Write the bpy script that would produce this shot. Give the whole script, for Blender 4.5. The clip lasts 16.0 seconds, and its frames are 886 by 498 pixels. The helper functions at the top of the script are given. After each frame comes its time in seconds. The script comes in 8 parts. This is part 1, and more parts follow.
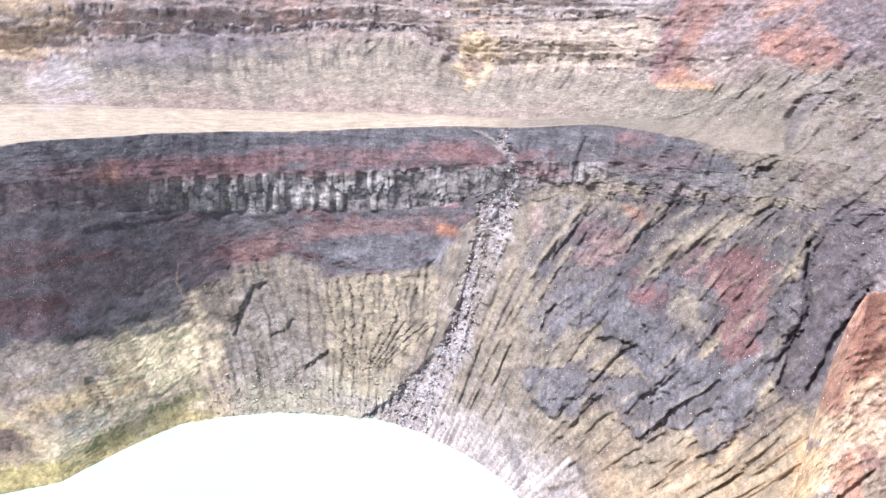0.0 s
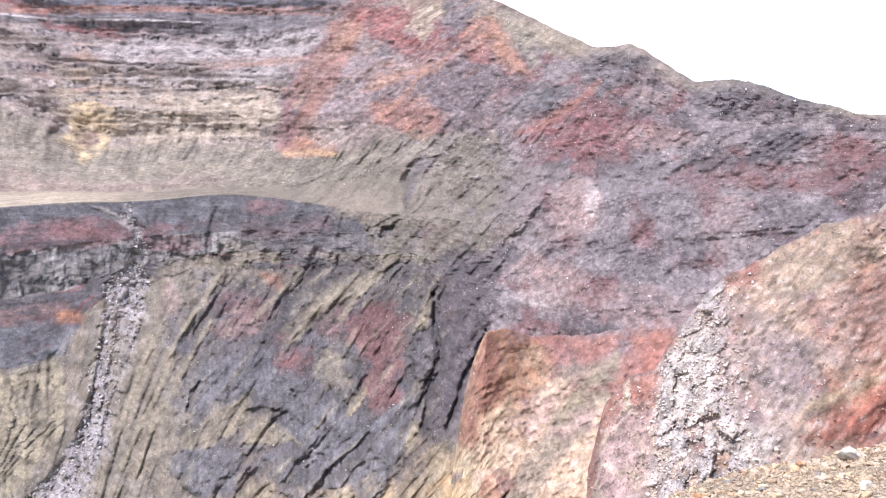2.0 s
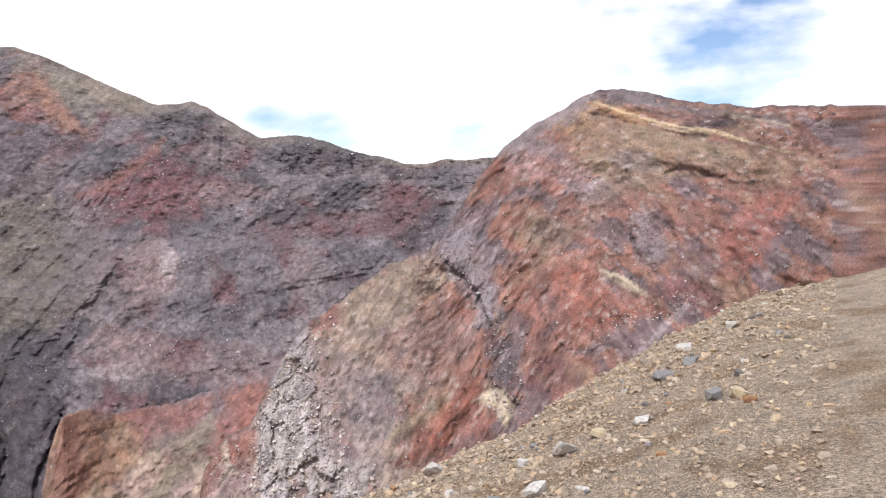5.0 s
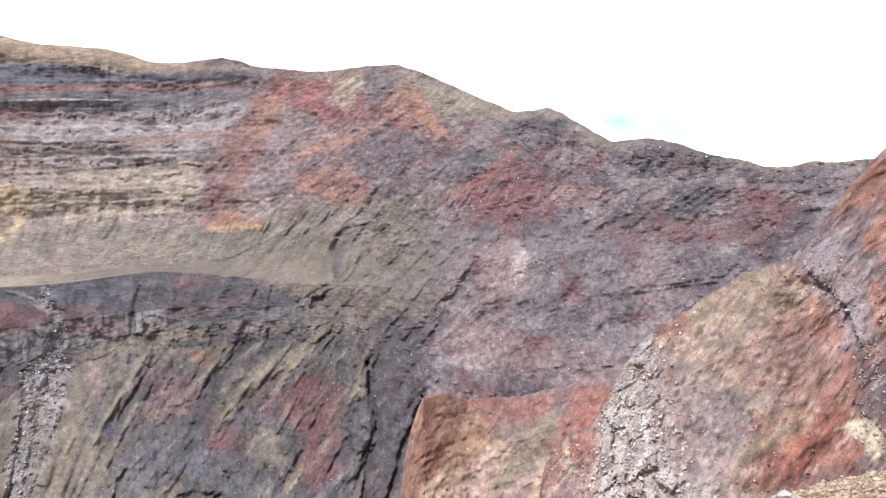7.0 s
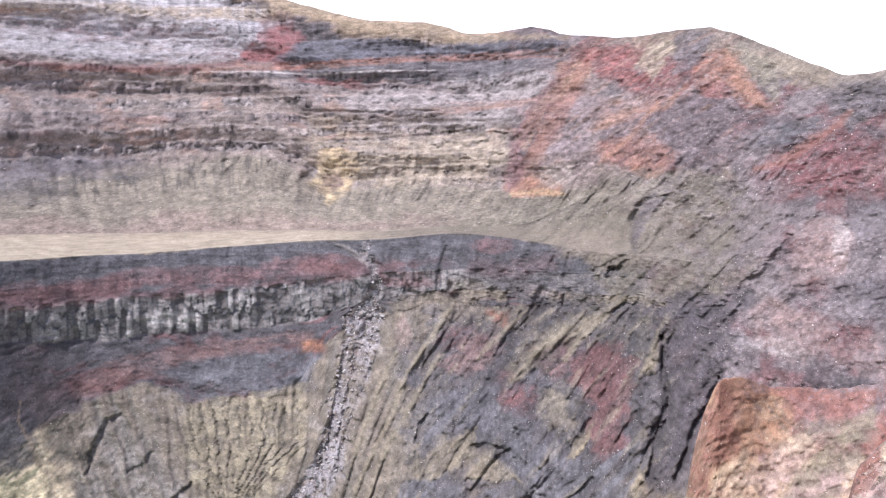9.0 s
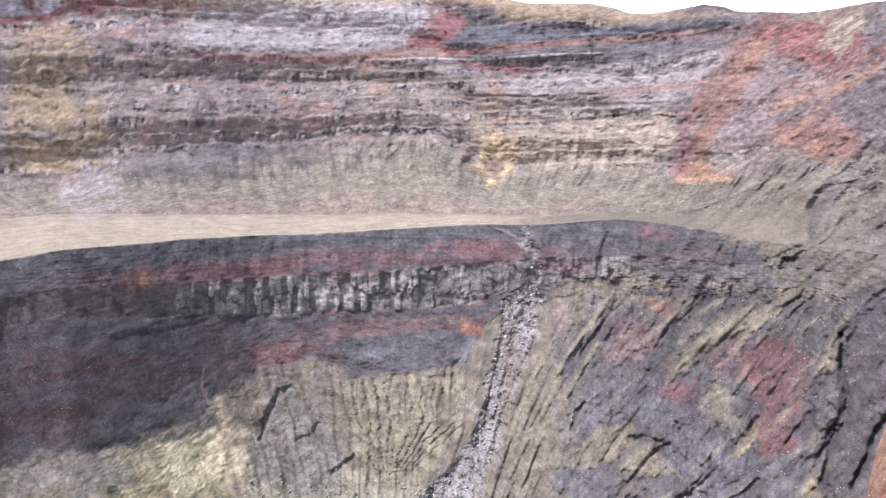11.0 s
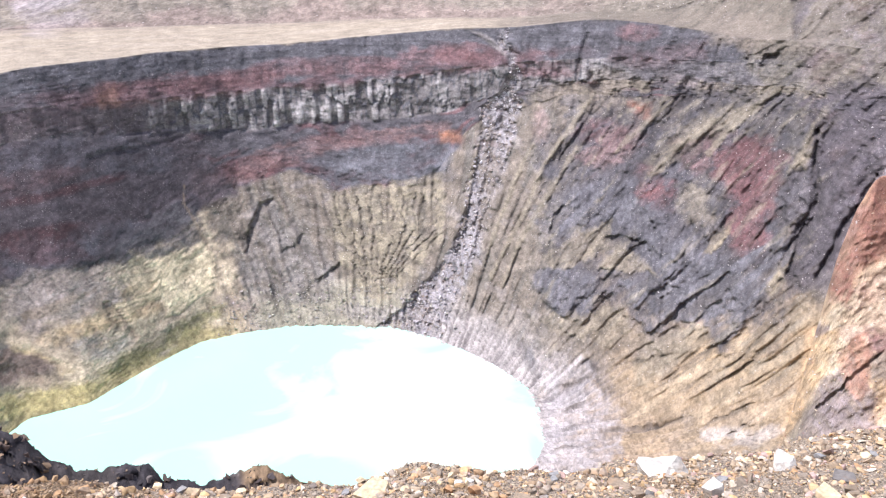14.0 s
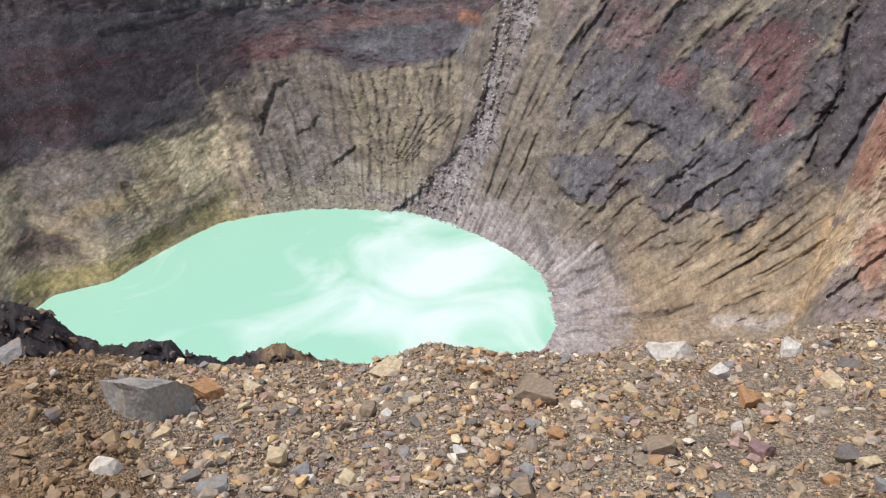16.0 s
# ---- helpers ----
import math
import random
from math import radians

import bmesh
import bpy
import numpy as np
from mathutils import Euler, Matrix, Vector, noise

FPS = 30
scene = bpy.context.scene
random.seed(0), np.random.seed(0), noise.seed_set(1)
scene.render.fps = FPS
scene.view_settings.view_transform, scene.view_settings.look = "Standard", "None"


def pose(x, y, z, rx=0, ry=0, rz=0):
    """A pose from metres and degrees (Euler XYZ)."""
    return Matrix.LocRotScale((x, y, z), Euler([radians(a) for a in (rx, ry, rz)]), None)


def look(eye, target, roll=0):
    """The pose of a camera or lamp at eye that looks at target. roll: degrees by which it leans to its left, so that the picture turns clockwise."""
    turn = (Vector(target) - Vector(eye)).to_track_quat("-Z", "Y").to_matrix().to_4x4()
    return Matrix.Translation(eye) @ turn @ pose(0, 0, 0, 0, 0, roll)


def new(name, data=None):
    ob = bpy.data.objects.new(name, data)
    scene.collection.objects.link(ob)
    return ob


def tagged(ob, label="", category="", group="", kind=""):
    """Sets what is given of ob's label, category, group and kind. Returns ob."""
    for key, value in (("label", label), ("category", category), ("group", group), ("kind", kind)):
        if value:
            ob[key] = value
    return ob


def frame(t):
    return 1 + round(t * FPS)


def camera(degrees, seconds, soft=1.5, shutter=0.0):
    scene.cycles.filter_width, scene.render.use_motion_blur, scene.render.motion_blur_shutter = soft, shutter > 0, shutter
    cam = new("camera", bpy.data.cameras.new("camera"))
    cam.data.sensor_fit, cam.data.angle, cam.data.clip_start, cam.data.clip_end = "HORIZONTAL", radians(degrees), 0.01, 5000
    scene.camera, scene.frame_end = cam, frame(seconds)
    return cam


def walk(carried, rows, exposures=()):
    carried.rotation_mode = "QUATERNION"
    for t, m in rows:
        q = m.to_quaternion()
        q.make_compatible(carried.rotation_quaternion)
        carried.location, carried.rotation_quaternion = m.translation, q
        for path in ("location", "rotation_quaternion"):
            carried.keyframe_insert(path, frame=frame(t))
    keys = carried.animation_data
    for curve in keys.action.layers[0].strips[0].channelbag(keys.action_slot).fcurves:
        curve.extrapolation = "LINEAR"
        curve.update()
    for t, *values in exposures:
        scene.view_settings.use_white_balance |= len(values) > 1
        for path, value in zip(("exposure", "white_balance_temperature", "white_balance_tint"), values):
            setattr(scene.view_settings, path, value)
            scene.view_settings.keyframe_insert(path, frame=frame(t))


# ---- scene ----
cam = camera(56.51, 16.0, soft=1.2)
EYE = (0.0, 0.0, 180.0)


def gaze(heading, tilt, lean):
    """A pose at the lookout: heading clockwise from the y axis, tilt above level and lean to the left, in degrees."""
    return pose(*EYE, 0, 0, -heading) @ pose(0, 0, 0, 90 + tilt, 0, 0) @ pose(0, 0, 0, 0, 0, lean)


PATH = [
    (0.0, gaze(-9.26, -13.72, 1.82)),
    (0.5, gaze(-3.38, -12.57, 1.48)),
    (1.0, gaze(1.92, -10.91, 1.56)),
    (1.5, gaze(8.43, -9.51, 2.08)),
    (2.0, gaze(15.78, -8.36, 1.31)),
    (2.5, gaze(22.52, -7.75, -0.35)),
    (3.0, gaze(28.15, -6.52, -0.84)),
    (3.5, gaze(36.68, -5.00, -1.21)),
    (3.7, gaze(39.37, -5.17, -0.94)),
    (4.7, gaze(45.60, -4.62, -1.40)),
    (5.8, gaze(34.82, -3.78, -1.67)),
    (6.0, gaze(32.16, -3.61, -1.83)),
    (6.5, gaze(26.16, -3.81, -1.36)),
    (7.0, gaze(20.60, -3.78, -0.99)),
    (7.5, gaze(15.20, -3.77, -0.74)),
    (8.0, gaze(10.34, -3.98, -0.47)),
    (8.5, gaze(3.91, -4.56, 0.11)),
    (9.0, gaze(0.05, -5.84, 0.20)),
    (9.5, gaze(-2.75, -6.86, 0.46)),
    (10.0, gaze(-5.85, -7.02, 0.25)),
    (10.2, gaze(-7.93, -6.91, 0.15)),
    (11.2, gaze(-11.10, -6.95, 0.15)),
    (12.3, gaze(-10.59, -7.82, 0.02)),
    (12.5, gaze(-10.47, -9.09, -0.19)),
    (13.0, gaze(-10.00, -11.66, -0.67)),
    (13.5, gaze(-9.91, -16.31, -1.16)),
    (14.0, gaze(-9.76, -20.16, -1.36)),
    (14.5, gaze(-10.29, -22.54, -1.78)),
    (15.0, gaze(-10.87, -23.58, -1.83)),
    (15.5, gaze(-9.75, -26.06, -1.28)),
    (16.0, gaze(-11.13, -28.11, -1.12)),
]

# stops, white balance and tint as the phone adapts
EXPOSURES = [(0, 1.06, 6050, 17), (1, 0.90, 6050, 17), (2, 0.74, 6050, 17), (3.5, 0.60, 6150, 16), (3.7, 0.58, 6150, 16), (5.8, -0.30, 6250, 14), (6.5, 0.00, 6250, 14), (7, 0.30, 6250, 14),
             (9, 0.53, 6050, 17), (10.2, 0.58, 6050, 17), (12.5, 0.59, 6050, 17), (13.5, 0.80, 6050, 17), (14.5, 0.80, 6050, 17), (15, 0.60, 6150, 16), (15.5, 0.30, 6250, 15.5), (16, -0.1, 6450, 13)]
walk(cam, PATH, EXPOSURES)

# ---- sky and sun ----
SUN_BEARING, SUN_HEIGHT = -104.0, 65.0


def make_world():
    world = bpy.data.worlds.new("sky")
    scene.world = world
    world.use_nodes = True
    nt = world.node_tree
    nt.nodes.clear()
    out = nt.nodes.new("ShaderNodeOutputWorld")
    sky_bg = nt.nodes.new("ShaderNodeBackground")
    cloud_bg = nt.nodes.new("ShaderNodeBackground")
    mix = nt.nodes.new("ShaderNodeMixShader")
    sky = nt.nodes.new("ShaderNodeTexSky")
    sky.sky_type, sky.sun_disc = "NISHITA", False
    sky.sun_elevation, sky.sun_rotation = radians(SUN_HEIGHT), radians(SUN_BEARING)
    sky.altitude = 2300
    coord = nt.nodes.new("ShaderNodeTexCoord")
    stretch = nt.nodes.new("ShaderNodeMapping")
    stretch.inputs["Scale"].default_value = (1.6, 1.6, 4.2)
    stretch.inputs["Location"].default_value = (1.35, 0.4, 2.6)
    cloud = nt.nodes.new("ShaderNodeTexNoise")
    cloud.inputs["Scale"].default_value, cloud.inputs["Detail"].default_value = 3.0, 8.0
    cloud.inputs["Roughness"].default_value = 0.5
    ramp = nt.nodes.new("ShaderNodeValToRGB")
    ramp.color_ramp.elements[0].position, ramp.color_ramp.elements[1].position = 0.2, 0.34
    shade = nt.nodes.new("ShaderNodeTexNoise")
    shade.inputs["Scale"].default_value, shade.inputs["Detail"].default_value = 2.3, 4.0
    tone = nt.nodes.new("ShaderNodeValToRGB")
    tone.color_ramp.elements[0].position, tone.color_ramp.elements[1].position = 0.3, 0.6
    tone.color_ramp.elements[0].color = (0.8, 0.84, 0.92, 1)
    tone.color_ramp.elements[1].color = (1.0, 1.0, 1.0, 1)
    L = nt.links.new
    L(coord.outputs["Generated"], stretch.inputs["Vector"])
    L(stretch.outputs["Vector"], cloud.inputs["Vector"])
    L(stretch.outputs["Vector"], shade.inputs["Vector"])
    split = nt.nodes.new("ShaderNodeSeparateXYZ")
    clear = nt.nodes.new("ShaderNodeMapRange")
    clear.interpolation_type = "SMOOTHSTEP"
    clear.inputs["From Min"].default_value, clear.inputs["From Max"].default_value = 0.2, 0.6
    clear.inputs["To Min"].default_value, clear.inputs["To Max"].default_value = 0.0, 0.34
    less = nt.nodes.new("ShaderNodeMath")
    less.operation = "SUBTRACT"
    # gaps of blue between the clouds: bearing, height, half width, depth
    opened = clear.outputs["Result"]
    for bearing, height, wide, depth in ((49.5, 3.5, 6.5, 0.18), (34.6, 1.6, 6.0, 0.25), (62.0, 15.0, 13.0, 0.23)):
        towards = nt.nodes.new("ShaderNodeVectorMath")
        towards.operation = "DOT_PRODUCT"
        a, e = radians(bearing), radians(height)
        towards.inputs[1].default_value = (math.sin(a) * math.cos(e), math.cos(a) * math.cos(e), math.sin(e))
        hole = nt.nodes.new("ShaderNodeMapRange")
        hole.interpolation_type = "SMOOTHSTEP"
        hole.inputs["From Min"].default_value, hole.inputs["From Max"].default_value = math.cos(radians(wide)), math.cos(radians(wide * 0.3))
        hole.inputs["To Min"].default_value, hole.inputs["To Max"].default_value = 0.0, depth
        plus = nt.nodes.new("ShaderNodeMath")
        plus.operation = "ADD"
        nt.links.new(coord.outputs["Generated"], towards.inputs[0])
        nt.links.new(towards.outputs["Value"], hole.inputs["Value"])
        nt.links.new(opened, plus.inputs[0])
        nt.links.new(hole.outputs["Result"], plus.inputs[1])
        opened = plus.outputs["Value"]
    L(coord.outputs["Generated"], split.inputs["Vector"])
    L(split.outputs["Z"], clear.inputs["Value"])
    L(cloud.outputs["Fac"], less.inputs[0])
    L(opened, less.inputs[1])
    L(less.outputs["Value"], ramp.inputs["Fac"])
    L(shade.outputs["Fac"], tone.inputs["Fac"])
    L(sky.outputs["Color"], sky_bg.inputs["Color"])
    L(tone.outputs["Color"], cloud_bg.inputs["Color"])
    sky_bg.inputs["Strength"].default_value = 0.15
    cloud_bg.inputs["Strength"].default_value = 1.35
    L(ramp.outputs["Color"], mix.inputs["Fac"])
    L(sky_bg.outputs["Background"], mix.inputs[1])
    L(cloud_bg.outputs["Background"], mix.inputs[2])
    L(mix.outputs["Shader"], out.inputs["Surface"])


make_world()
sun_data = bpy.data.lights.new("sun", "SUN")
sun_data.energy, sun_data.angle, sun_data.color = 4.0, radians(0.53), (1.0, 0.965, 0.92)
sun = new("sun", sun_data)
_b, _h = radians(SUN_BEARING), radians(SUN_HEIGHT)
sun.matrix_world = look((400 * math.sin(_b) * math.cos(_h), 400 * math.cos(_b) * math.cos(_h), 400 * math.sin(_h)), (0, 0, 0))


# ---- noise on arrays ----
def lattice(ix, iy, seed):
    h = (ix.astype(np.int64) * 374761393 + iy.astype(np.int64) * 668265263 + seed * 1442695041) & 0xFFFFFFFF
    h = ((h ^ (h >> 13)) * 1274126177) & 0xFFFFFFFF
    h = ((h ^ (h >> 16)) * 2246822519) & 0xFFFFFFFF
    return ((h ^ (h >> 15)) & 0xFFFFFF).astype(np.float32) / 16777216.0


def vnoise(x, y, seed=0):
    """Smooth noise from -1 to 1."""
    ix, iy = np.floor(x), np.floor(y)
    fx, fy = (x - ix).astype(np.float32), (y - iy).astype(np.float32)
    ux, uy = fx * fx * fx * (fx * (fx * 6 - 15) + 10), fy * fy * fy * (fy * (fy * 6 - 15) + 10)
    total = 0.0
    for dx in (0, 1):
        for dy in (0, 1):
            a = lattice(ix + dx, iy + dy, seed) * 6.2831853
            g = np.cos(a) * (fx - dx) + np.sin(a) * (fy - dy)
            total = total + g * (ux if dx else 1 - ux) * (uy if dy else 1 - uy)
    return total * 1.45


def fbm(x, y, octaves=4, seed=0, gain=0.5):
    total, amp = 0.0, 1.0
    for k in range(octaves):
        total = total + amp * vnoise(x * 2.03 ** k + 17.3 * k, y * 2.03 ** k - 9.1 * k, seed + k)
        amp *= gain
    return total


def ridged(x, y, octaves=4, seed=0, gain=0.5):
    """Sharp crests near 1, broad hollows near 0."""
    total, amp, norm = 0.0, 1.0, 0.0
    for k in range(octaves):
        total = total + amp * (1 - np.abs(vnoise(x * 2.03 ** k + 3.7 * k, y * 2.03 ** k + 5.9 * k, seed + k)))
        norm += amp
        amp *= gain
    return total / norm


def cells(x, y, seed=0):
    """Blocky noise: a value for each jittered cell and the nearness to its joint."""
    ix, iy = np.floor(x), np.floor(y)
    best = np.full(x.shape, 9.0, np.float32)
    second = best.copy()
    value = np.zeros(x.shape, np.float32)
    for dx in (-1, 0, 1):
        for dy in (-1, 0, 1):
            jx, jy = ix + dx, iy + dy
            d = (jx + 0.15 + 0.7 * lattice(jx, jy, seed) - x) ** 2 + (jy + 0.15 + 0.7 * lattice(jx, jy, seed + 7) - y) ** 2
            d = d.astype(np.float32)
            nearer = d < best
            second = np.where(nearer, best, np.minimum(second, d))
            value = np.where(nearer, lattice(jx, jy, seed + 13), value)
            best = np.where(nearer, d, best)
    return value, np.sqrt(second) - np.sqrt(best)


def step(a, b, x):
    u = np.clip((x - a) / (b - a), 0, 1)
    return u * u * (3 - 2 * u)


def within(x, a, b, soft):
    return step(a - soft, a + soft, x) * (1 - step(b - soft, b + soft, x))


# ---- materials ----
def rock_material(name, grain, relief, speck=0.25, rough=0.92, fine=1.0):
    """Rock or loose ground: the mesh's own colour, mineral and painted shade, broken up by stains and grain at two
    scales, with relief of that depth.
    """
    mat = bpy.data.materials.new(name)
    mat.use_nodes = True
    nt = mat.node_tree
    bsdf = nt.nodes["Principled BSDF"]
    bsdf.inputs["Roughness"].default_value = rough
    bsdf.inputs["Specular IOR Level"].default_value = 0.25
    attr = nt.nodes.new("ShaderNodeAttribute")
    attr.attribute_name = "mineral"
    geo = nt.nodes.new("ShaderNodeNewGeometry")
    big, small, dots = (nt.nodes.new("ShaderNodeTexNoise") for _ in range(3))
    big.inputs["Scale"].default_value, big.inputs["Detail"].default_value = 0.12 / grain, 6.0
    small.inputs["Scale"].default_value, small.inputs["Detail"].default_value = 1.0 / grain, 8.0
    small.inputs["Roughness"].default_value = 0.78
    dots.inputs["Scale"].default_value, dots.inputs["Detail"].default_value = 1.7 / grain, 2.0
    L = nt.links.new
    for n in (big, small, dots):
        L(geo.outputs["Position"], n.inputs["Vector"])

    def remap(node, a, b, lo, hi):
        m = nt.nodes.new("ShaderNodeMapRange")
        m.inputs["From Min"].default_value, m.inputs["From Max"].default_value = a, b
        m.inputs["To Min"].default_value, m.inputs["To Max"].default_value = lo, hi
        L(node.outputs["Fac"], m.inputs["Value"])
        return m.outputs["Result"]

    def times(a, b):
        m = nt.nodes.new("ShaderNodeMath")
        m.operation = "MULTIPLY"
        L(a, m.inputs[0])
        L(b, m.inputs[1])
        return m.outputs["Value"]

    gain = times(remap(big, 0.3, 0.7, 0.82, 1.18), remap(small, 0.25, 0.75, 1 - 0.5 * fine, 1 + 0.5 * fine))
    scaled = nt.nodes.new("ShaderNodeVectorMath")
    scaled.operation = "SCALE"
    L(attr.outputs["Color"], scaled.inputs[0])
    L(gain, scaled.inputs["Scale"])
    pale = nt.nodes.new("ShaderNodeMix")
    pale.data_type = "RGBA"
    L(times(remap(dots, 0.64, 0.72, 0.0, speck), remap(big, 0.4, 0.6, 0.2, 1.0)), pale.inputs["Factor"])
    L(scaled.outputs["Vector"], pale.inputs["A"])
    pale.inputs["B"].default_value = (0.55, 0.5, 0.46, 1)
    L(pale.outputs["Result"], bsdf.inputs["Base Color"])
    bump = nt.nodes.new("ShaderNodeBump")
    bump.inputs["Strength"].default_value = 0.9
    bump.inputs["Distance"].default_value = relief
    L(small.outputs["Fac"], bump.inputs["Height"])
    L(bump.outputs["Normal"], bsdf.inputs["Normal"])
    return mat


FAR_ROCK = rock_material("weathered_volcanic_rock", 1.1, 0.5, speck=0.45, fine=1.05)
MID_ROCK = rock_material("oxidised_volcanic_rock", 0.4, 0.2, 0.4, fine=1.1)
DARK_ROCK = rock_material("dark_lava", 0.12, 0.06, 0.1)


def gravel_bed_material():
    """Packed scoria fines: grains of two sizes, each of its own tone, standing proud of dark gaps."""
    mat = rock_material("scoria_gravel_bed", 0.03, 0.02, 0.3)
    nt = mat.node_tree
    bsdf, bump = nt.nodes["Principled BSDF"], nt.nodes["Bump"]
    base = bsdf.inputs["Base Color"].links[0].from_socket
    geo = nt.nodes["Geometry"]
    height = bump.inputs["Height"].links[0].from_socket
    L = nt.links.new
    for scale, lo, hi, depth in ((130.0, 0.55, 1.55, 0.9), (48.0, 0.7, 1.4, 1.6)):
        grain = nt.nodes.new("ShaderNodeTexVoronoi")
        grain.inputs["Scale"].default_value, grain.inputs["Randomness"].default_value = scale, 1.0
        L(geo.outputs["Position"], grain.inputs["Vector"])
        tone = nt.nodes.new("ShaderNodeSeparateColor")
        L(grain.outputs["Color"], tone.inputs["Color"])
        gain = nt.nodes.new("ShaderNodeMapRange")
        gain.inputs["To Min"].default_value, gain.inputs["To Max"].default_value = lo, hi
        L(tone.outputs["Red"], gain.inputs["Value"])
        scaled = nt.nodes.new("ShaderNodeVectorMath")
        scaled.operation = "SCALE"
        L(base, scaled.inputs[0])
        L(gain.outputs["Result"], scaled.inputs["Scale"])
        base = scaled.outputs["Vector"]
        deep = nt.nodes.new("ShaderNodeMath")
        deep.operation = "MULTIPLY_ADD"
        deep.inputs[1].default_value = -depth
        L(grain.outputs["Distance"], deep.inputs[0])
        L(height, deep.inputs[2])
        height = deep.outputs["Value"]
    L(base, bsdf.inputs["Base Color"])
    L(height, bump.inputs["Height"])
    return mat


NEAR_GROUND = gravel_bed_material()


def stone_material(name="loose_stone", fine=45.0, relief=0.008):
    """Loose stones: each takes a colour of its own."""
    mat = bpy.data.materials.new(name)
    mat.use_nodes = True
    nt = mat.node_tree
    bsdf = nt.nodes["Principled BSDF"]
    bsdf.inputs["Roughness"].default_value = 0.88
    bsdf.inputs["Specular IOR Level"].default_value = 0.3
    attr = nt.nodes.new("ShaderNodeAttribute")
    attr.attribute_name = "mineral"
    coord = nt.nodes.new("ShaderNodeNewGeometry")
    grain = nt.nodes.new("ShaderNodeTexNoise")
    grain.inputs["Scale"].default_value, grain.inputs["Detail"].default_value = fine, 6.0
    stain = nt.nodes.new("ShaderNodeTexNoise")
    stain.inputs["Scale"].default_value, stain.inputs["Detail"].default_value = fine / 5, 4.0
    ramp = nt.nodes.new("ShaderNodeMapRange")
    ramp.inputs["From Min"].default_value, ramp.inputs["From Max"].default_value = 0.25, 0.75
    ramp.inputs["To Min"].default_value, ramp.inputs["To Max"].default_value = 0.7, 1.3
    ramp2 = nt.nodes.new("ShaderNodeMapRange")
    ramp2.inputs["From Min"].default_value, ramp2.inputs["From Max"].default_value = 0.52, 0.68
    ramp2.inputs["To Min"].default_value, ramp2.inputs["To Max"].default_value = 0.0, 0.4
    scaled = nt.nodes.new("ShaderNodeVectorMath")
    scaled.operation = "SCALE"
    mix = nt.nodes.new("ShaderNodeMix")
    mix.data_type = "RGBA"
    mix.inputs["B"].default_value = (0.3, 0.17, 0.08, 1)
    bump = nt.nodes.new("ShaderNodeBump")
    bump.inputs["Strength"].default_value, bump.inputs["Distance"].default_value = 0.7, relief
    L = nt.links.new
    L(coord.outputs["Position"], grain.inputs["Vector"])
    L(coord.outputs["Position"], stain.inputs["Vector"])
    L(grain.outputs["Fac"], ramp.inputs["Value"])
    L(stain.outputs["Fac"], ramp2.inputs["Value"])
    L(attr.outputs["Color"], scaled.inputs[0])
    L(ramp.outputs["Result"], scaled.inputs["Scale"])
    L(ramp2.outputs["Result"], mix.inputs["Factor"])
    L(scaled.outputs["Vector"], mix.inputs["A"])
    L(mix.outputs["Result"], bsdf.inputs["Base Color"])
    L(grain.outputs["Fac"], bump.inputs["Height"])
    L(bump.outputs["Normal"], bsdf.inputs["Normal"])
    return mat


STONE = stone_material()
BOULDER = stone_material("weathered_boulder", 0.9, 0.3)


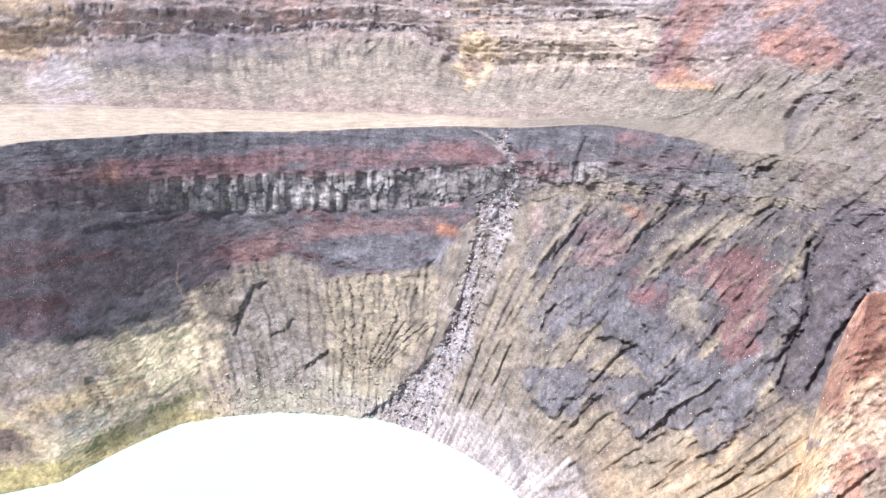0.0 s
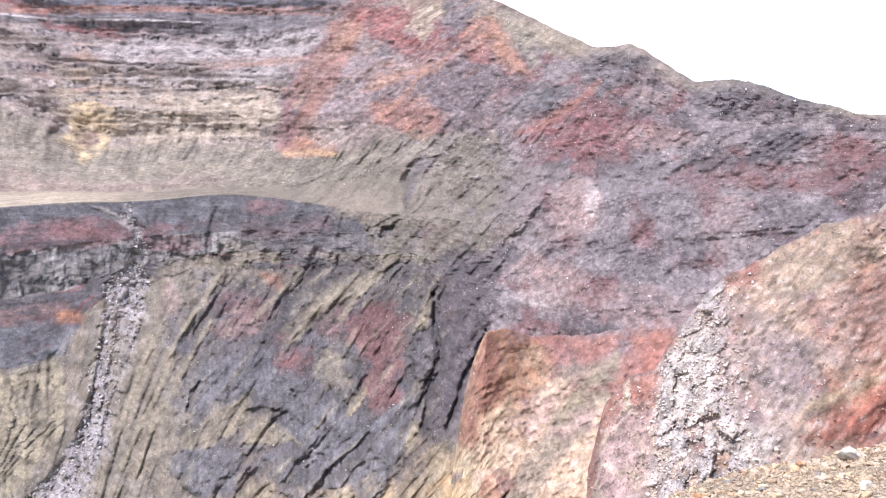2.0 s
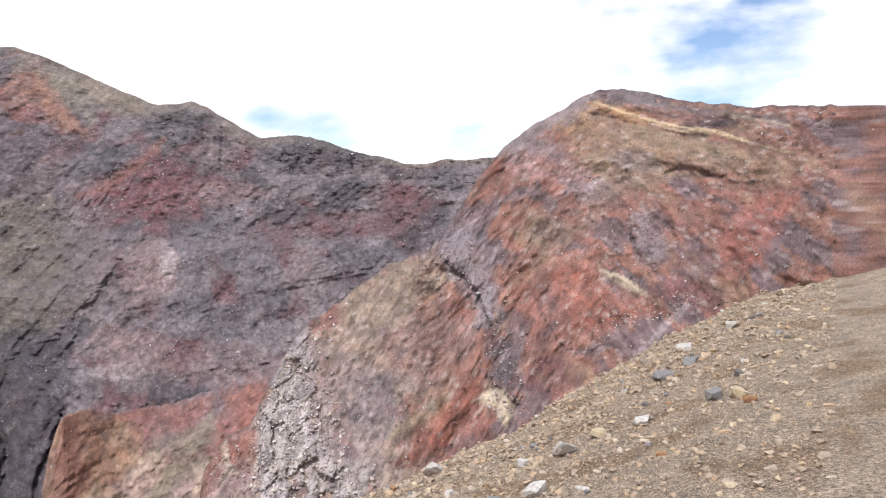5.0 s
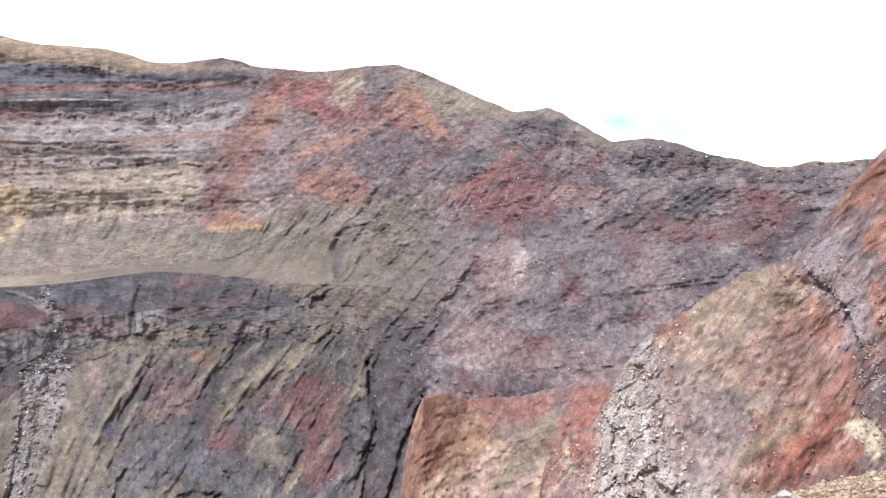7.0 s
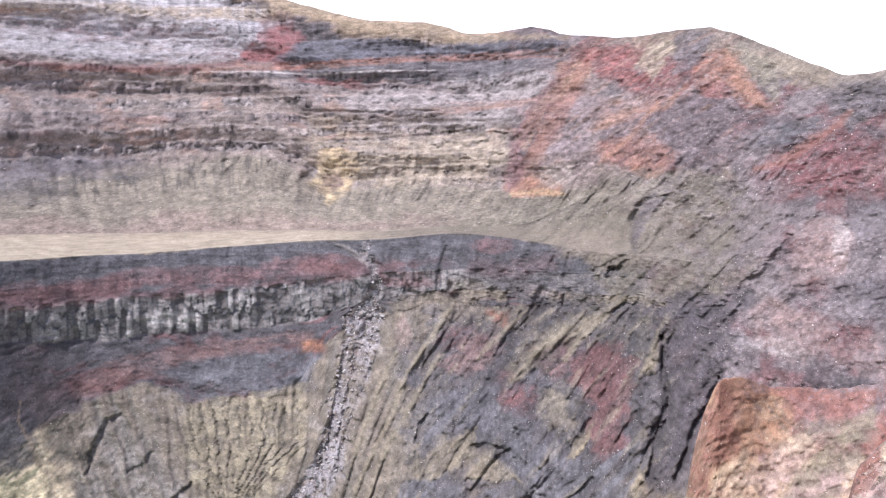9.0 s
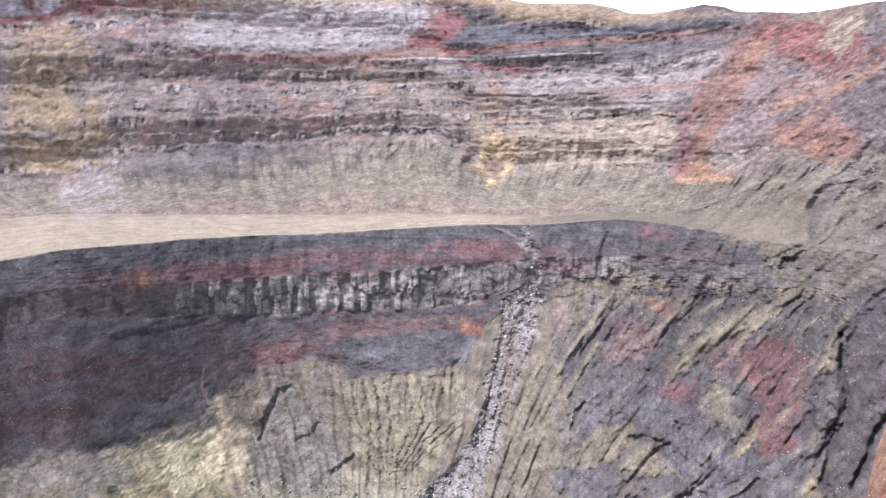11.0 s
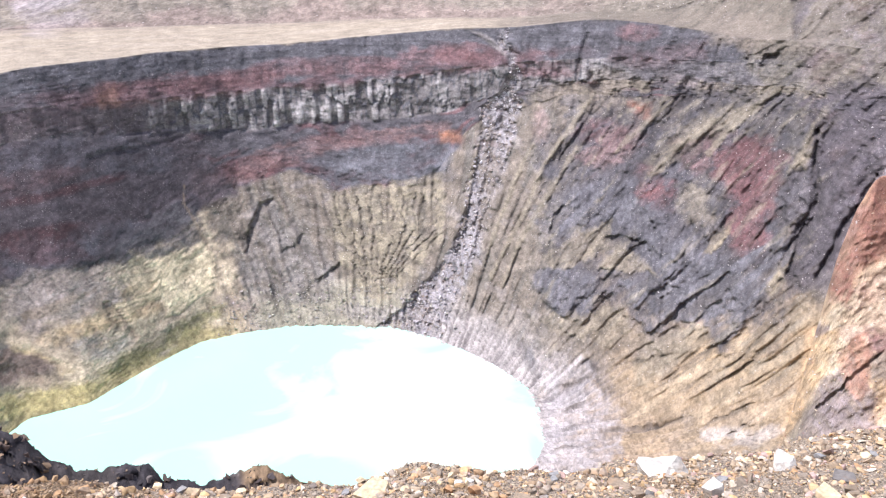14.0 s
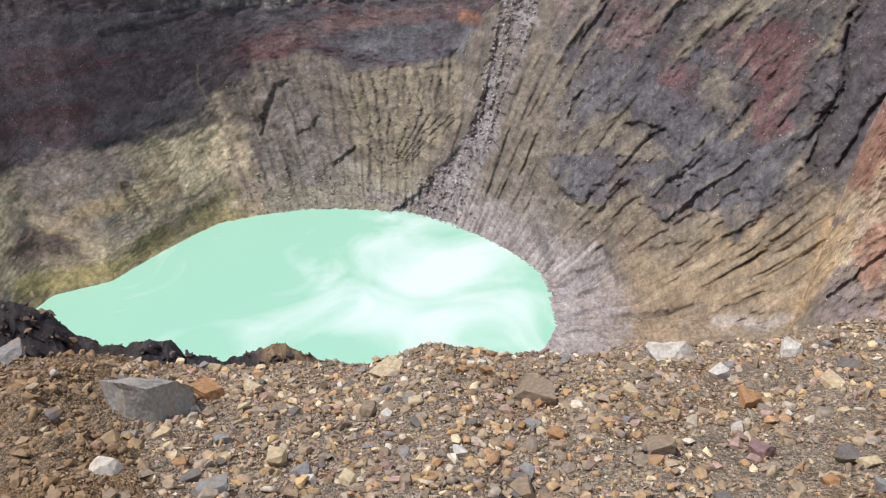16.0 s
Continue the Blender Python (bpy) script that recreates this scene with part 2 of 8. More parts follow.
def water_material():
    """Milky turquoise acid water, its pale streaks and middle painted as cloud glare, with small ripples."""
    mat = bpy.data.materials.new("turquoise_acid_water")
    mat.use_nodes = True
    nt = mat.node_tree
    bsdf = nt.nodes["Principled BSDF"]
    bsdf.inputs["Roughness"].default_value = 0.12
    bsdf.inputs["IOR"].default_value = 1.33
    geo = nt.nodes.new("ShaderNodeNewGeometry")
    warp = nt.nodes.new("ShaderNodeTexNoise")
    warp.inputs["Scale"].default_value, warp.inputs["Detail"].default_value = 0.016, 5.0
    warp.inputs["Distortion"].default_value = 1.6
    # glare of clouds on the middle of the lake, painted into its colour
    off = nt.nodes.new("ShaderNodeVectorMath")
    off.operation = "DISTANCE"
    off.inputs[1].default_value = (-65.0, 300.0, 0.0)
    cloud_glare = nt.nodes.new("ShaderNodeMapRange")
    cloud_glare.interpolation_type = "SMOOTHSTEP"
    cloud_glare.inputs["From Min"].default_value, cloud_glare.inputs["From Max"].default_value = 95.0, 5.0
    cloud_glare.inputs["To Min"].default_value, cloud_glare.inputs["To Max"].default_value = -0.06, 0.25
    paling = nt.nodes.new("ShaderNodeMath")
    paling.operation = "ADD"
    ramp = nt.nodes.new("ShaderNodeValToRGB")
    ramp.color_ramp.elements[0].position, ramp.color_ramp.elements[1].position = 0.5, 0.8
    ramp.color_ramp.elements[0].color = (0.36, 0.66, 0.49, 1)
    ramp.color_ramp.elements[1].color = (0.72, 0.84, 0.78, 1)
    ripple = nt.nodes.new("ShaderNodeTexNoise")
    ripple.inputs["Scale"].default_value, ripple.inputs["Detail"].default_value = 0.9, 3.0
    bump = nt.nodes.new("ShaderNodeBump")
    bump.inputs["Strength"].default_value, bump.inputs["Distance"].default_value = 0.15, 0.1
    L = nt.links.new
    L(geo.outputs["Position"], warp.inputs["Vector"])
    L(geo.outputs["Position"], ripple.inputs["Vector"])
    L(geo.outputs["Position"], off.inputs[0])
    L(off.outputs["Value"], cloud_glare.inputs["Value"])
    L(warp.outputs["Fac"], paling.inputs[0])
    L(cloud_glare.outputs["Result"], paling.inputs[1])
    L(paling.outputs["Value"], ramp.inputs["Fac"])
    L(ramp.outputs["Color"], bsdf.inputs["Base Color"])
    L(ripple.outputs["Fac"], bump.inputs["Height"])
    L(bump.outputs["Normal"], bsdf.inputs["Normal"])
    return mat


WATER = water_material()

# Mineral colours; DARK is the shade painted into cuts
OLIVE = (0.225, 0.185, 0.145)
TAN = (0.34, 0.28, 0.215)
TUFF = (0.115, 0.108, 0.114)
BLACK = (0.086, 0.071, 0.076)
RED = (0.185, 0.085, 0.083)
BRICK = (0.28, 0.13, 0.097)
ORANGE = (0.32, 0.175, 0.12)
PURPLE = (0.165, 0.128, 0.131)
MAUVE = (0.3, 0.245, 0.232)
BLUE = (0.132, 0.123, 0.131)
SLATE = (0.102, 0.092, 0.097)
CREAM = (0.6, 0.49, 0.34)
DUN = (0.34, 0.275, 0.225)
BUFF = (0.42, 0.33, 0.22)
OCHRE = (0.5, 0.36, 0.2)
UMBER = (0.19, 0.125, 0.095)
SULPHUR = (0.42, 0.345, 0.16)
ASH = (0.37, 0.325, 0.3)
COLUMN = (0.225, 0.2, 0.19)
BROWN = (0.34, 0.255, 0.17)
ROSE = (0.36, 0.25, 0.225)
WHITE = (0.62, 0.56, 0.52)
TANB = (0.29, 0.235, 0.17)
DKGREEN = (0.1, 0.1, 0.06)
REDBLK = (0.085, 0.036, 0.036)
REDDK = (0.2, 0.105, 0.102)
LTCOL = (0.37, 0.335, 0.325)
SLATEP = (0.215, 0.186, 0.19)
RUST = (0.32, 0.19, 0.115)
GREY = (0.34, 0.29, 0.29)
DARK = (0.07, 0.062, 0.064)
LAVA = (BLUE, SLATE)


def blend(col, tint, mask):
    return col + (np.asarray(tint, np.float32) - col) * np.clip(mask, 0, 1)[..., None]


# ---- sheets of ground ----
def smooth_line(bearing, values, fine, soft=0.6):
    """A line through the given stations, rounded off."""
    y = np.interp(fine, bearing, values)
    total = 0.0
    for k in range(-4, 5):
        total = total + np.interp(fine + soft * k / 4, bearing, values)
    return 0.35 * y + 0.65 * total / 9


def mesh_from_grid(name, x, y, z, colour, mat, smooth=True):
    rows, cols = x.shape
    mesh = bpy.data.meshes.new(name)
    n = rows * cols
    mesh.vertices.add(n)
    mesh.vertices.foreach_set("co", np.stack([x, y, z], -1).astype(np.float32).ravel())
    i = np.arange(n, dtype=np.int32).reshape(rows, cols)
    quads = np.stack([i[:-1, :-1], i[:-1, 1:], i[1:, 1:], i[1:, :-1]], -1).reshape(-1, 4)
    mesh.loops.add(len(quads) * 4)
    mesh.loops.foreach_set("vertex_index", quads.ravel())
    mesh.polygons.add(len(quads))
    mesh.polygons.foreach_set("loop_start", np.arange(0, len(quads) * 4, 4, dtype=np.int32))
    mesh.polygons.foreach_set("use_smooth", np.full(len(quads), smooth))
    mesh.update(calc_edges=True)
    att = mesh.attributes.new("mineral", "FLOAT_COLOR", "POINT")
    rgba = np.ones((n, 4), np.float32)
    rgba[:, :3] = np.clip(colour.reshape(n, 3), 0.01, 0.9)
    att.data.foreach_set("color", rgba.ravel())
    mesh.materials.append(mat)
    return new(name, mesh)


def ellipse(x, z, wide, high, lean):
    """Squared reach of a leaning ellipse about the origin."""
    c, s = math.cos(radians(lean)), math.sin(radians(lean))
    k = wide / high
    p, q = x * c + z * k * s, z * k * c - x * s
    return (p / wide) ** 2 + (q / wide) ** 2


def line_reach(b, z, arc_per_degree, points):
    """Distance in metres from each place of a sheet to a line of bearing and height, and how far along that line it lies."""
    best, along = np.full(b.shape, 1e6, np.float32), np.zeros(b.shape, np.float32)
    n = len(points) - 1
    for k, ((b0, z0), (b1, z1)) in enumerate(zip(points, points[1:])):
        ax, az = (b - b0) * arc_per_degree, z - z0
        dx, dz = (b1 - b0) * arc_per_degree, z1 - z0
        u = np.clip((ax * dx + az * dz) / (dx * dx + dz * dz + 1e-6), 0, 1)
        d = np.hypot(ax - u * dx, az - u * dz)
        along = np.where(d < best, (k + u) / n, along)
        best = np.minimum(best, d)
    return best, along


def decorate(b, r, z, col, out, patches, strokes, w1, w2, bulge=0.0, crisp=0.0):
    """Lays mineral patches and cuts gullies, ledges and veins into a sheet; DARK shades the cuts."""
    for pb, pz, wide, high, lean, tint, strength in patches:
        i = np.nonzero(np.abs(b[0] - pb) < 1.5 * (wide + high) / 3.0 + 1)[0]
        s = np.s_[:, i[0]:i[-1] + 1]
        d = ellipse(np.radians(b[s] - pb) * r[s], z[s] - pz, wide, high, lean)
        mask = strength * (1 - step(0.15 + 0.8 * crisp, 1.5 - 0.8 * crisp, d + 0.9 * w1[s] + 0.7 * w2[s])) * (d < 6) * np.clip(0.8 + 0.7 * w2[s], 0.1, 1.1)
        col[s] = blend(col[s], tint, mask)
        if bulge and tint in LAVA:
            out[s] += bulge * mask
    for tint, strength, wide, deep, points in strokes:
        bs = [p[0] for p in points]
        i = np.nonzero((b[0] > min(bs) - 1.5) & (b[0] < max(bs) + 1.5))[0]
        s = np.s_[:, i[0]:i[-1] + 1]
        per = float(np.radians(1) * np.median(r[s]))
        d, along = line_reach(b[s], z[s], per, points)
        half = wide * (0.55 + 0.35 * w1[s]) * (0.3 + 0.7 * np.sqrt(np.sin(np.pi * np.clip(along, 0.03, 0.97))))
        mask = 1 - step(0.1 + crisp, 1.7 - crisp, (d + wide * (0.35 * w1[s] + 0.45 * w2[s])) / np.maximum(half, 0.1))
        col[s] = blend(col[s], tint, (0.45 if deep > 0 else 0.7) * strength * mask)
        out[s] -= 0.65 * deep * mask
    return col, out


def outline_reach(b, e, points):
    """Distance in degrees from a closed outline of bearing and height, negative inside it."""
    best, inside = np.full(b.shape, 1e6, np.float32), np.zeros(b.shape, bool)
    for (b0, e0), (b1, e1) in zip(points, points[1:] + points[:1]):
        db, de = b1 - b0, e1 - e0
        u = np.clip(((b - b0) * db + (e - e0) * de) / (db * db + de * de + 1e-9), 0, 1)
        best = np.minimum(best, np.hypot(b - b0 - u * db, e - e0 - u * de))
        inside ^= ((e0 > e) != (e1 > e)) & (b < b0 + db * (e - e0) / (de if de else 1e-9))
    return np.where(inside, -best, best)


def lay_zones(b, e, col, out, zones, wave, ripple, veil):
    """Lays zones of rock and darkened clefts, each with a ragged edge, and lets hard ones stand proud."""
    for tint, strength, soft, bulge, points in zones:
        bs = [p[0] for p in points]
        i = np.nonzero((b[0] > min(bs) - 1.2) & (b[0] < max(bs) + 1.2))[0]
        if not len(i):
            continue
        s = np.s_[:, i[0]:i[-1] + 1]
        reach = outline_reach(b[s] + 1.8 * soft * wave[s], e[s] + 1.4 * soft * ripple[s], points)
        mask = 1 - step(-1.3 * soft, 1.0 * soft, reach + soft * (0.6 * ripple[s] + 0.9 * veil[s]))
        col[s] = blend(col[s], tint, strength * mask * np.clip(0.7 + 0.55 * veil[s] + 0.25 * ripple[s], 0.12 + 3.0 * max(0.0, strength - 0.8), 1.0))
        out[s] += 0.45 * bulge * mask
    return col, out


def polar(bearing, r):
    a = np.radians(bearing)
    return r * np.sin(a), r * np.cos(a)


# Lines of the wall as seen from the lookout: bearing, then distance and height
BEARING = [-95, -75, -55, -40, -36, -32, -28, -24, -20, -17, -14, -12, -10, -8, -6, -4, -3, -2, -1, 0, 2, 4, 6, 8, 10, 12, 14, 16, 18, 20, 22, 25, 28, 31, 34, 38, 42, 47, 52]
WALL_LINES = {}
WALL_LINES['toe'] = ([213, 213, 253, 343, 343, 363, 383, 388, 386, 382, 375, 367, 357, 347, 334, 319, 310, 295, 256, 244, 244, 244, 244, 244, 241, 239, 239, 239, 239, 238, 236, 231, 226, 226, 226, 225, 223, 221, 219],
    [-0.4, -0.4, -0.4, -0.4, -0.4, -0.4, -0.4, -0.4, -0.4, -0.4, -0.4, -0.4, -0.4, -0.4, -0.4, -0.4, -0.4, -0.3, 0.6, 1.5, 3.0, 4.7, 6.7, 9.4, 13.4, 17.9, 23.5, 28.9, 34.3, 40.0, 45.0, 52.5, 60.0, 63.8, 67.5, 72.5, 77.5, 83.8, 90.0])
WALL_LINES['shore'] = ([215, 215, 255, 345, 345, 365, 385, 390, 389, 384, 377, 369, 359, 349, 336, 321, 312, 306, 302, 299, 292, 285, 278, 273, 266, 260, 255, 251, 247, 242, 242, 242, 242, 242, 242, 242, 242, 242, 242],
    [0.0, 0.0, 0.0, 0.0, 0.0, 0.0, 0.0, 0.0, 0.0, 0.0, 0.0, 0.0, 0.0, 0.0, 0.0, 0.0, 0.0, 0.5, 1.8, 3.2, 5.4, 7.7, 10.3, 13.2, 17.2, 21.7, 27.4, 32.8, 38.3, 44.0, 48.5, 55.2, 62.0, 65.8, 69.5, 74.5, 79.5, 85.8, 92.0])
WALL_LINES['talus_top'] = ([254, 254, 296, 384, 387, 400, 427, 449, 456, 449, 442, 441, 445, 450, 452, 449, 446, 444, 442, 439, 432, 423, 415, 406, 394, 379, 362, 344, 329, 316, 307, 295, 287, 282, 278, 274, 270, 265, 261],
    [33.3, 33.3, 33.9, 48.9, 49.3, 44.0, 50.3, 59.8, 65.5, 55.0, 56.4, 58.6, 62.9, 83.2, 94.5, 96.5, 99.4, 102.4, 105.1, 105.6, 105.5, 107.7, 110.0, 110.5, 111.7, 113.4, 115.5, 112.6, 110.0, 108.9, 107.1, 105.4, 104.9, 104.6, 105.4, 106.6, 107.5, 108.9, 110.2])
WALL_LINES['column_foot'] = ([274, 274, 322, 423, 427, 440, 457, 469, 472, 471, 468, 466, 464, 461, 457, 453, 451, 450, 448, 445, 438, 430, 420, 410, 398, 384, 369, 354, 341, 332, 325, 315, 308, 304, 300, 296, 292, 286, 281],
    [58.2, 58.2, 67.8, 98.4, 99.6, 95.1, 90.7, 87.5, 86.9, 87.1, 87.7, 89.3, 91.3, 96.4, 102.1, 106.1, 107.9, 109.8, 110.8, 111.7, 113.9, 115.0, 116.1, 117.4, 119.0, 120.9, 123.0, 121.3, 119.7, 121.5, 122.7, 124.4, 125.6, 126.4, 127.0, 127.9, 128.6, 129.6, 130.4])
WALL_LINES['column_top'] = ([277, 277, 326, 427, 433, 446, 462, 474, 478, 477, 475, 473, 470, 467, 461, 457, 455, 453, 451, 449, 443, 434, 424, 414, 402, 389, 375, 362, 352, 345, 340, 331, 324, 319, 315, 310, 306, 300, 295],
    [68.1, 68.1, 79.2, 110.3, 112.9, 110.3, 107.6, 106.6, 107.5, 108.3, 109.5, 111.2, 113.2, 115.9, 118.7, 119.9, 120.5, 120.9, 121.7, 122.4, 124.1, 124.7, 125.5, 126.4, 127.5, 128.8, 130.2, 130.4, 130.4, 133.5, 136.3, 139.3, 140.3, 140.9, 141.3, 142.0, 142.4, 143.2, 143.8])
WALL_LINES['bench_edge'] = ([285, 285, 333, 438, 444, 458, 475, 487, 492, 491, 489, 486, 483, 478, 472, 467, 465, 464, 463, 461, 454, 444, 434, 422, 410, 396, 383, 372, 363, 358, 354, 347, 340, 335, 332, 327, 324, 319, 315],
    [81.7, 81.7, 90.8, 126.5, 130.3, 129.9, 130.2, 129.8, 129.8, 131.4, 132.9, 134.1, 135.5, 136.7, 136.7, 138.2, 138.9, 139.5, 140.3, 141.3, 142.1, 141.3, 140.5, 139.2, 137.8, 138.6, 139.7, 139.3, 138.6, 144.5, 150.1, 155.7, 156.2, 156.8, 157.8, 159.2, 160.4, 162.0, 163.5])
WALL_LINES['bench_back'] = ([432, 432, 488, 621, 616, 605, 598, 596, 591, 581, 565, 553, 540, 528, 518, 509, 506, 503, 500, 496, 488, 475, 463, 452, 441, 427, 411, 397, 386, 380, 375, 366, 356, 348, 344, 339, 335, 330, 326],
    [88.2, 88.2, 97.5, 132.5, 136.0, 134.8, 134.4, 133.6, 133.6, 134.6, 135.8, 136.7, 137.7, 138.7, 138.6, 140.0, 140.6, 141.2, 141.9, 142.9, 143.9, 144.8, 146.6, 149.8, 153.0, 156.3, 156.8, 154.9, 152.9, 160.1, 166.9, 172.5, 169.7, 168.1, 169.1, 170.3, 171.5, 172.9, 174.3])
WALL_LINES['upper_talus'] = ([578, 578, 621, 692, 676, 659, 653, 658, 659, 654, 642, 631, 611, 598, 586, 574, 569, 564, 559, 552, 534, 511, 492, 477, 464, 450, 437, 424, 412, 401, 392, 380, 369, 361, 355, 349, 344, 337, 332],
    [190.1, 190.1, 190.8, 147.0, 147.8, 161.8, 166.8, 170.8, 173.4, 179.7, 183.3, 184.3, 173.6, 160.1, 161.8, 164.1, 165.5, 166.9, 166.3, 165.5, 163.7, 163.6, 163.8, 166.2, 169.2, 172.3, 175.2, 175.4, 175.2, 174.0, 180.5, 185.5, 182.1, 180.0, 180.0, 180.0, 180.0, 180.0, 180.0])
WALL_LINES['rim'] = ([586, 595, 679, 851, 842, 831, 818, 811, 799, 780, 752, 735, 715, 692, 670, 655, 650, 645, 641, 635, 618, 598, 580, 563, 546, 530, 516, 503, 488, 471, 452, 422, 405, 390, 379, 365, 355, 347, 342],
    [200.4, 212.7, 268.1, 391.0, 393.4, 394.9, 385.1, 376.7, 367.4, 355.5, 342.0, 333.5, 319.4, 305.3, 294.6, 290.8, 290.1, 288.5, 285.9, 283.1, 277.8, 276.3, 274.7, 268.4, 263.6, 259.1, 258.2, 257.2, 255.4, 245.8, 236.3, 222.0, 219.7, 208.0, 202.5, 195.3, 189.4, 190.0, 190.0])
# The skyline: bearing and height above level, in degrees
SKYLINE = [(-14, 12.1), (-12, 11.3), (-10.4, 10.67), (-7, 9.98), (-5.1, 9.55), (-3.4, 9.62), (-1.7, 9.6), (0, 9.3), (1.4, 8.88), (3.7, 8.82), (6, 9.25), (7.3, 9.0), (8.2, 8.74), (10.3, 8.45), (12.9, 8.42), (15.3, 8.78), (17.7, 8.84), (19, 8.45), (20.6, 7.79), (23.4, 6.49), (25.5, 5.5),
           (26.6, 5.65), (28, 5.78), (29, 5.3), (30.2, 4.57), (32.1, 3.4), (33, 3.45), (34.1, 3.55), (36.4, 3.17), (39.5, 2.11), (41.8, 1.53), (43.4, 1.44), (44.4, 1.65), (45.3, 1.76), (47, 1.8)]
# Mineral patches: bearing, height, half width, half height, lean, tint, strength
PATCHES, EAST_PATCHES, SPUR_PATCHES = [], [], []
# Gullies, ledges and veins: tint, strength, width, depth, line of bearing and height
# DARK paints the shade of gullies, clefts and ledges into their colour
STROKES, EAST_STROKES, SPUR_STROKES = [], [], []
PATCHES += [
    (1.57, 90.9, 14.2, 6.1, 35, RED, 0.8),
    (-2.74, 89.7, 5.3, 7.9, 10, ROSE, 0.6),
    (3.93, 102.6, 5.7, 2.4, 0, BRICK, 0.8),
    (11.17, 87.6, 10.2, 13.1, -15, RED, 0.9),
    (11.60, 71.1, 8.6, 7.9, -20, RED, 0.85),
    (9.68, 97.7, 15.6, 4.6, 20, RED, 0.6),
    (5.10, 70.0, 10.6, 2.6, 0, RED, 0.85),
    (4.98, 78.9, 10.5, 3.5, 20, RED, 0.7),
    (1.04, 63.0, 15.6, 7.0, 20, BLUE, 0.85),
    (-0.75, 32.6, 14.3, 7.7, 0, BLUE, 0.85),
    (7.30, 47.0, 20.2, 10.9, 0, BLUE, 0.9),
    (11.94, 53.7, 16.8, 8.4, 30, SLATE, 0.9),
    (5.82, 61.9, 10.9, 7.0, 0, BLUE, 0.8),
    (7.17, 53.8, 9.2, 9.8, -20, BLUE, 0.7),
]
PATCHES += [
    (10.62, 38.3, 8.1, 3.9, 30, SLATE, 0.9),
    (6.42, 31.7, 12.8, 4.0, 0, SLATE, 0.85),
    (-0.71, 27.5, 11.6, 3.6, 0, SLATE, 0.8),
    (16.72, 84.8, 12.8, 16.1, 15, SLATEP, 0.85),
    (14.71, 99.6, 10.5, 11.6, 0, SLATEP, 0.8),
]
PATCHES += [
    (0.98, 47.8, 13.6, 6.1, 35, OLIVE, 0.9),
    (-4.35, 41.8, 10.5, 11.8, -35, OLIVE, 0.9),
    (8.31, 73.9, 6.9, 9.1, -20, TANB, 0.9),
    (9.42, 66.6, 4.7, 4.9, 30, TANB, 0.8),
    (10.88, 109.2, 18.4, 3.5, 35, OLIVE, 0.85),
    (6.36, 100.2, 19.2, 4.6, 40, OLIVE, 0.85),
    (14.29, 101.2, 5.9, 3.0, 0, TANB, 0.8),
    (3.26, 45.4, 9.5, 3.4, 30, BROWN, 0.7),
    (-6.19, 54.2, 7.0, 26.2, -20, OLIVE, 0.8),
    (-0.41, 103.3, 24.0, 7.2, 25, OLIVE, 0.8),
    (-9.14, 79.5, 8.1, 2.7, 0, ORANGE, 0.8),
    (-13.30, 78.3, 47.2, 3.5, 6, RED, 0.6),
    (-23.59, 67.3, 18.7, 5.8, 18, RED, 0.75),
    (-13.41, 63.6, 33.7, 5.3, 6, BLUE, 0.8),
]
PATCHES += [
    (-18.89, 69.6, 12.6, 8.2, 0, BLUE, 0.5),
    (-28.71, 30.0, 15.2, 8.1, 0, CREAM, 0.85),
    (-32.17, 34.1, 21.4, 4.7, 10, CREAM, 0.7),
    (-32.35, 16.2, 10.2, 5.1, 0, CREAM, 0.7),
    (-36.45, 41.4, 23.3, 7.4, 15, MAUVE, 0.8),
    (-39.57, 16.4, 16.9, 4.9, -20, MAUVE, 0.8),
    (-33.12, 22.7, 10.2, 2.4, -50, BROWN, 0.7),
    (-27.59, 11.3, 7.5, 6.8, 40, DKGREEN, 0.8),
    (-32.59, 4.5, 12.2, 2.7, 25, DKGREEN, 0.8),
    (-35.68, 4.2, 30.3, 3.1, 12, SULPHUR, 0.8),
    (-40.87, 5.5, 16.1, 2.4, 0, SULPHUR, 0.8),
    (-31.20, 26.7, 29.2, 9.3, 15, OCHRE, 0.7),
    (-39.87, 17.9, 16.9, 5.9, -15, UMBER, 0.75),
    (-36.02, 23.7, 14.8, 3.3, 20, OCHRE, 0.6),
]
PATCHES += [
    (-34.17, 31.9, 7.8, 3.9, -40, UMBER, 0.6),
    (-37.61, 38.6, 30.8, 9.1, 12, DUN, 0.8),
    (-28.20, 26.2, 12.7, 12.1, 20, CREAM, 0.9),
    (-31.34, 35.4, 13.6, 4.6, 10, CREAM, 0.8),
]
PATCHES += [
    (-32.78, 62.9, 45.2, 15.4, 8, BLACK, 0.9),
    (-36.24, 87.5, 31.4, 9.8, 8, BLACK, 0.9),
    (-28.70, 77.1, 21.3, 14.8, -30, BLACK, 0.8),
    (-35.23, 76.8, 33.9, 2.8, 8, REDBLK, 0.8),
    (-37.18, 59.4, 21.6, 5.0, 0, REDBLK, 0.7),
    (-28.41, 41.5, 12.9, 8.5, 0, SLATE, 0.8),
    (-30.23, 89.9, 39.7, 2.4, 3, SLATE, 0.6),
    (9.49, 28.1, 33.5, 3.7, -28, TANB, 0.7),
    (12.85, 31.3, 27.8, 3.7, 25, BROWN, 0.85),
    (5.55, 14.7, 17.8, 2.4, 20, BROWN, 0.8),
    (-6.23, 6.5, 21.2, 6.5, -35, ASH, 0.4),
    (-14.84, 4.5, 23.4, 2.9, 0, ASH, 0.6),
    (-1.04, 17.2, 13.4, 4.6, 30, OLIVE, 0.7),
]
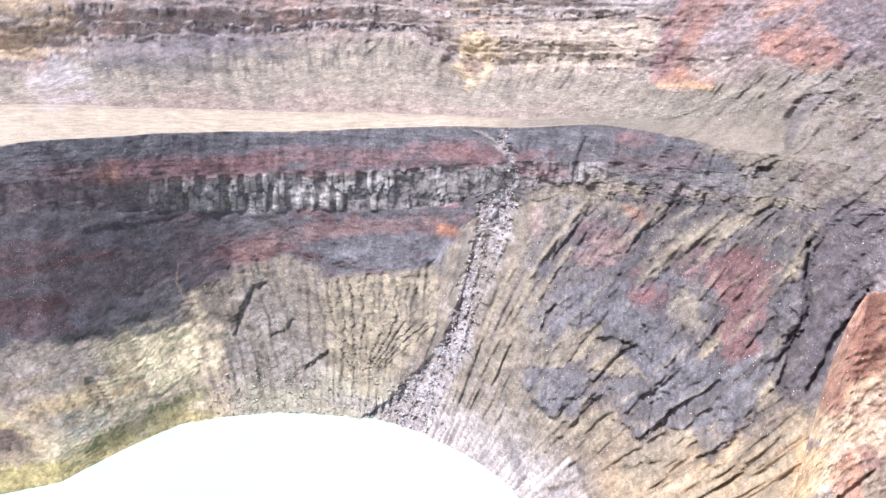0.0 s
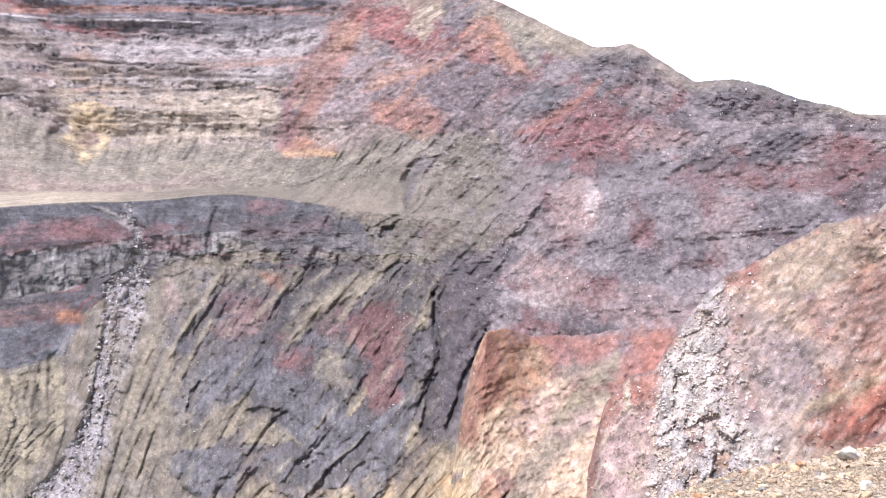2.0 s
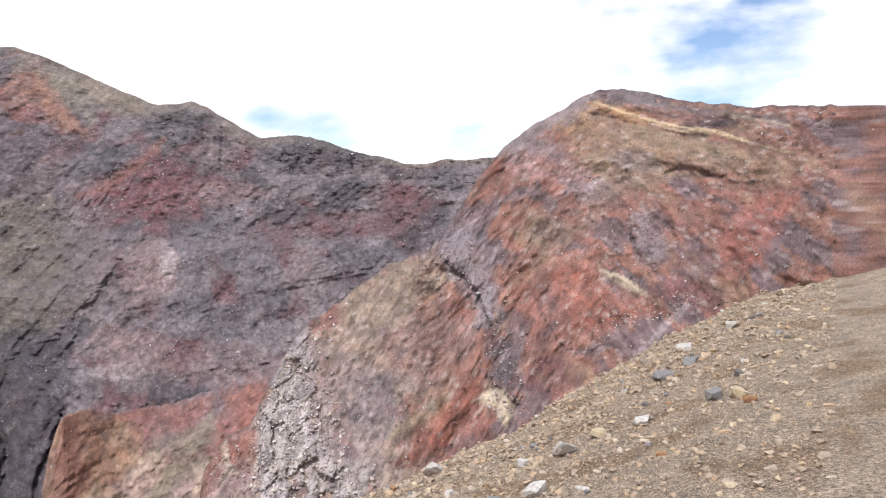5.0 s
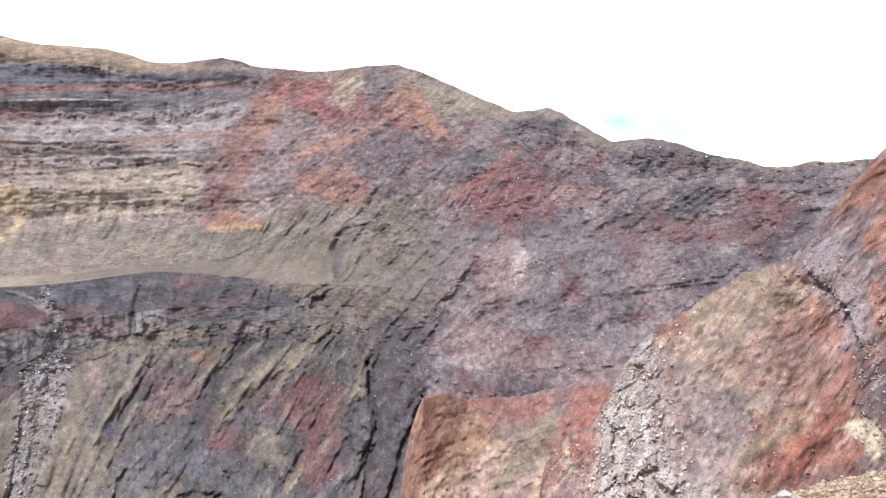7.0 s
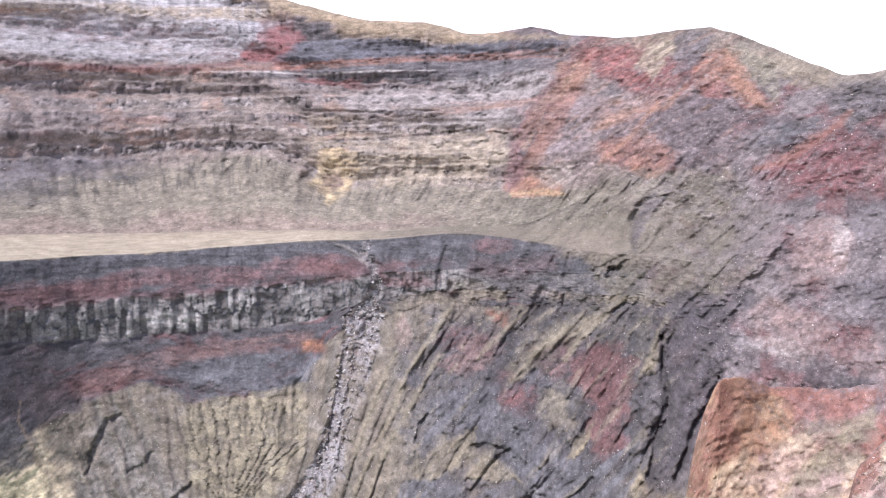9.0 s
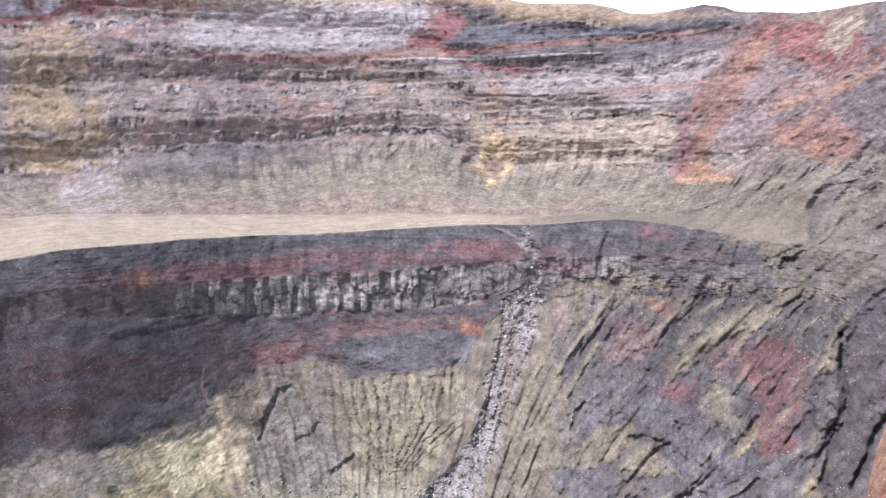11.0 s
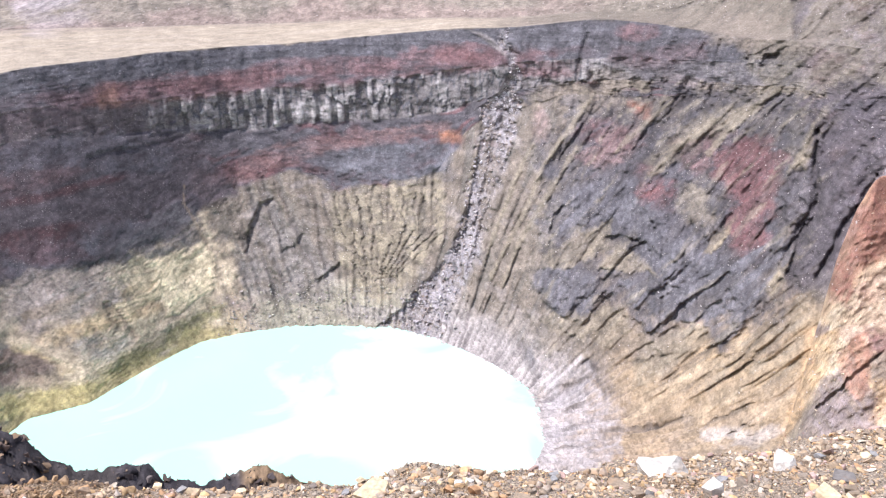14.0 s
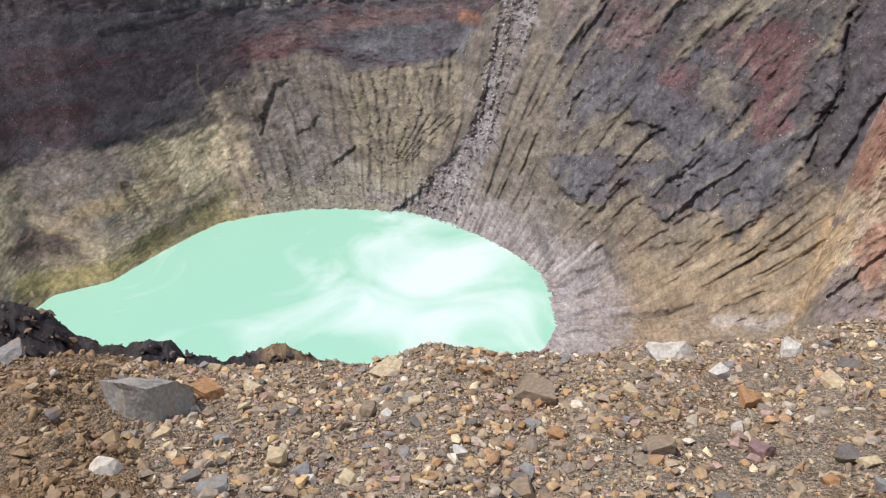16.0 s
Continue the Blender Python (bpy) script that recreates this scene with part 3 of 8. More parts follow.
PATCHES += [
    (6.56, 26.0, 18.6, 5.4, 35, OLIVE, 0.8),
    (-7.86, 123.2, 19.3, 5.5, 8, REDDK, 0.8),
    (-24.24, 113.1, 29.4, 5.4, 3, REDDK, 0.8),
    (4.10, 124.6, 17.8, 5.4, 0, REDDK, 0.7),
    (-31.67, 113.7, 10.8, 5.9, 0, REDDK, 0.5),
    (-18.55, 95.5, 19.5, 4.4, 5, WHITE, 0.6),
    (2.27, 114.7, 15.0, 5.5, 20, OLIVE, 0.7),
    (5.61, 120.4, 31.9, 7.4, -3, SLATE, 0.8),
    (6.73, 116.2, 14.3, 3.6, 0, MAUVE, 0.6),
    (12.23, 135.7, 16.1, 5.8, -20, OLIVE, 0.9),
    (-17.71, 117.3, 39.7, 4.9, 4, REDDK, 0.6),
    (-27.93, 114.3, 25.6, 5.1, 4, REDDK, 0.65),
    (-31.31, 115.6, 8.1, 3.8, 0, BRICK, 0.45),
]
PATCHES += [
    (-8.65, 122.9, 14.6, 3.7, 4, REDDK, 0.8),
    (4.82, 130.5, 32.7, 8.1, 0, SLATE, 0.8),
    (3.68, 136.6, 12.1, 3.9, 0, REDDK, 0.6),
]
PATCHES += [
    (-25.97, 273.1, 45.2, 10.6, 0, LTCOL, 0.8),
    (-20.45, 278.1, 55.2, 12.1, 0, LTCOL, 0.85),
    (-14.86, 278.1, 34.1, 11.1, 0, LTCOL, 0.8),
    (-11.19, 286.7, 17.2, 17.2, 0, RED, 0.85),
    (-5.56, 268.0, 57.6, 9.5, -2, SLATE, 0.9),
    (2.90, 263.0, 53.3, 8.0, 2, SLATE, 0.9),
    (-7.10, 250.4, 79.4, 4.6, 0, SLATE, 0.8),
    (4.45, 246.0, 43.0, 5.0, 2, SLATE, 0.8),
    (2.53, 233.4, 47.5, 10.0, 2, LTCOL, 0.6),
    (-3.66, 229.9, 24.9, 12.9, 2, LTCOL, 0.45),
    (3.32, 210.8, 30.3, 7.7, 2, LTCOL, 0.45),
    (-7.55, 177.0, 12.0, 14.1, 0, OCHRE, 0.6),
    (-7.95, 168.5, 5.5, 6.0, 0, REDDK, 0.7),
]
PATCHES += [
    (-26.29, 180.5, 40.8, 8.9, 0, SLATE, 0.7),
    (-26.52, 201.0, 27.9, 5.9, 0, SLATE, 0.5),
    (-25.90, 201.2, 13.9, 4.2, 0, ROSE, 0.7),
    (-19.24, 213.3, 28.0, 3.6, 0, ROSE, 0.6),
    (-20.03, 176.5, 26.9, 5.0, -5, TANB, 0.6),
    (-10.24, 165.2, 24.1, 11.4, 30, OLIVE, 0.6),
    (-36.43, 211.8, 33.9, 17.2, 0, BROWN, 0.7),
    (-27.64, 161.4, 48.6, 8.8, 0, SLATE, 0.6),
    (-33.90, 141.0, 25.7, 6.5, 0, GREY, 0.6),
    (-35.65, 178.4, 27.9, 16.3, 0, BROWN, 0.6),
    (-7.96, 173.4, 10.4, 13.0, 0, BUFF, 0.65),
    (-7.94, 164.0, 7.8, 4.4, 0, UMBER, 0.6),
    (5.82, 166.8, 12.2, 4.4, 10, ORANGE, 0.85),
]
PATCHES += [
    (3.10, 230.1, 43.0, 9.3, 3, LTCOL, 0.6),
    (-22.14, 176.7, 54.1, 8.5, 3, SLATE, 0.7),
    (-30.08, 165.1, 31.3, 6.4, 0, SLATE, 0.7),
    (-36.65, 168.2, 32.2, 7.9, 0, OCHRE, 0.5),
    (-34.99, 182.7, 28.0, 5.8, 0, SLATE, 0.6),
    (-34.19, 147.5, 21.8, 8.1, 0, GREY, 0.7),
    (-19.70, 305.8, 134.0, 8.5, 0, BROWN, 0.7),
    (-21.41, 296.8, 102.5, 5.2, 0, DUN, 0.6),
]
PATCHES += [
    (8.65, 233.8, 10.9, 13.7, -30, ORANGE, 1),
    (13.09, 240.5, 29.4, 11.8, -8, RED, 1),
    (14.94, 227.9, 16.5, 8.2, 0, RED, 1),
    (11.32, 210.2, 20.1, 8.2, 15, ORANGE, 1),
    (9.45, 211.2, 13.8, 21.2, 0, MAUVE, 0.8),
    (8.35, 191.0, 17.0, 13.5, 0, MAUVE, 0.7),
    (5.69, 170.9, 8.9, 6.0, 0, REDDK, 0.7),
    (7.24, 169.5, 13.3, 7.7, 0, ROSE, 0.7),
    (16.82, 201.1, 24.3, 18.0, -10, PURPLE, 1),
    (15.07, 189.7, 18.3, 14.8, 0, PURPLE, 1),
    (17.78, 228.5, 9.5, 15.0, 20, BRICK, 1),
    (20.26, 211.3, 7.8, 6.5, -30, RED, 1),
    (13.80, 247.0, 10.4, 9.7, 40, OLIVE, 0.85),
    (16.31, 247.3, 12.1, 10.7, 0, SLATE, 0.7),
]
PATCHES += [
    (22.18, 230.8, 24.4, 9.0, -25, OLIVE, 0.9),
    (12.13, 187.1, 15.9, 7.5, 10, BRICK, 1),
    (13.98, 186.9, 9.2, 11.9, -40, ORANGE, 1),
    (22.37, 193.6, 22.2, 6.8, 20, BLUE, 0.8),
    (23.45, 178.6, 23.5, 6.1, 10, RED, 1),
]
PATCHES += [
    (26.33, 180.8, 28.0, 9.1, -5, RED, 0.85),
    (22.41, 173.4, 15.7, 7.7, 20, RED, 0.8),
    (22.44, 189.5, 16.4, 4.5, 15, BLUE, 0.8),
    (27.91, 207.1, 24.3, 10.2, -15, SLATE, 0.85),
    (24.31, 145.9, 10.5, 12.8, -40, ROSE, 0.75),
    (29.41, 178.0, 17.4, 4.9, -5, ROSE, 0.6),
    (30.53, 157.5, 30.0, 12.8, -15, SLATEP, 0.9),
    (28.97, 133.2, 30.2, 9.4, 0, SLATEP, 0.8),
    (23.85, 120.0, 19.4, 9.2, 0, ROSE, 0.55),
    (28.16, 118.6, 22.7, 6.9, 10, ROSE, 0.6),
    (35.77, 194.2, 32.7, 7.0, -15, SLATE, 0.85),
    (38.30, 177.2, 16.6, 5.8, -10, SLATE, 0.85),
    (37.59, 164.3, 29.7, 5.4, 0, REDDK, 0.85),
    (41.79, 174.8, 13.9, 8.5, -10, REDDK, 0.8),
]
PATCHES += [
    (39.03, 152.4, 26.3, 6.9, 10, SLATEP, 0.8),
    (43.46, 183.3, 14.2, 5.3, 0, SLATE, 0.8),
    (11.78, 146.2, 33.8, 15.2, -15, OLIVE, 0.95),
    (17.27, 157.6, 19.0, 22.6, -35, OLIVE, 0.95),
    (16.76, 131.9, 19.8, 8.7, 30, OLIVE, 0.95),
    (9.57, 164.6, 31.6, 8.9, -10, OLIVE, 0.9),
    (18.70, 120.7, 16.2, 9.8, 30, SLATEP, 0.85),
    (8.87, 180.2, 19.8, 9.7, 0, PURPLE, 0.7),
    (25.13, 150.1, 8.0, 11.8, -35, ROSE, 0.8),
    (22.23, 115.8, 11.9, 3.0, 0, WHITE, 0.45),
    (25.90, 153.4, 2.8, 7.9, -20, WHITE, 0.4),
    (23.21, 121.9, 19.7, 6.9, 10, ROSE, 0.6),
]
EAST_PATCHES += [
    (34.14, 154.5, 2.9, 3.9, 0, WHITE, 0.3),
    (35.00, 147.2, 4.3, 5.7, 0, WHITE, 0.3),
    (37.70, 141.7, 7.0, 2.0, 0, WHITE, 0.3),
    (32.86, 149.3, 2.1, 4.0, 0, WHITE, 0.3),
    (39.21, 148.5, 5.9, 2.8, 0, SLATE, 0.8),
    (38.26, 151.8, 4.8, 1.8, 20, SLATE, 0.7),
    (41.41, 151.0, 4.8, 2.0, 20, MAUVE, 0.6),
    (39.20, 162.7, 6.1, 4.7, 40, OLIVE, 0.8),
    (42.35, 164.0, 5.3, 4.0, 30, TANB, 0.7),
    (36.62, 161.2, 2.9, 2.3, 40, BRICK, 0.85),
    (45.72, 153.7, 4.2, 2.9, 0, BRICK, 0.8),
    (45.25, 144.4, 6.3, 2.1, 15, BRICK, 0.9),
    (42.48, 142.6, 4.5, 0.9, 20, BRICK, 0.85),
    (41.75, 146.5, 4.6, 1.0, 38, TANB, 0.8),
]
EAST_PATCHES += [
    (43.04, 156.3, 5.9, 2.9, 30, ROSE, 0.6),
    (47.96, 148.4, 3.1, 0.9, -10, CREAM, 0.9),
    (48.55, 146.3, 0.7, 1.4, 0, CREAM, 0.9),
    (52.82, 160.3, 8.1, 6.1, -20, BRICK, 0.85),
    (51.69, 151.0, 5.0, 2.7, 0, RED, 0.8),
    (49.92, 161.9, 3.3, 6.3, -10, BRICK, 0.8),
    (49.32, 154.4, 2.4, 5.0, 0, PURPLE, 0.8),
    (58.36, 183.8, 13.3, 4.8, -8, BROWN, 0.85),
    (55.69, 193.3, 9.0, 2.9, -12, RUST, 0.85),
    (53.27, 190.5, 6.6, 3.3, 30, RUST, 0.8),
    (58.03, 194.9, 14.3, 1.3, -10, SLATE, 0.85),
    (61.71, 188.7, 5.0, 0.9, -8, BLACK, 0.85),
    (58.35, 170.4, 2.8, 4.8, -15, MAUVE, 0.5),
    (54.29, 179.0, 4.5, 2.5, 0, MAUVE, 0.8),
]
EAST_PATCHES += [
    (50.76, 185.8, 5.3, 2.5, 10, MAUVE, 0.7),
    (57.18, 164.0, 4.5, 1.6, -20, SLATE, 0.7),
    (51.79, 171.8, 3.5, 3.5, -20, OLIVE, 0.6),
    (61.26, 173.8, 8.2, 3.9, 20, BRICK, 0.85),
    (55.98, 160.7, 4.4, 2.9, 0, BRICK, 0.8),
    (60.95, 163.7, 5.0, 2.0, 20, RED, 0.8),
    (54.63, 174.3, 6.0, 1.8, 0, BRICK, 0.8),
    (48.17, 180.5, 5.1, 2.4, 30, BRICK, 0.8),
    (55.68, 182.8, 3.1, 2.0, 0, BROWN, 0.7),
    (45.46, 167.8, 2.4, 3.8, -50, GREY, 0.9),
    (47.31, 161.2, 2.0, 3.9, -20, GREY, 0.8),
    (48.73, 151.0, 2.5, 2.7, 0, SLATE, 0.7),
]
SPUR_PATCHES += [
    (20.98, 109.3, 9.8, 8.3, 0, RUST, 0.8),
    (24.99, 116.3, 17.2, 2.5, 8, BRICK, 0.85),
    (30.86, 117.1, 8.6, 6.0, 35, BRICK, 0.85),
    (26.15, 108.7, 13.4, 3.2, 40, OLIVE, 0.85),
    (23.33, 97.7, 14.4, 5.1, 30, ROSE, 0.8),
    (30.27, 107.2, 5.9, 3.7, 0, BRICK, 0.9),
    (29.27, 97.7, 6.3, 4.1, 0, CREAM, 0.75),
    (19.36, 106.2, 4.8, 8.3, 0, ORANGE, 0.6),
    (22.19, 111.8, 4.4, 2.8, 0, CREAM, 0.6),
    (20.23, 70.6, 8.7, 6.9, 30, OCHRE, 0.6),
    (18.02, 75.6, 4.5, 9.2, -20, CREAM, 0.8),
    (19.85, 82.7, 6.0, 3.1, 0, RED, 0.7),
    (18.57, 66.4, 3.8, 4.5, -30, PURPLE, 0.6),
    (18.90, 93.6, 6.2, 5.0, 0, BRICK, 0.7),
]
SPUR_PATCHES += [
    (23.35, 104.2, 6.6, 2.6, 30, CREAM, 0.7),
    (20.11, 97.8, 9.4, 3.9, 0, OCHRE, 0.5),
]
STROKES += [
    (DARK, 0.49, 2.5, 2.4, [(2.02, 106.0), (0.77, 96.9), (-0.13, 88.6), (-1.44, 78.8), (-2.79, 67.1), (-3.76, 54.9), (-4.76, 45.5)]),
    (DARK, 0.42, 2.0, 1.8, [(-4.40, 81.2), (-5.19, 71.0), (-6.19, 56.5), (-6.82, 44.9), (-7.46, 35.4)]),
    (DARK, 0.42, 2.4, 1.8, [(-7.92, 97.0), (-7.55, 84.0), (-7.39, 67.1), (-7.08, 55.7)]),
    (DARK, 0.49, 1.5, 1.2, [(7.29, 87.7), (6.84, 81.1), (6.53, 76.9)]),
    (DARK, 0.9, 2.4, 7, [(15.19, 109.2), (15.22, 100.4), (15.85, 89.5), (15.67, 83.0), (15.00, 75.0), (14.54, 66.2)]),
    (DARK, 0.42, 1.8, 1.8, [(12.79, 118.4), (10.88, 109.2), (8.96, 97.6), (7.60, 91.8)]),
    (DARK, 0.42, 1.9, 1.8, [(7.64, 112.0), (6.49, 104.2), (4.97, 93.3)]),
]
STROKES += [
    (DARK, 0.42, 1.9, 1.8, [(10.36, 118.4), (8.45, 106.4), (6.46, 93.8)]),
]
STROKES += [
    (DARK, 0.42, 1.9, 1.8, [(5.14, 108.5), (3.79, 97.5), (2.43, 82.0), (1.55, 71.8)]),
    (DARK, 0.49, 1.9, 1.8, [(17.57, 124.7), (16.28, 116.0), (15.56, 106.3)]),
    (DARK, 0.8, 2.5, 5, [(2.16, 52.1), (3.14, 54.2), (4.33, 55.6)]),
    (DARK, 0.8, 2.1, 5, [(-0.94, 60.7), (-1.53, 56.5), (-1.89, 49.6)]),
    # scree hollows: the shadow of their lips painted dark
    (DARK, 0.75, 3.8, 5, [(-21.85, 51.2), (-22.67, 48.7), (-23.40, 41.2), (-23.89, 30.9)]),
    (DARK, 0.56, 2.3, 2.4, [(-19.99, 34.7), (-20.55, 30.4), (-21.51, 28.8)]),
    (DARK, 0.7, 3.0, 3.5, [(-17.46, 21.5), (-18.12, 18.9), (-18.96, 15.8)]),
    (BROWN, 0.8, 1.4, 0, [(-27.61, 67.1), (-27.82, 57.7), (-27.25, 49.2), (-26.71, 38.4), (-26.36, 28.2), (-26.17, 19.7)]),
]
STROKES += [
    (DARK, 0.21, 1.7, 0.9, [(-18.30, 54.8), (-18.00, 40.9), (-17.76, 26.5), (-17.74, 18.4)]),
]
STROKES += [
    (DARK, 0.48, 3.3, 2.5, [(-2.19, 25.3), (-0.68, 24.9), (0.96, 30.1), (1.92, 38.4)]),
    (DARK, 0.42, 2.3, 2, [(3.69, 31.3), (6.43, 30.8), (8.00, 35.1)]),
    (DARK, 0.42, 2.2, 2, [(9.69, 34.6), (11.58, 40.6), (12.85, 51.6), (15.23, 64.7)]),
    (WHITE, 0.6, 1.8, -1, [(16.06, 33.4), (13.23, 25.0), (9.94, 17.0)]),
]
STROKES += [
    (DARK, 0.6, 1.9, 2, [(-7.39, 133.5), (-6.28, 129.0), (-5.30, 123.2)]),
    (ASH, 0.9, 2.3, 0, [(-7.67, 135.6), (-6.49, 131.9), (-5.69, 127.0), (-5.02, 122.2)]),
    (DARK, 0.6, 1.6, 2, [(-5.90, 134.5), (-2.79, 137.7), (0.27, 140.5), (2.16, 141.2)]),
    # shadow along the winding gully, drawn as a dark stroke
    (DARK, 0.7, 3.5, 2, [(15.04, 164.3), (13.65, 158.8), (13.28, 149.0), (13.20, 140.1)]),
    (DARK, 0.9, 3.2, 5, [(12.43, 132.9), (11.77, 130.0), (11.46, 127.2)]),
    (DARK, 0.6, 2.2, 3, [(10.25, 163.1), (8.64, 150.0)]),
    (DARK, 0.5, 1.5, 2, [(0.30, 134.9), (-0.06, 127.5), (-0.24, 121.6)]),
    (DARK, 0.5, 1.4, 2, [(8.76, 136.1), (8.50, 123.3), (8.41, 110.7)]),
]
STROKES += [
    (SLATE, 0.8, 4.2, 0, [(4.90, 114.4), (9.29, 111.8), (12.77, 116.2), (17.43, 120.7)]),
    (DARK, 0.4, 1.9, 1.5, [(21.02, 138.6), (19.34, 127.4), (17.55, 121.5), (16.07, 116.9)]),
    (DARK, 0.9, 2.1, 7, [(18.98, 101.9), (17.95, 88.5), (17.06, 77.6), (16.33, 68.6)]),
    (DARK, 0.7, 1.8, 4, [(15.35, 109.0), (15.21, 93.8), (15.63, 87.9), (14.68, 76.1), (13.91, 66.9)]),
]
STROKES += [
    (RED, 0.8, 4.9, 0, [(-27.86, 256.5), (-25.40, 255.5), (-21.51, 255.9), (-17.39, 256.9), (-11.59, 263.5)]),
    (WHITE, 0.7, 1.8, -1, [(-16.34, 252.9), (-11.61, 252.5), (-8.61, 249.5), (-5.57, 249.4), (-0.56, 248.2)]),
    (DARK, 0.5, 2.9, 2, [(-27.93, 235.7), (-24.19, 236.8), (-19.53, 236.2), (-14.57, 238.2)]),
    (DARK, 0.5, 2.8, 2, [(-28.00, 215.3), (-23.27, 216.9), (-18.18, 217.9)]),
    (ROSE, 0.6, 2.3, 0, [(0.21, 223.3), (4.47, 221.8), (6.77, 220.9)]),
    (BRICK, 0.6, 2.5, 0, [(-8.60, 258.9), (-3.26, 258.1), (2.52, 255.2), (7.49, 250.6)]),
    (DARK, 0.6, 2.0, 2, [(-10.19, 197.5), (-5.22, 197.7), (-0.95, 200.4), (2.16, 204.4)]),
    (DARK, 0.6, 2.1, 2, [(-9.40, 220.7), (-4.05, 217.2), (-0.17, 218.1)]),
]
STROKES += [
    (DARK, 0.8, 2.9, 3, [(4.69, 195.3), (5.46, 199.4), (5.84, 204.0)]),
    (DARK, 0.5, 3.4, 3, [(-14.70, 172.6), (-13.57, 185.0)]),
    (DARK, 0.5, 3.3, 3, [(-13.24, 164.9), (-11.72, 182.9)]),
    (DARK, 0.5, 3.2, 3, [(-11.01, 157.6), (-9.28, 173.0), (-8.70, 176.9)]),
    (DARK, 0.5, 3.5, 3, [(-15.80, 170.6), (-14.68, 182.9)]),
    (DARK, 0.5, 3.5, 3, [(-16.88, 172.5), (-15.95, 182.9)]),
    (DARK, 0.7, 3.4, 3, [(-1.53, 267.1), (-1.07, 257.8), (-0.95, 248.8)]),
    (BROWN, 0.7, 6.0, 0, [(-8.56, 299.5), (-3.26, 278.7), (2.51, 269.5), (8.22, 264.1)]),
]
STROKES += [
    (REDDK, 0.7, 7.0, -1.5, [(8.70, 246.1), (7.71, 227.0), (6.41, 209.2), (5.08, 189.8)]),
    (BRICK, 0.7, 9.2, 0, [(9.76, 244.2), (8.67, 222.5), (7.37, 201.6), (6.06, 184.5)]),
    (ORANGE, 0.85, 6.2, -1.5, [(18.60, 240.9), (19.70, 222.3), (21.12, 207.9)]),
    (BRICK, 0.75, 4.3, 0, [(26.02, 202.6), (24.66, 193.0), (22.76, 183.4), (20.76, 178.4)]),
    (ORANGE, 0.75, 3.2, -0.8, [(14.44, 214.9), (12.85, 196.4), (10.65, 181.0)]),
    (ORANGE, 0.7, 2.9, -0.8, [(16.21, 223.4), (14.99, 211.3), (12.81, 209.3)]),
    (OCHRE, 0.6, 2.7, -0.5, [(4.73, 162.4), (6.86, 164.6), (8.40, 163.6)]),
]
STROKES += [
    (UMBER, 0.7, 4.1, 1.5, [(-33.70, 28.4), (-32.86, 18.7), (-32.30, 12.0)]),
    (CREAM, 0.85, 4.3, -0.5, [(-39.86, 25.9), (-37.98, 20.1), (-35.85, 9.3), (-34.88, 3.6)]),
    (CREAM, 0.7, 4.3, 0, [(-30.52, 22.7), (-28.89, 23.2), (-27.18, 26.9)]),
    (DKGREEN, 0.75, 5.1, 0.5, [(-34.18, 5.6), (-31.88, 6.6), (-29.36, 7.5), (-27.00, 10.3)]),
    (SULPHUR, 0.85, 6.0, 0, [(-42.18, 10.0), (-39.78, 3.9), (-36.88, 3.2), (-34.26, 4.0)]),
    (UMBER, 0.8, 5.2, 1, [(-41.61, 20.3), (-40.36, 15.3), (-38.74, 11.0)]),
    (BROWN, 0.6, 3.6, 0, [(-38.84, 33.8), (-36.68, 35.2), (-34.41, 35.9)]),
]
STROKES += [
    (DARK, 0.6, 3.8, 4, [(22.97, 152.0), (21.37, 136.9), (20.04, 128.1), (17.57, 118.6)]),
    (DARK, 0.55, 2.7, 3, [(20.05, 126.2), (18.71, 113.7), (17.48, 102.9)]),
]
EAST_STROKES += [
    (GREY, 0.6, 4.2, -0.4, [(44.91, 170.5), (45.45, 167.0), (46.76, 163.6), (47.85, 158.9)]),
    (SLATE, 0.6, 3.8, -0.3, [(47.85, 158.9), (48.20, 154.5), (48.73, 150.3)]),
    (DARK, 0.8, 0.6, 1.5, [(44.31, 167.9), (45.44, 165.3), (46.56, 162.8), (47.66, 157.8)]),
    (CREAM, 0.9, 0.4, -0.3, [(54.67, 194.5), (57.70, 191.0), (60.30, 188.1), (63.03, 186.6)]),
    (BLACK, 0.7, 0.6, 1, [(54.32, 193.1), (55.69, 192.2), (57.70, 189.9)]),
    (BLACK, 0.7, 0.6, 1, [(59.34, 180.6), (60.30, 181.4), (61.88, 180.9), (63.04, 179.7)]),
    (MAUVE, 0.85, 3.8, 0, [(48.62, 185.9), (50.84, 189.6), (53.01, 193.2), (54.59, 196.5)]),
    (SLATE, 0.8, 0.9, 0.4, [(56.16, 196.2), (59.54, 193.4), (62.78, 190.2)]),
]
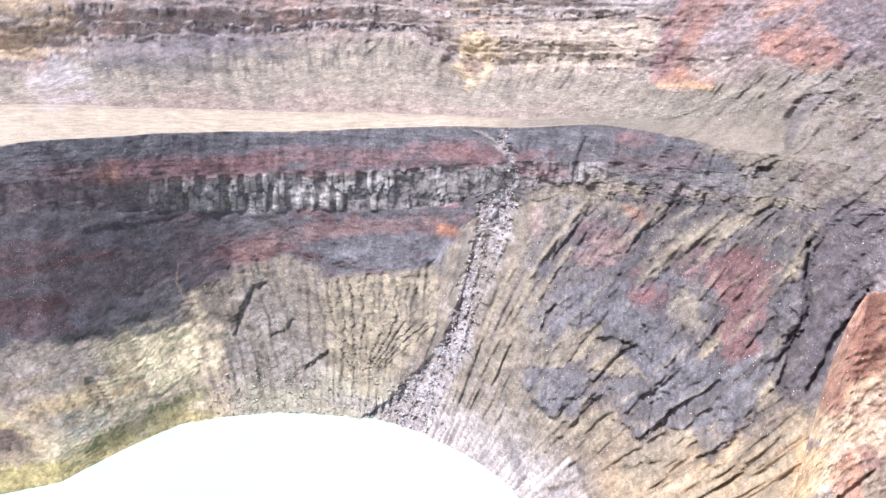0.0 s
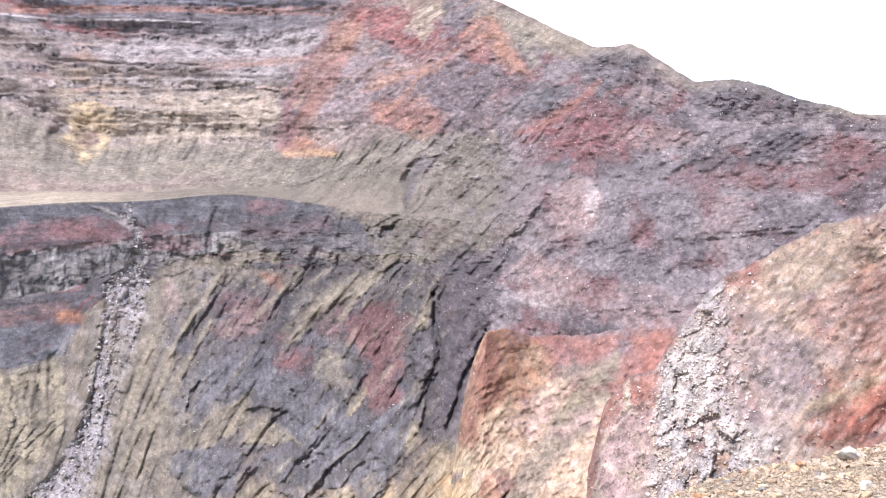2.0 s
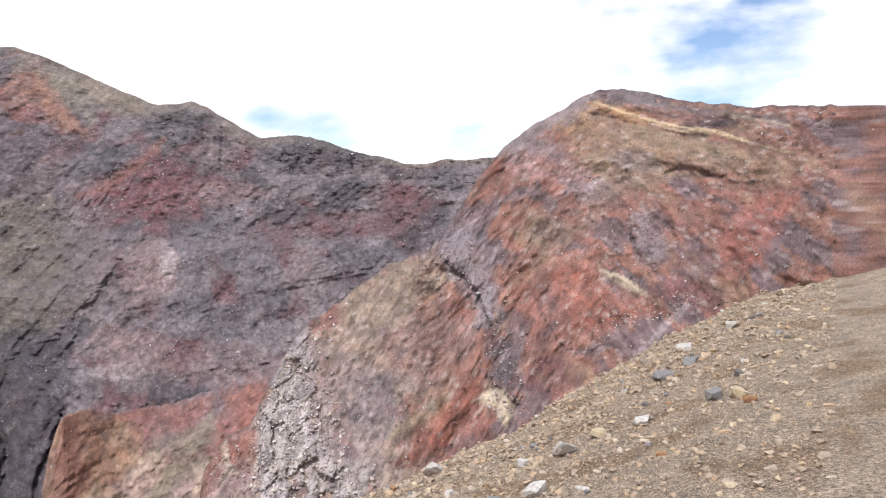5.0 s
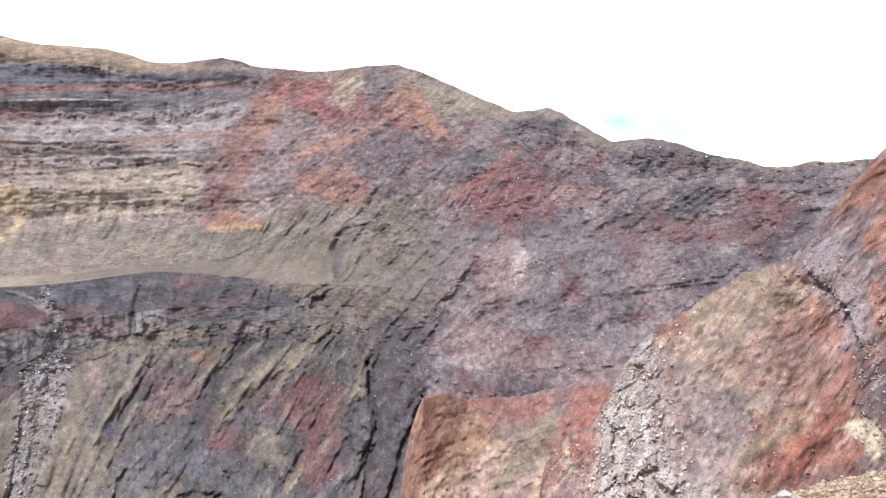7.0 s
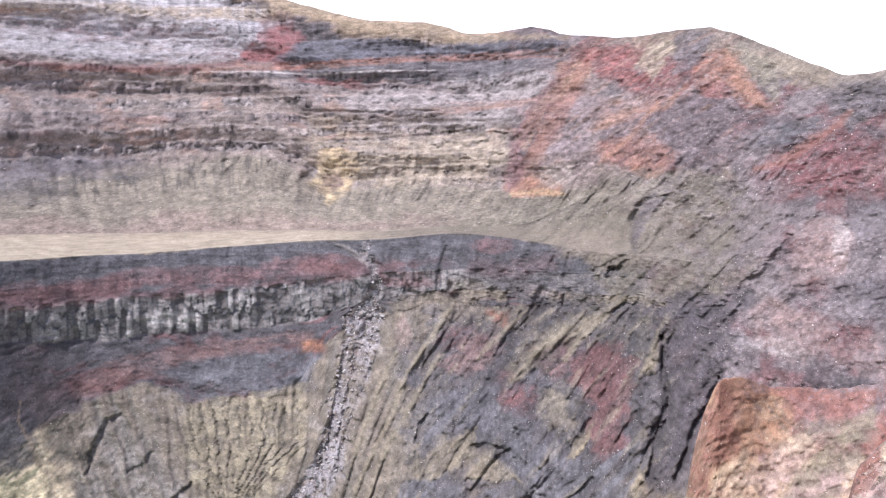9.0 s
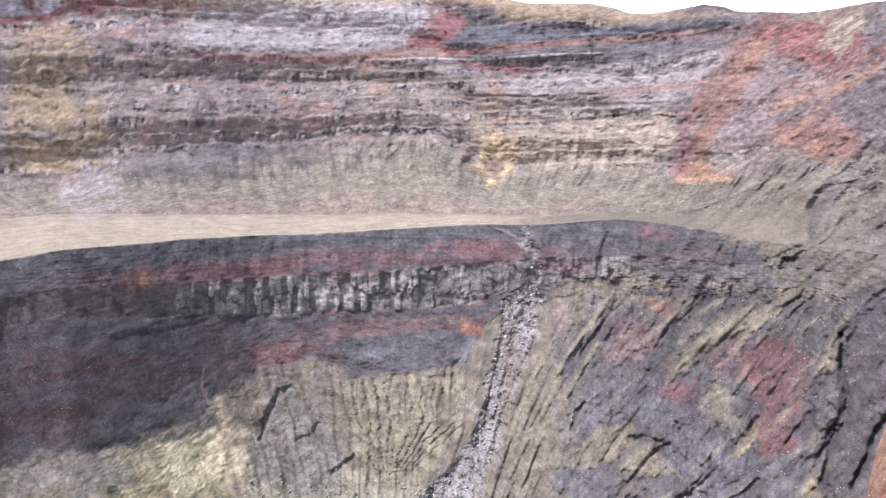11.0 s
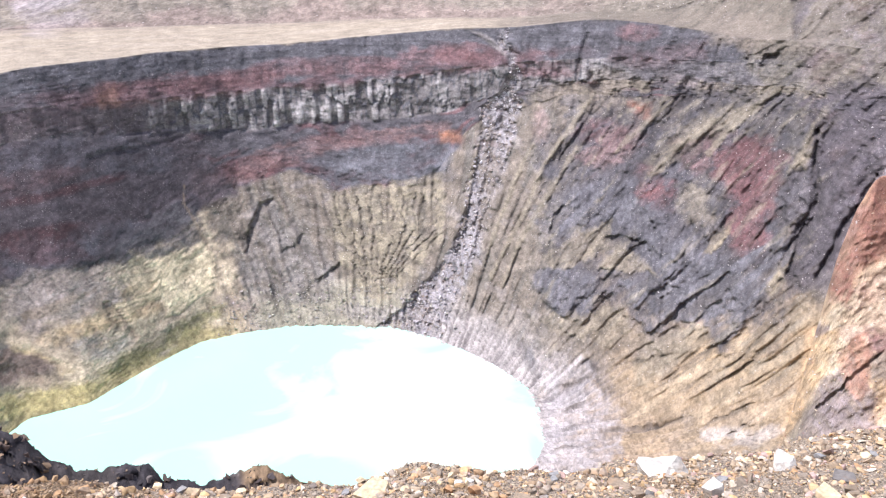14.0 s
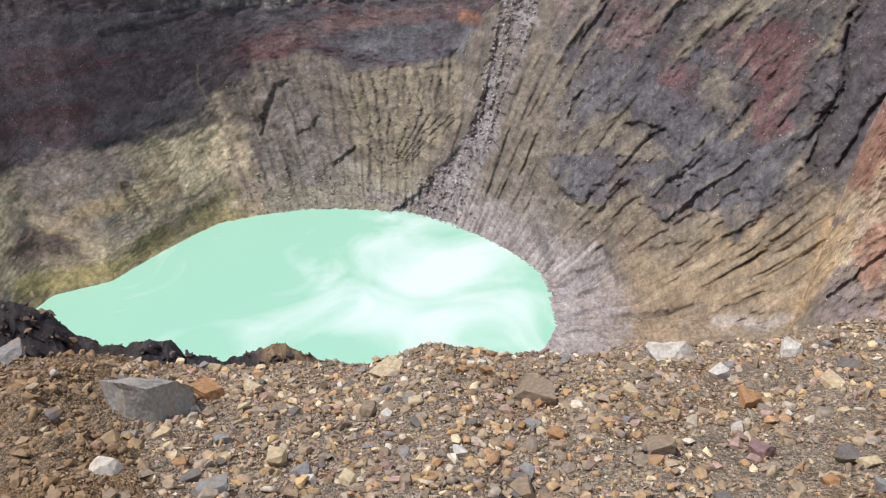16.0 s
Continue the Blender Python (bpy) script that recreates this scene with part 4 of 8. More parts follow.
EAST_STROKES += [
    (BLACK, 0.6, 0.4, 0.5, [(54.95, 195.5), (58.89, 192.0), (61.84, 189.1)]),
    (ORANGE, 0.7, 0.9, 0, [(54.84, 194.8), (57.55, 190.7), (60.56, 187.5)]),
    (BROWN, 0.7, 2.0, 0, [(57.21, 189.8), (60.24, 186.2), (63.45, 184.2)]),
    (CREAM, 0.85, 0.8, -0.5, [(55.47, 165.1), (56.67, 164.6), (57.68, 163.0), (58.35, 162.5)]),
    (WHITE, 0.4, 1.0, 0, [(57.51, 155.1), (59.01, 157.7), (59.99, 160.0), (60.96, 162.0)]),
    (DARK, 0.7, 0.6, 1, [(57.35, 171.0), (57.52, 168.7), (57.85, 167.2)]),
    (DARK, 0.6, 0.4, 0.8, [(50.65, 161.8), (51.73, 157.3), (53.15, 153.8)]),
    (DARK, 0.6, 0.5, 1, [(47.22, 150.9), (49.46, 147.6)]),
]
EAST_STROKES += [
    ((0.2, 0.165, 0.16), 1.0, 3.0, -0.2, [(55.79, 196.7), (57.84, 195.4), (59.52, 192.9)]),
    ((0.14, 0.11, 0.1), 1.0, 1.2, 0.3, [(56.5, 195.0), (58.6, 192.9), (60.4, 190.9)]),
    ((0.42, 0.25, 0.13), 1.0, 2.2, -0.2, [(54.8, 194.9), (56.3, 192.8), (58.2, 190.6)]),
    ((0.2, 0.11, 0.08), 1.0, 0.7, 0.3, [(54.9, 193.9), (56.3, 192.0), (57.3, 191.2)]),
    ((0.17, 0.11, 0.085), 1.0, 0.7, 0.4, [(58.9, 189.1), (60.6, 187.4), (62.4, 186.6)]),
    ((0.68, 0.52, 0.31), 1.0, 0.5, -0.3, [(55.03, 195.3), (56.14, 193.5), (57.86, 191.5), (59.53, 189.6)]),
    ((0.68, 0.52, 0.31), 1.0, 0.5, -0.3, [(58.8, 190.4), (61.17, 188.3), (62.92, 187.5), (64.02, 186.0), (64.85, 185.2)]),
]
EAST_STROKES += [
    (DARK, 0.7, 0.6, 1.5, [(31.10, 148.5), (32.21, 146.3), (32.31, 141.5)]),
    (CREAM, 1, 1.6, -0.3, [(47.02, 148.8), (48.34, 148.4), (48.71, 147.3), (48.69, 145.6)]),
    (CREAM, 0.9, 0.9, -0.3, [(55.30, 165.2), (56.50, 164.7), (57.51, 163.4)]),
]
SPUR_STROKES += [
    (DARK, 0.5, 0.9, 2, [(20.98, 80.8), (19.33, 73.1), (17.57, 62.0)]),
]

# Zones of one rock, with a few of painted shade in clefts: tint, strength, softness and bulge, outline of bearing and
# height above level in degrees
ZONES, EAST_ZONES, SPUR_ZONES = [], [], []
ZONES += [
    ((0.108, 0.098, 0.103), 0.85, 0.35, 1.0, [(-3.4, -13.0), (1.5, -10.4), (6.1, -10.5), (10.2, -8.2), (14.5, -9.7), (15.7, -13.1), (14.7, -16.2), (12.9, -21.6), (9.8, -24.3), (5.2, -24.9), (-2.5, -21.5), (-1.9, -18.0)]),
    ((0.145, 0.136, 0.143), 0.9, 0.2, 1.2, [(-1.2, -15.8), (3.4, -15.2), (4.0, -16.0), (5.7, -16.9), (4.3, -18.9), (2.6, -18.0), (0.4, -18.4), (-0.9, -19.4), (-2.7, -18.8), (-2.2, -17.1)]),
    ((0.145, 0.136, 0.143), 0.9, 0.15, 1.2, [(-3.1, -21.4), (-0.3, -20.9), (1.6, -21.9), (1.4, -24.2), (-0.8, -24.8), (-1.9, -23.7), (-3.1, -23.0)]),
]
ZONES += [
    ((0.145, 0.136, 0.143), 0.9, 0.15, 1.2, [(4.3, -18.9), (5.7, -17.5), (7.0, -19.1), (8.0, -18.7), (9.2, -19.9), (11.2, -19.8), (13.5, -18.2), (14.6, -19.3), (13.7, -21.2), (12.7, -23.1), (11.4, -25.1), (10.1, -25.3), (9.2, -24.4), (7.3, -24.5), (6.3, -25.5), (4.5, -24.6), (3.8, -22.9), (2.0, -21.5), (2.8, -21.2), (5.1, -22.5), (6.1, -21.1), (4.7, -20.2)]),
    ((0.125, 0.114, 0.12), 0.9, 0.12, 2, [(9.8, -25.0), (11.8, -24.3), (12.4, -22.9), (11.9, -25.0), (10.7, -26.1)]),
    ((0.205, 0.1, 0.097), 0.9, 0.2, 0, [(3.7, -16.1), (4.2, -15.4), (6.3, -15.2), (6.7, -16.3), (4.1, -16.8)]),
]
ZONES += [
    ((0.205, 0.1, 0.097), 0.95, 0.25, 0, [(9.2, -13.2), (11.7, -11.8), (13.5, -13.4), (13.0, -16.4), (13.1, -18.6), (11.6, -19.8), (10.1, -18.3), (10.8, -16.0), (8.9, -14.7)]),
    ((0.25, 0.16, 0.15), 0.8, 0.3, 0, [(-0.4, -13.6), (1.6, -11.9), (3.5, -11.2), (4.4, -12.9), (3.0, -14.2), (1.1, -14.9)]),
    ((0.25, 0.15, 0.14), 0.7, 0.25, 0, [(6.3, -12.7), (8.8, -11.7), (9.3, -13.2), (8.4, -14.8), (6.8, -14.2)]),
    ((0.34, 0.16, 0.11), 0.8, 0.15, 0, [(3.0, -10.0), (4.9, -10.2), (4.7, -11.3), (3.7, -11.0)]),
    ((0.29, 0.24, 0.17), 0.9, 0.12, 1.5, [(-0.1, -19.1), (2.5, -17.9), (2.3, -19.9), (-0.2, -21.4), (-3.1, -21.4), (-1.5, -20.0)]),
]
ZONES += [
    ((0.29, 0.24, 0.17), 0.9, 0.12, 1.5, [(2.7, -19.7), (3.6, -19.6), (4.8, -20.6), (6.1, -21.4), (3.7, -21.5), (1.6, -21.3)]),
    ((0.27, 0.225, 0.165), 0.65, 0.2, 0, [(6.6, -15.5), (8.1, -15.0), (9.0, -16.0), (8.7, -17.8), (7.7, -18.1), (6.7, -16.8)]),
    ((0.34, 0.275, 0.18), 0.85, 0.1, 1, [(8.9, -19.9), (9.8, -18.3), (10.9, -17.5), (10.2, -19.1), (9.4, -19.9)]),
    ((0.29, 0.24, 0.17), 0.9, 0.15, 1.5, [(1.4, -24.4), (3.6, -23.8), (4.3, -25.4), (3.0, -26.5), (1.0, -26.5), (-2.2, -25.5), (-1.7, -24.4)]),
    ((0.29, 0.24, 0.17), 0.9, 0.15, 1, [(4.5, -27.6), (6.6, -25.6), (9.1, -24.3), (10.1, -25.3), (8.9, -26.5), (5.8, -28.9), (4.7, -29.4)]),
]
ZONES += [
    ((0.34, 0.275, 0.18), 0.8, 0.1, 1, [(13.2, -21.8), (14.0, -19.9), (14.5, -20.8), (13.6, -22.2)]),
]
ZONES += [
    ((0.29, 0.24, 0.17), 0.7, 0.15, 1, [(4.5, -14.0), (6.6, -11.9), (8.3, -10.5), (9.5, -10.9), (7.1, -13.4), (5.0, -15.1)]),
    ((0.29, 0.24, 0.17), 0.75, 0.15, 1, [(8.4, -11.8), (10.0, -9.6), (12.3, -8.1), (12.8, -9.1), (10.6, -11.2), (8.9, -12.8)]),
    ((0.34, 0.275, 0.18), 0.7, 0.12, 1, [(13.7, -13.8), (14.8, -11.4), (15.8, -10.2), (15.5, -11.7), (14.8, -14.0)]),
    ((0.3, 0.275, 0.275), 0.6, 0.12, 0, [(6.2, -22.5), (7.1, -20.7), (7.6, -19.2), (8.2, -18.5), (8.5, -19.0), (7.8, -20.8), (7.0, -22.2)]),
]
ZONES += [
    ((0.185, 0.16, 0.125), 0.85, 0.3, 0, [(-5.6, -4.6), (3.0, -3.4), (8.8, -1.4), (12.6, -0.3), (15.2, -0.6), (19.1, -0.2), (22.0, -3.8), (21.1, -6.8), (18.0, -9.2), (12.8, -9.4), (10.1, -7.6), (12.3, -4.9), (8.5, -4.2), (1.5, -4.7)]),
    ((0.2, 0.115, 0.115), 0.75, 0.15, 0, [(-15.9, -7.8), (-11.2, -6.3), (-6.9, -6.0), (-5.7, -6.9), (-6.4, -8.1), (-11.2, -8.3), (-15.1, -8.3)]),
    ((0.2, 0.115, 0.115), 0.7, 0.2, 0, [(-32.7, -7.9), (-26.8, -7.4), (-21.6, -7.8), (-19.8, -8.6), (-24.3, -9.1), (-29.7, -9.4), (-33.1, -8.9)]),
    ((0.29, 0.16, 0.11), 0.6, 0.15, 0, [(-32.5, -8.3), (-30.9, -7.9), (-30.9, -9.2), (-32.1, -9.2)]),
]
ZONES += [
    ((0.2, 0.115, 0.115), 0.7, 0.15, 0, [(-4.7, -7.6), (-2.6, -7.2), (0.2, -7.8), (-0.9, -8.5), (-4.1, -8.5)]),
]
ZONES += [
    ((0.2, 0.135, 0.135), 0.6, 0.15, 0, [(4.6, -6.6), (7.9, -6.0), (8.3, -7.3), (5.8, -7.5)]),
    ((0.145, 0.14, 0.15), 0.85, 0.15, 0.5, [(-18.2, -13.8), (-15.1, -12.6), (-9.5, -12.3), (-8.6, -13.3), (-9.4, -14.9), (-12.6, -15.3), (-17.1, -15.8), (-18.3, -15.4)]),
    ((0.2, 0.125, 0.115), 0.8, 0.15, 0, [(-24.6, -13.7), (-21.4, -12.4), (-15.1, -11.8), (-9.5, -11.3), (-8.7, -11.9), (-12.7, -12.7), (-18.2, -13.2), (-21.8, -14.3), (-24.5, -15.2)]),
    ((0.34, 0.16, 0.1), 0.9, 0.12, 0, [(-10.1, -11.9), (-8.1, -12.0), (-8.2, -12.7), (-9.9, -12.8)]),
    ((0.13, 0.098, 0.1), 0.7, 0.2, 0, [(-27.0, -13.2), (-24.8, -14.1), (-24.5, -15.2), (-26.4, -16.6), (-27.5, -14.7)]),
]
ZONES += [
    ((0.1, 0.095, 0.105), 0.8, 0.3, 1, [(-39.6, -17.0), (-34.6, -16.8), (-29.8, -16.3), (-27.4, -15.4), (-26.4, -16.7), (-28.4, -17.6), (-33.8, -18.8), (-39.8, -19.5)]),
    ((0.095, 0.088, 0.097), 0.8, 0.25, 1, [(-38.7, -11.1), (-34.7, -10.3), (-31.3, -10.6), (-27.5, -12.7), (-28.7, -13.7), (-34.5, -13.5), (-39.0, -13.6)]),
    ((0.125, 0.08, 0.08), 0.8, 0.2, 0, [(-38.9, -12.7), (-35.0, -12.3), (-33.0, -12.9), (-35.2, -13.6), (-38.9, -13.9)]),
    ((0.12, 0.072, 0.075), 0.7, 0.25, 0, [(-39.0, -16.8), (-35.0, -17.1), (-34.5, -18.6), (-38.3, -18.5)]),
    ((0.135, 0.1, 0.105), 0.7, 0.3, 0, [(-38.2, -8.0), (-33.3, -7.4), (-32.6, -10.0), (-36.1, -10.4), (-38.5, -10.4)]),
]
ZONES += [
    ((0.15, 0.135, 0.135), 0.8, 0.25, 1, [(-33.9, -18.3), (-31.9, -17.6), (-29.5, -16.1), (-27.5, -15.8), (-26.8, -17.1), (-27.2, -18.4), (-29.3, -19.2), (-30.8, -19.2), (-33.5, -19.3)]),
    ((0.37, 0.31, 0.27), 0.95, 0.3, 0, [(-39.8, -19.7), (-38.4, -18.6), (-35.3, -19.7), (-32.2, -20.3), (-32.3, -22.0), (-34.3, -21.9), (-36.0, -22.1), (-38.8, -22.0), (-40.0, -21.3)]),
    ((0.66, 0.53, 0.35), 0.95, 0.2, 0, [(-32.0, -18.6), (-30.3, -19.2), (-31.0, -21.7), (-33.2, -23.3), (-34.0, -21.9), (-32.0, -21.3)]),
    ((0.8, 0.66, 0.43), 1.0, 0.15, 1.5, [(-30.8, -19.1), (-28.8, -19.0), (-26.9, -18.4), (-26.2, -19.5), (-26.6, -21.7), (-28.5, -22.5), (-29.6, -23.1), (-30.0, -21.8), (-31.3, -21.6), (-30.4, -20.5)]),
]
ZONES += [
    ((0.3, 0.27, 0.25), 0.7, 0.25, 0, [(-36.8, -23.3), (-34.7, -23.3), (-32.5, -24.1), (-33.4, -25.2), (-36.3, -24.9)]),
    ((0.58, 0.44, 0.25), 0.8, 0.12, 0, [(-40.2, -22.5), (-38.9, -23.2), (-37.4, -24.4), (-36.4, -25.4), (-37.3, -25.4), (-39.0, -23.8), (-40.3, -23.1)]),
    ((0.2, 0.15, 0.125), 0.8, 0.2, 0, [(-40.3, -23.3), (-39.0, -23.6), (-37.1, -25.2), (-38.2, -25.3), (-40.5, -24.8)]),
    ((0.21, 0.19, 0.085), 0.85, 0.15, 0, [(-35.9, -25.8), (-32.6, -24.8), (-30.8, -24.4), (-29.4, -23.6), (-27.5, -23.1), (-25.6, -22.6), (-26.2, -23.5), (-28.7, -24.7), (-31.4, -25.5), (-33.3, -26.3)]),
]
ZONES += [
    ((0.5, 0.42, 0.2), 0.9, 0.2, 0, [(-42.5, -26.8), (-42.2, -25.8), (-38.6, -25.9), (-34.1, -26.3), (-36.0, -27.6), (-41.2, -27.2)]),
]
ZONES += [
    ((0.17, 0.13, 0.1), 0.7, 0.08, 0.0, [(-34.1, -22.1), (-33.7, -22.2), (-33.1, -23.6), (-33.6, -23.5)]),
    ((0.17, 0.13, 0.1), 0.7, 0.08, 0.0, [(-33.4, -22.0), (-33.0, -22.2), (-32.4, -23.8), (-32.9, -23.8)]),
    ((0.31, 0.262, 0.18), 0.8, 0.2, 0, [(-17.9, -15.8), (-14.0, -15.5), (-9.4, -14.8), (-9.6, -19.4), (-11.9, -22.0), (-14.2, -23.7), (-16.2, -23.1), (-17.5, -21.0), (-18.0, -18.6)]),
    ((0.25, 0.222, 0.2), 0.7, 0.25, 0, [(-23.3, -16.1), (-21.7, -16.0), (-18.6, -19.9), (-17.8, -21.2), (-17.9, -23.3), (-19.9, -23.4), (-24.3, -22.8), (-24.7, -21.2), (-23.7, -18.7)]),
]
ZONES += [
    ((0.25, 0.195, 0.18), 0.9, 0.25, 0, [(6.5, 2.4), (9.4, 6.5), (10.9, 6.9), (11.3, 4.3), (10.7, 1.3), (10.7, -1.4), (8.1, -2.0), (5.4, -1.8)]),
]
ZONES += [
    ((0.19, 0.14, 0.14), 0.85, 0.3, 2, [(11.4, 3.5), (13.9, 3.9), (16.8, 4.9), (18.9, 4.1), (20.4, 1.2), (18.7, -0.6), (15.1, 0.1), (10.7, 1.6)]),
    ((0.24, 0.105, 0.1), 0.9, 0.2, 0, [(9.8, 7.6), (12.4, 8.0), (15.7, 6.9), (16.4, 6.0), (14.6, 5.0), (12.1, 5.7), (10.2, 6.8)]),
    ((0.34, 0.19, 0.14), 0.85, 0.15, 1.5, [(16.9, 6.7), (18.8, 7.3), (19.9, 5.2), (21.6, 4.0), (20.3, 3.7), (18.5, 5.2), (17.1, 5.2)]),
    ((0.31, 0.18, 0.145), 0.85, 0.2, 0, [(10.2, 3.7), (12.8, 4.5), (15.4, 4.9), (15.4, 4.1), (12.1, 2.9), (10.3, 2.3)]),
]
ZONES += [
    ((0.32, 0.21, 0.165), 0.75, 0.2, 0.8, [(8.7, 6.3), (10.0, 6.8), (10.2, 6.1), (8.9, 4.9), (7.8, 3.0), (6.7, 0.1), (5.9, -1.7), (5.2, -1.1), (5.9, 1.1), (6.5, 2.6), (7.8, 4.5)]),
    ((0.27, 0.13, 0.11), 0.8, 0.2, 0, [(10.3, 1.6), (13.3, 1.8), (15.8, 0.9), (15.5, -0.3), (11.8, 0.1)]),
    ((0.3, 0.18, 0.14), 0.7, 0.1, 0.5, [(12.2, 0.3), (14.0, 1.1), (14.7, 2.9), (15.1, 2.7), (14.6, 0.7), (12.9, -0.3)]),
    ((0.22, 0.1, 0.1), 0.9, 0.2, 0, [(20.4, 0.3), (22.8, 1.6), (25.3, 3.3), (26.0, 2.2), (28.1, 1.5), (28.2, -1.2), (24.6, -2.2), (22.5, -0.6), (20.7, -1.5)]),
]
ZONES += [
    ((0.15, 0.14, 0.145), 0.85, 0.2, 1, [(21.7, 1.8), (24.3, 3.3), (25.4, 3.3), (24.1, 1.6), (22.4, 1.0)]),
]
ZONES += [
    ((0.27, 0.22, 0.165), 0.85, 0.2, 0, [(18.6, 7.5), (21.9, 7.0), (25.5, 5.6), (23.6, 4.6), (20.7, 5.9)]),
    ((0.33, 0.17, 0.11), 0.8, 0.12, 0, [(5.3, -1.0), (6.9, -0.3), (8.4, -1.6), (7.9, -2.1), (4.9, -2.1)]),
    ((0.34, 0.31, 0.315), 0.9, 0.12, 1, [(-27.7, 8.9), (-23.0, 9.4), (-18.0, 9.4), (-13.0, 9.4), (-12.6, 8.5), (-13.8, 6.9), (-18.0, 6.5), (-23.1, 6.4), (-26.0, 6.7), (-27.8, 6.9)]),
    ((0.235, 0.1, 0.1), 0.9, 0.12, 0, [(-13.8, 6.9), (-12.4, 8.7), (-10.8, 9.2), (-9.1, 8.5), (-10.1, 7.4), (-11.9, 6.7)]),
]
ZONES += [
    ((0.13, 0.125, 0.145), 0.9, 0.1, 0.8, [(-11.6, 6.8), (-9.7, 8.1), (-7.0, 8.5), (-1.7, 8.1), (3.7, 8.2), (8.2, 8.9), (8.6, 8.2), (6.0, 7.5), (-1.3, 7.0), (-7.1, 6.8)]),
]
ZONES += [
    ((0.27, 0.145, 0.115), 0.85, 0.07, 0, [(-25.4, 6.1), (-18.1, 6.1), (-11.6, 6.7), (-3.2, 7.3), (6.4, 7.7), (8.6, 7.8), (6.4, 7.4), (-2.5, 6.9), (-10.8, 6.2), (-18.1, 5.7), (-25.4, 5.7)]),
    ((0.165, 0.145, 0.15), 0.75, 0.12, 0.5, [(-13.4, 6.0), (-7.1, 6.5), (-0.9, 7.0), (5.6, 7.5), (8.3, 7.3), (6.8, 6.6), (-1.3, 6.1), (-8.6, 5.7)]),
    ((0.34, 0.29, 0.28), 0.75, 0.15, 1, [(-7.5, 4.4), (-0.9, 5.4), (4.5, 5.8), (7.9, 6.2), (7.6, 4.9), (3.0, 4.2), (-1.7, 3.9), (-6.3, 3.5)]),
    ((0.3, 0.26, 0.25), 0.7, 0.15, 1, [(-7.5, 2.9), (-2.5, 3.3), (3.0, 3.7), (6.2, 4.1), (5.7, 3.0), (0.6, 2.6), (-5.6, 2.0)]),
]
ZONES += [
    ((0.28, 0.165, 0.125), 0.7, 0.08, 0, [(-0.9, 3.8), (2.6, 4.1), (6.8, 4.6), (6.8, 4.2), (3.0, 3.7), (-0.5, 3.4)]),
    ((0.45, 0.345, 0.21), 0.85, 0.12, 1, [(-9.2, -1.3), (-8.1, 0.4), (-7.1, 1.3), (-5.8, 0.8), (-5.6, -0.7), (-6.8, -2.1), (-7.9, -3.0), (-8.3, -2.1)]),
    ((0.2, 0.14, 0.13), 0.85, 0.1, 0, [(-8.1, -0.7), (-6.9, -0.6), (-6.7, -1.5), (-7.5, -1.8), (-8.2, -1.4)]),
    ((0.36, 0.29, 0.215), 0.65, 0.2, 0, [(-5.6, 0.1), (-2.5, 1.0), (2.6, 2.0), (4.5, 1.2), (4.2, 0.1), (0.7, -0.7), (-3.2, -1.7), (-5.2, -1.5)]),
]
ZONES += [
    ((0.17, 0.148, 0.152), 0.75, 0.2, 1, [(-28.1, -0.0), (-26.2, 0.3), (-24.0, -0.0), (-24.0, -0.7), (-27.2, -1.4), (-28.2, -1.4)]),
]
ZONES += [
    ((0.17, 0.148, 0.152), 0.6, 0.2, 1, [(-24.3, 0.9), (-20.6, 1.0), (-20.0, -0.0), (-21.7, -0.5), (-23.7, -0.4)]),
    ((0.19, 0.155, 0.15), 0.55, 0.3, 0, [(-27.8, 5.7), (-24.4, 5.2), (-21.6, 3.6), (-19.6, 2.2), (-24.6, 1.7), (-28.0, 1.0)]),
    ((0.33, 0.195, 0.145), 0.6, 0.12, 0, [(-21.6, 2.7), (-18.5, 3.1), (-18.2, 2.6), (-21.1, 2.2)]),
]
EAST_ZONES += [
    ((0.2, 0.18, 0.175), 0.92, 0.25, 0, [(48.6, 2.5), (51.4, 4.2), (54.4, 5.8), (55.1, 5.5), (52.3, 3.8), (49.8, 2.4), (48.9, 2.1)]),
    ((0.3, 0.2, 0.125), 0.95, 0.4, 0, [(54.4, 5.2), (55.5, 4.8), (60.2, 3.1), (67.6, 1.3), (67.6, -0.0), (63.3, 0.3), (60.0, 1.0), (59.5, -0.1), (56.6, 0.5), (53.9, 2.8), (53.4, 4.2)]),
    ((0.18, 0.145, 0.13), 0.95, 0.15, 0, [(56.0, 5.9), (58.7, 5.4), (62.2, 4.6), (67.5, 3.8), (67.5, 3.1), (65.1, 3.6), (62.2, 4.0), (58.7, 4.8)]),
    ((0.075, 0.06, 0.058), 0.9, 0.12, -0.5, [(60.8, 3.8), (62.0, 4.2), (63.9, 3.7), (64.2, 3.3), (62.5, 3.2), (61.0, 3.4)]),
]
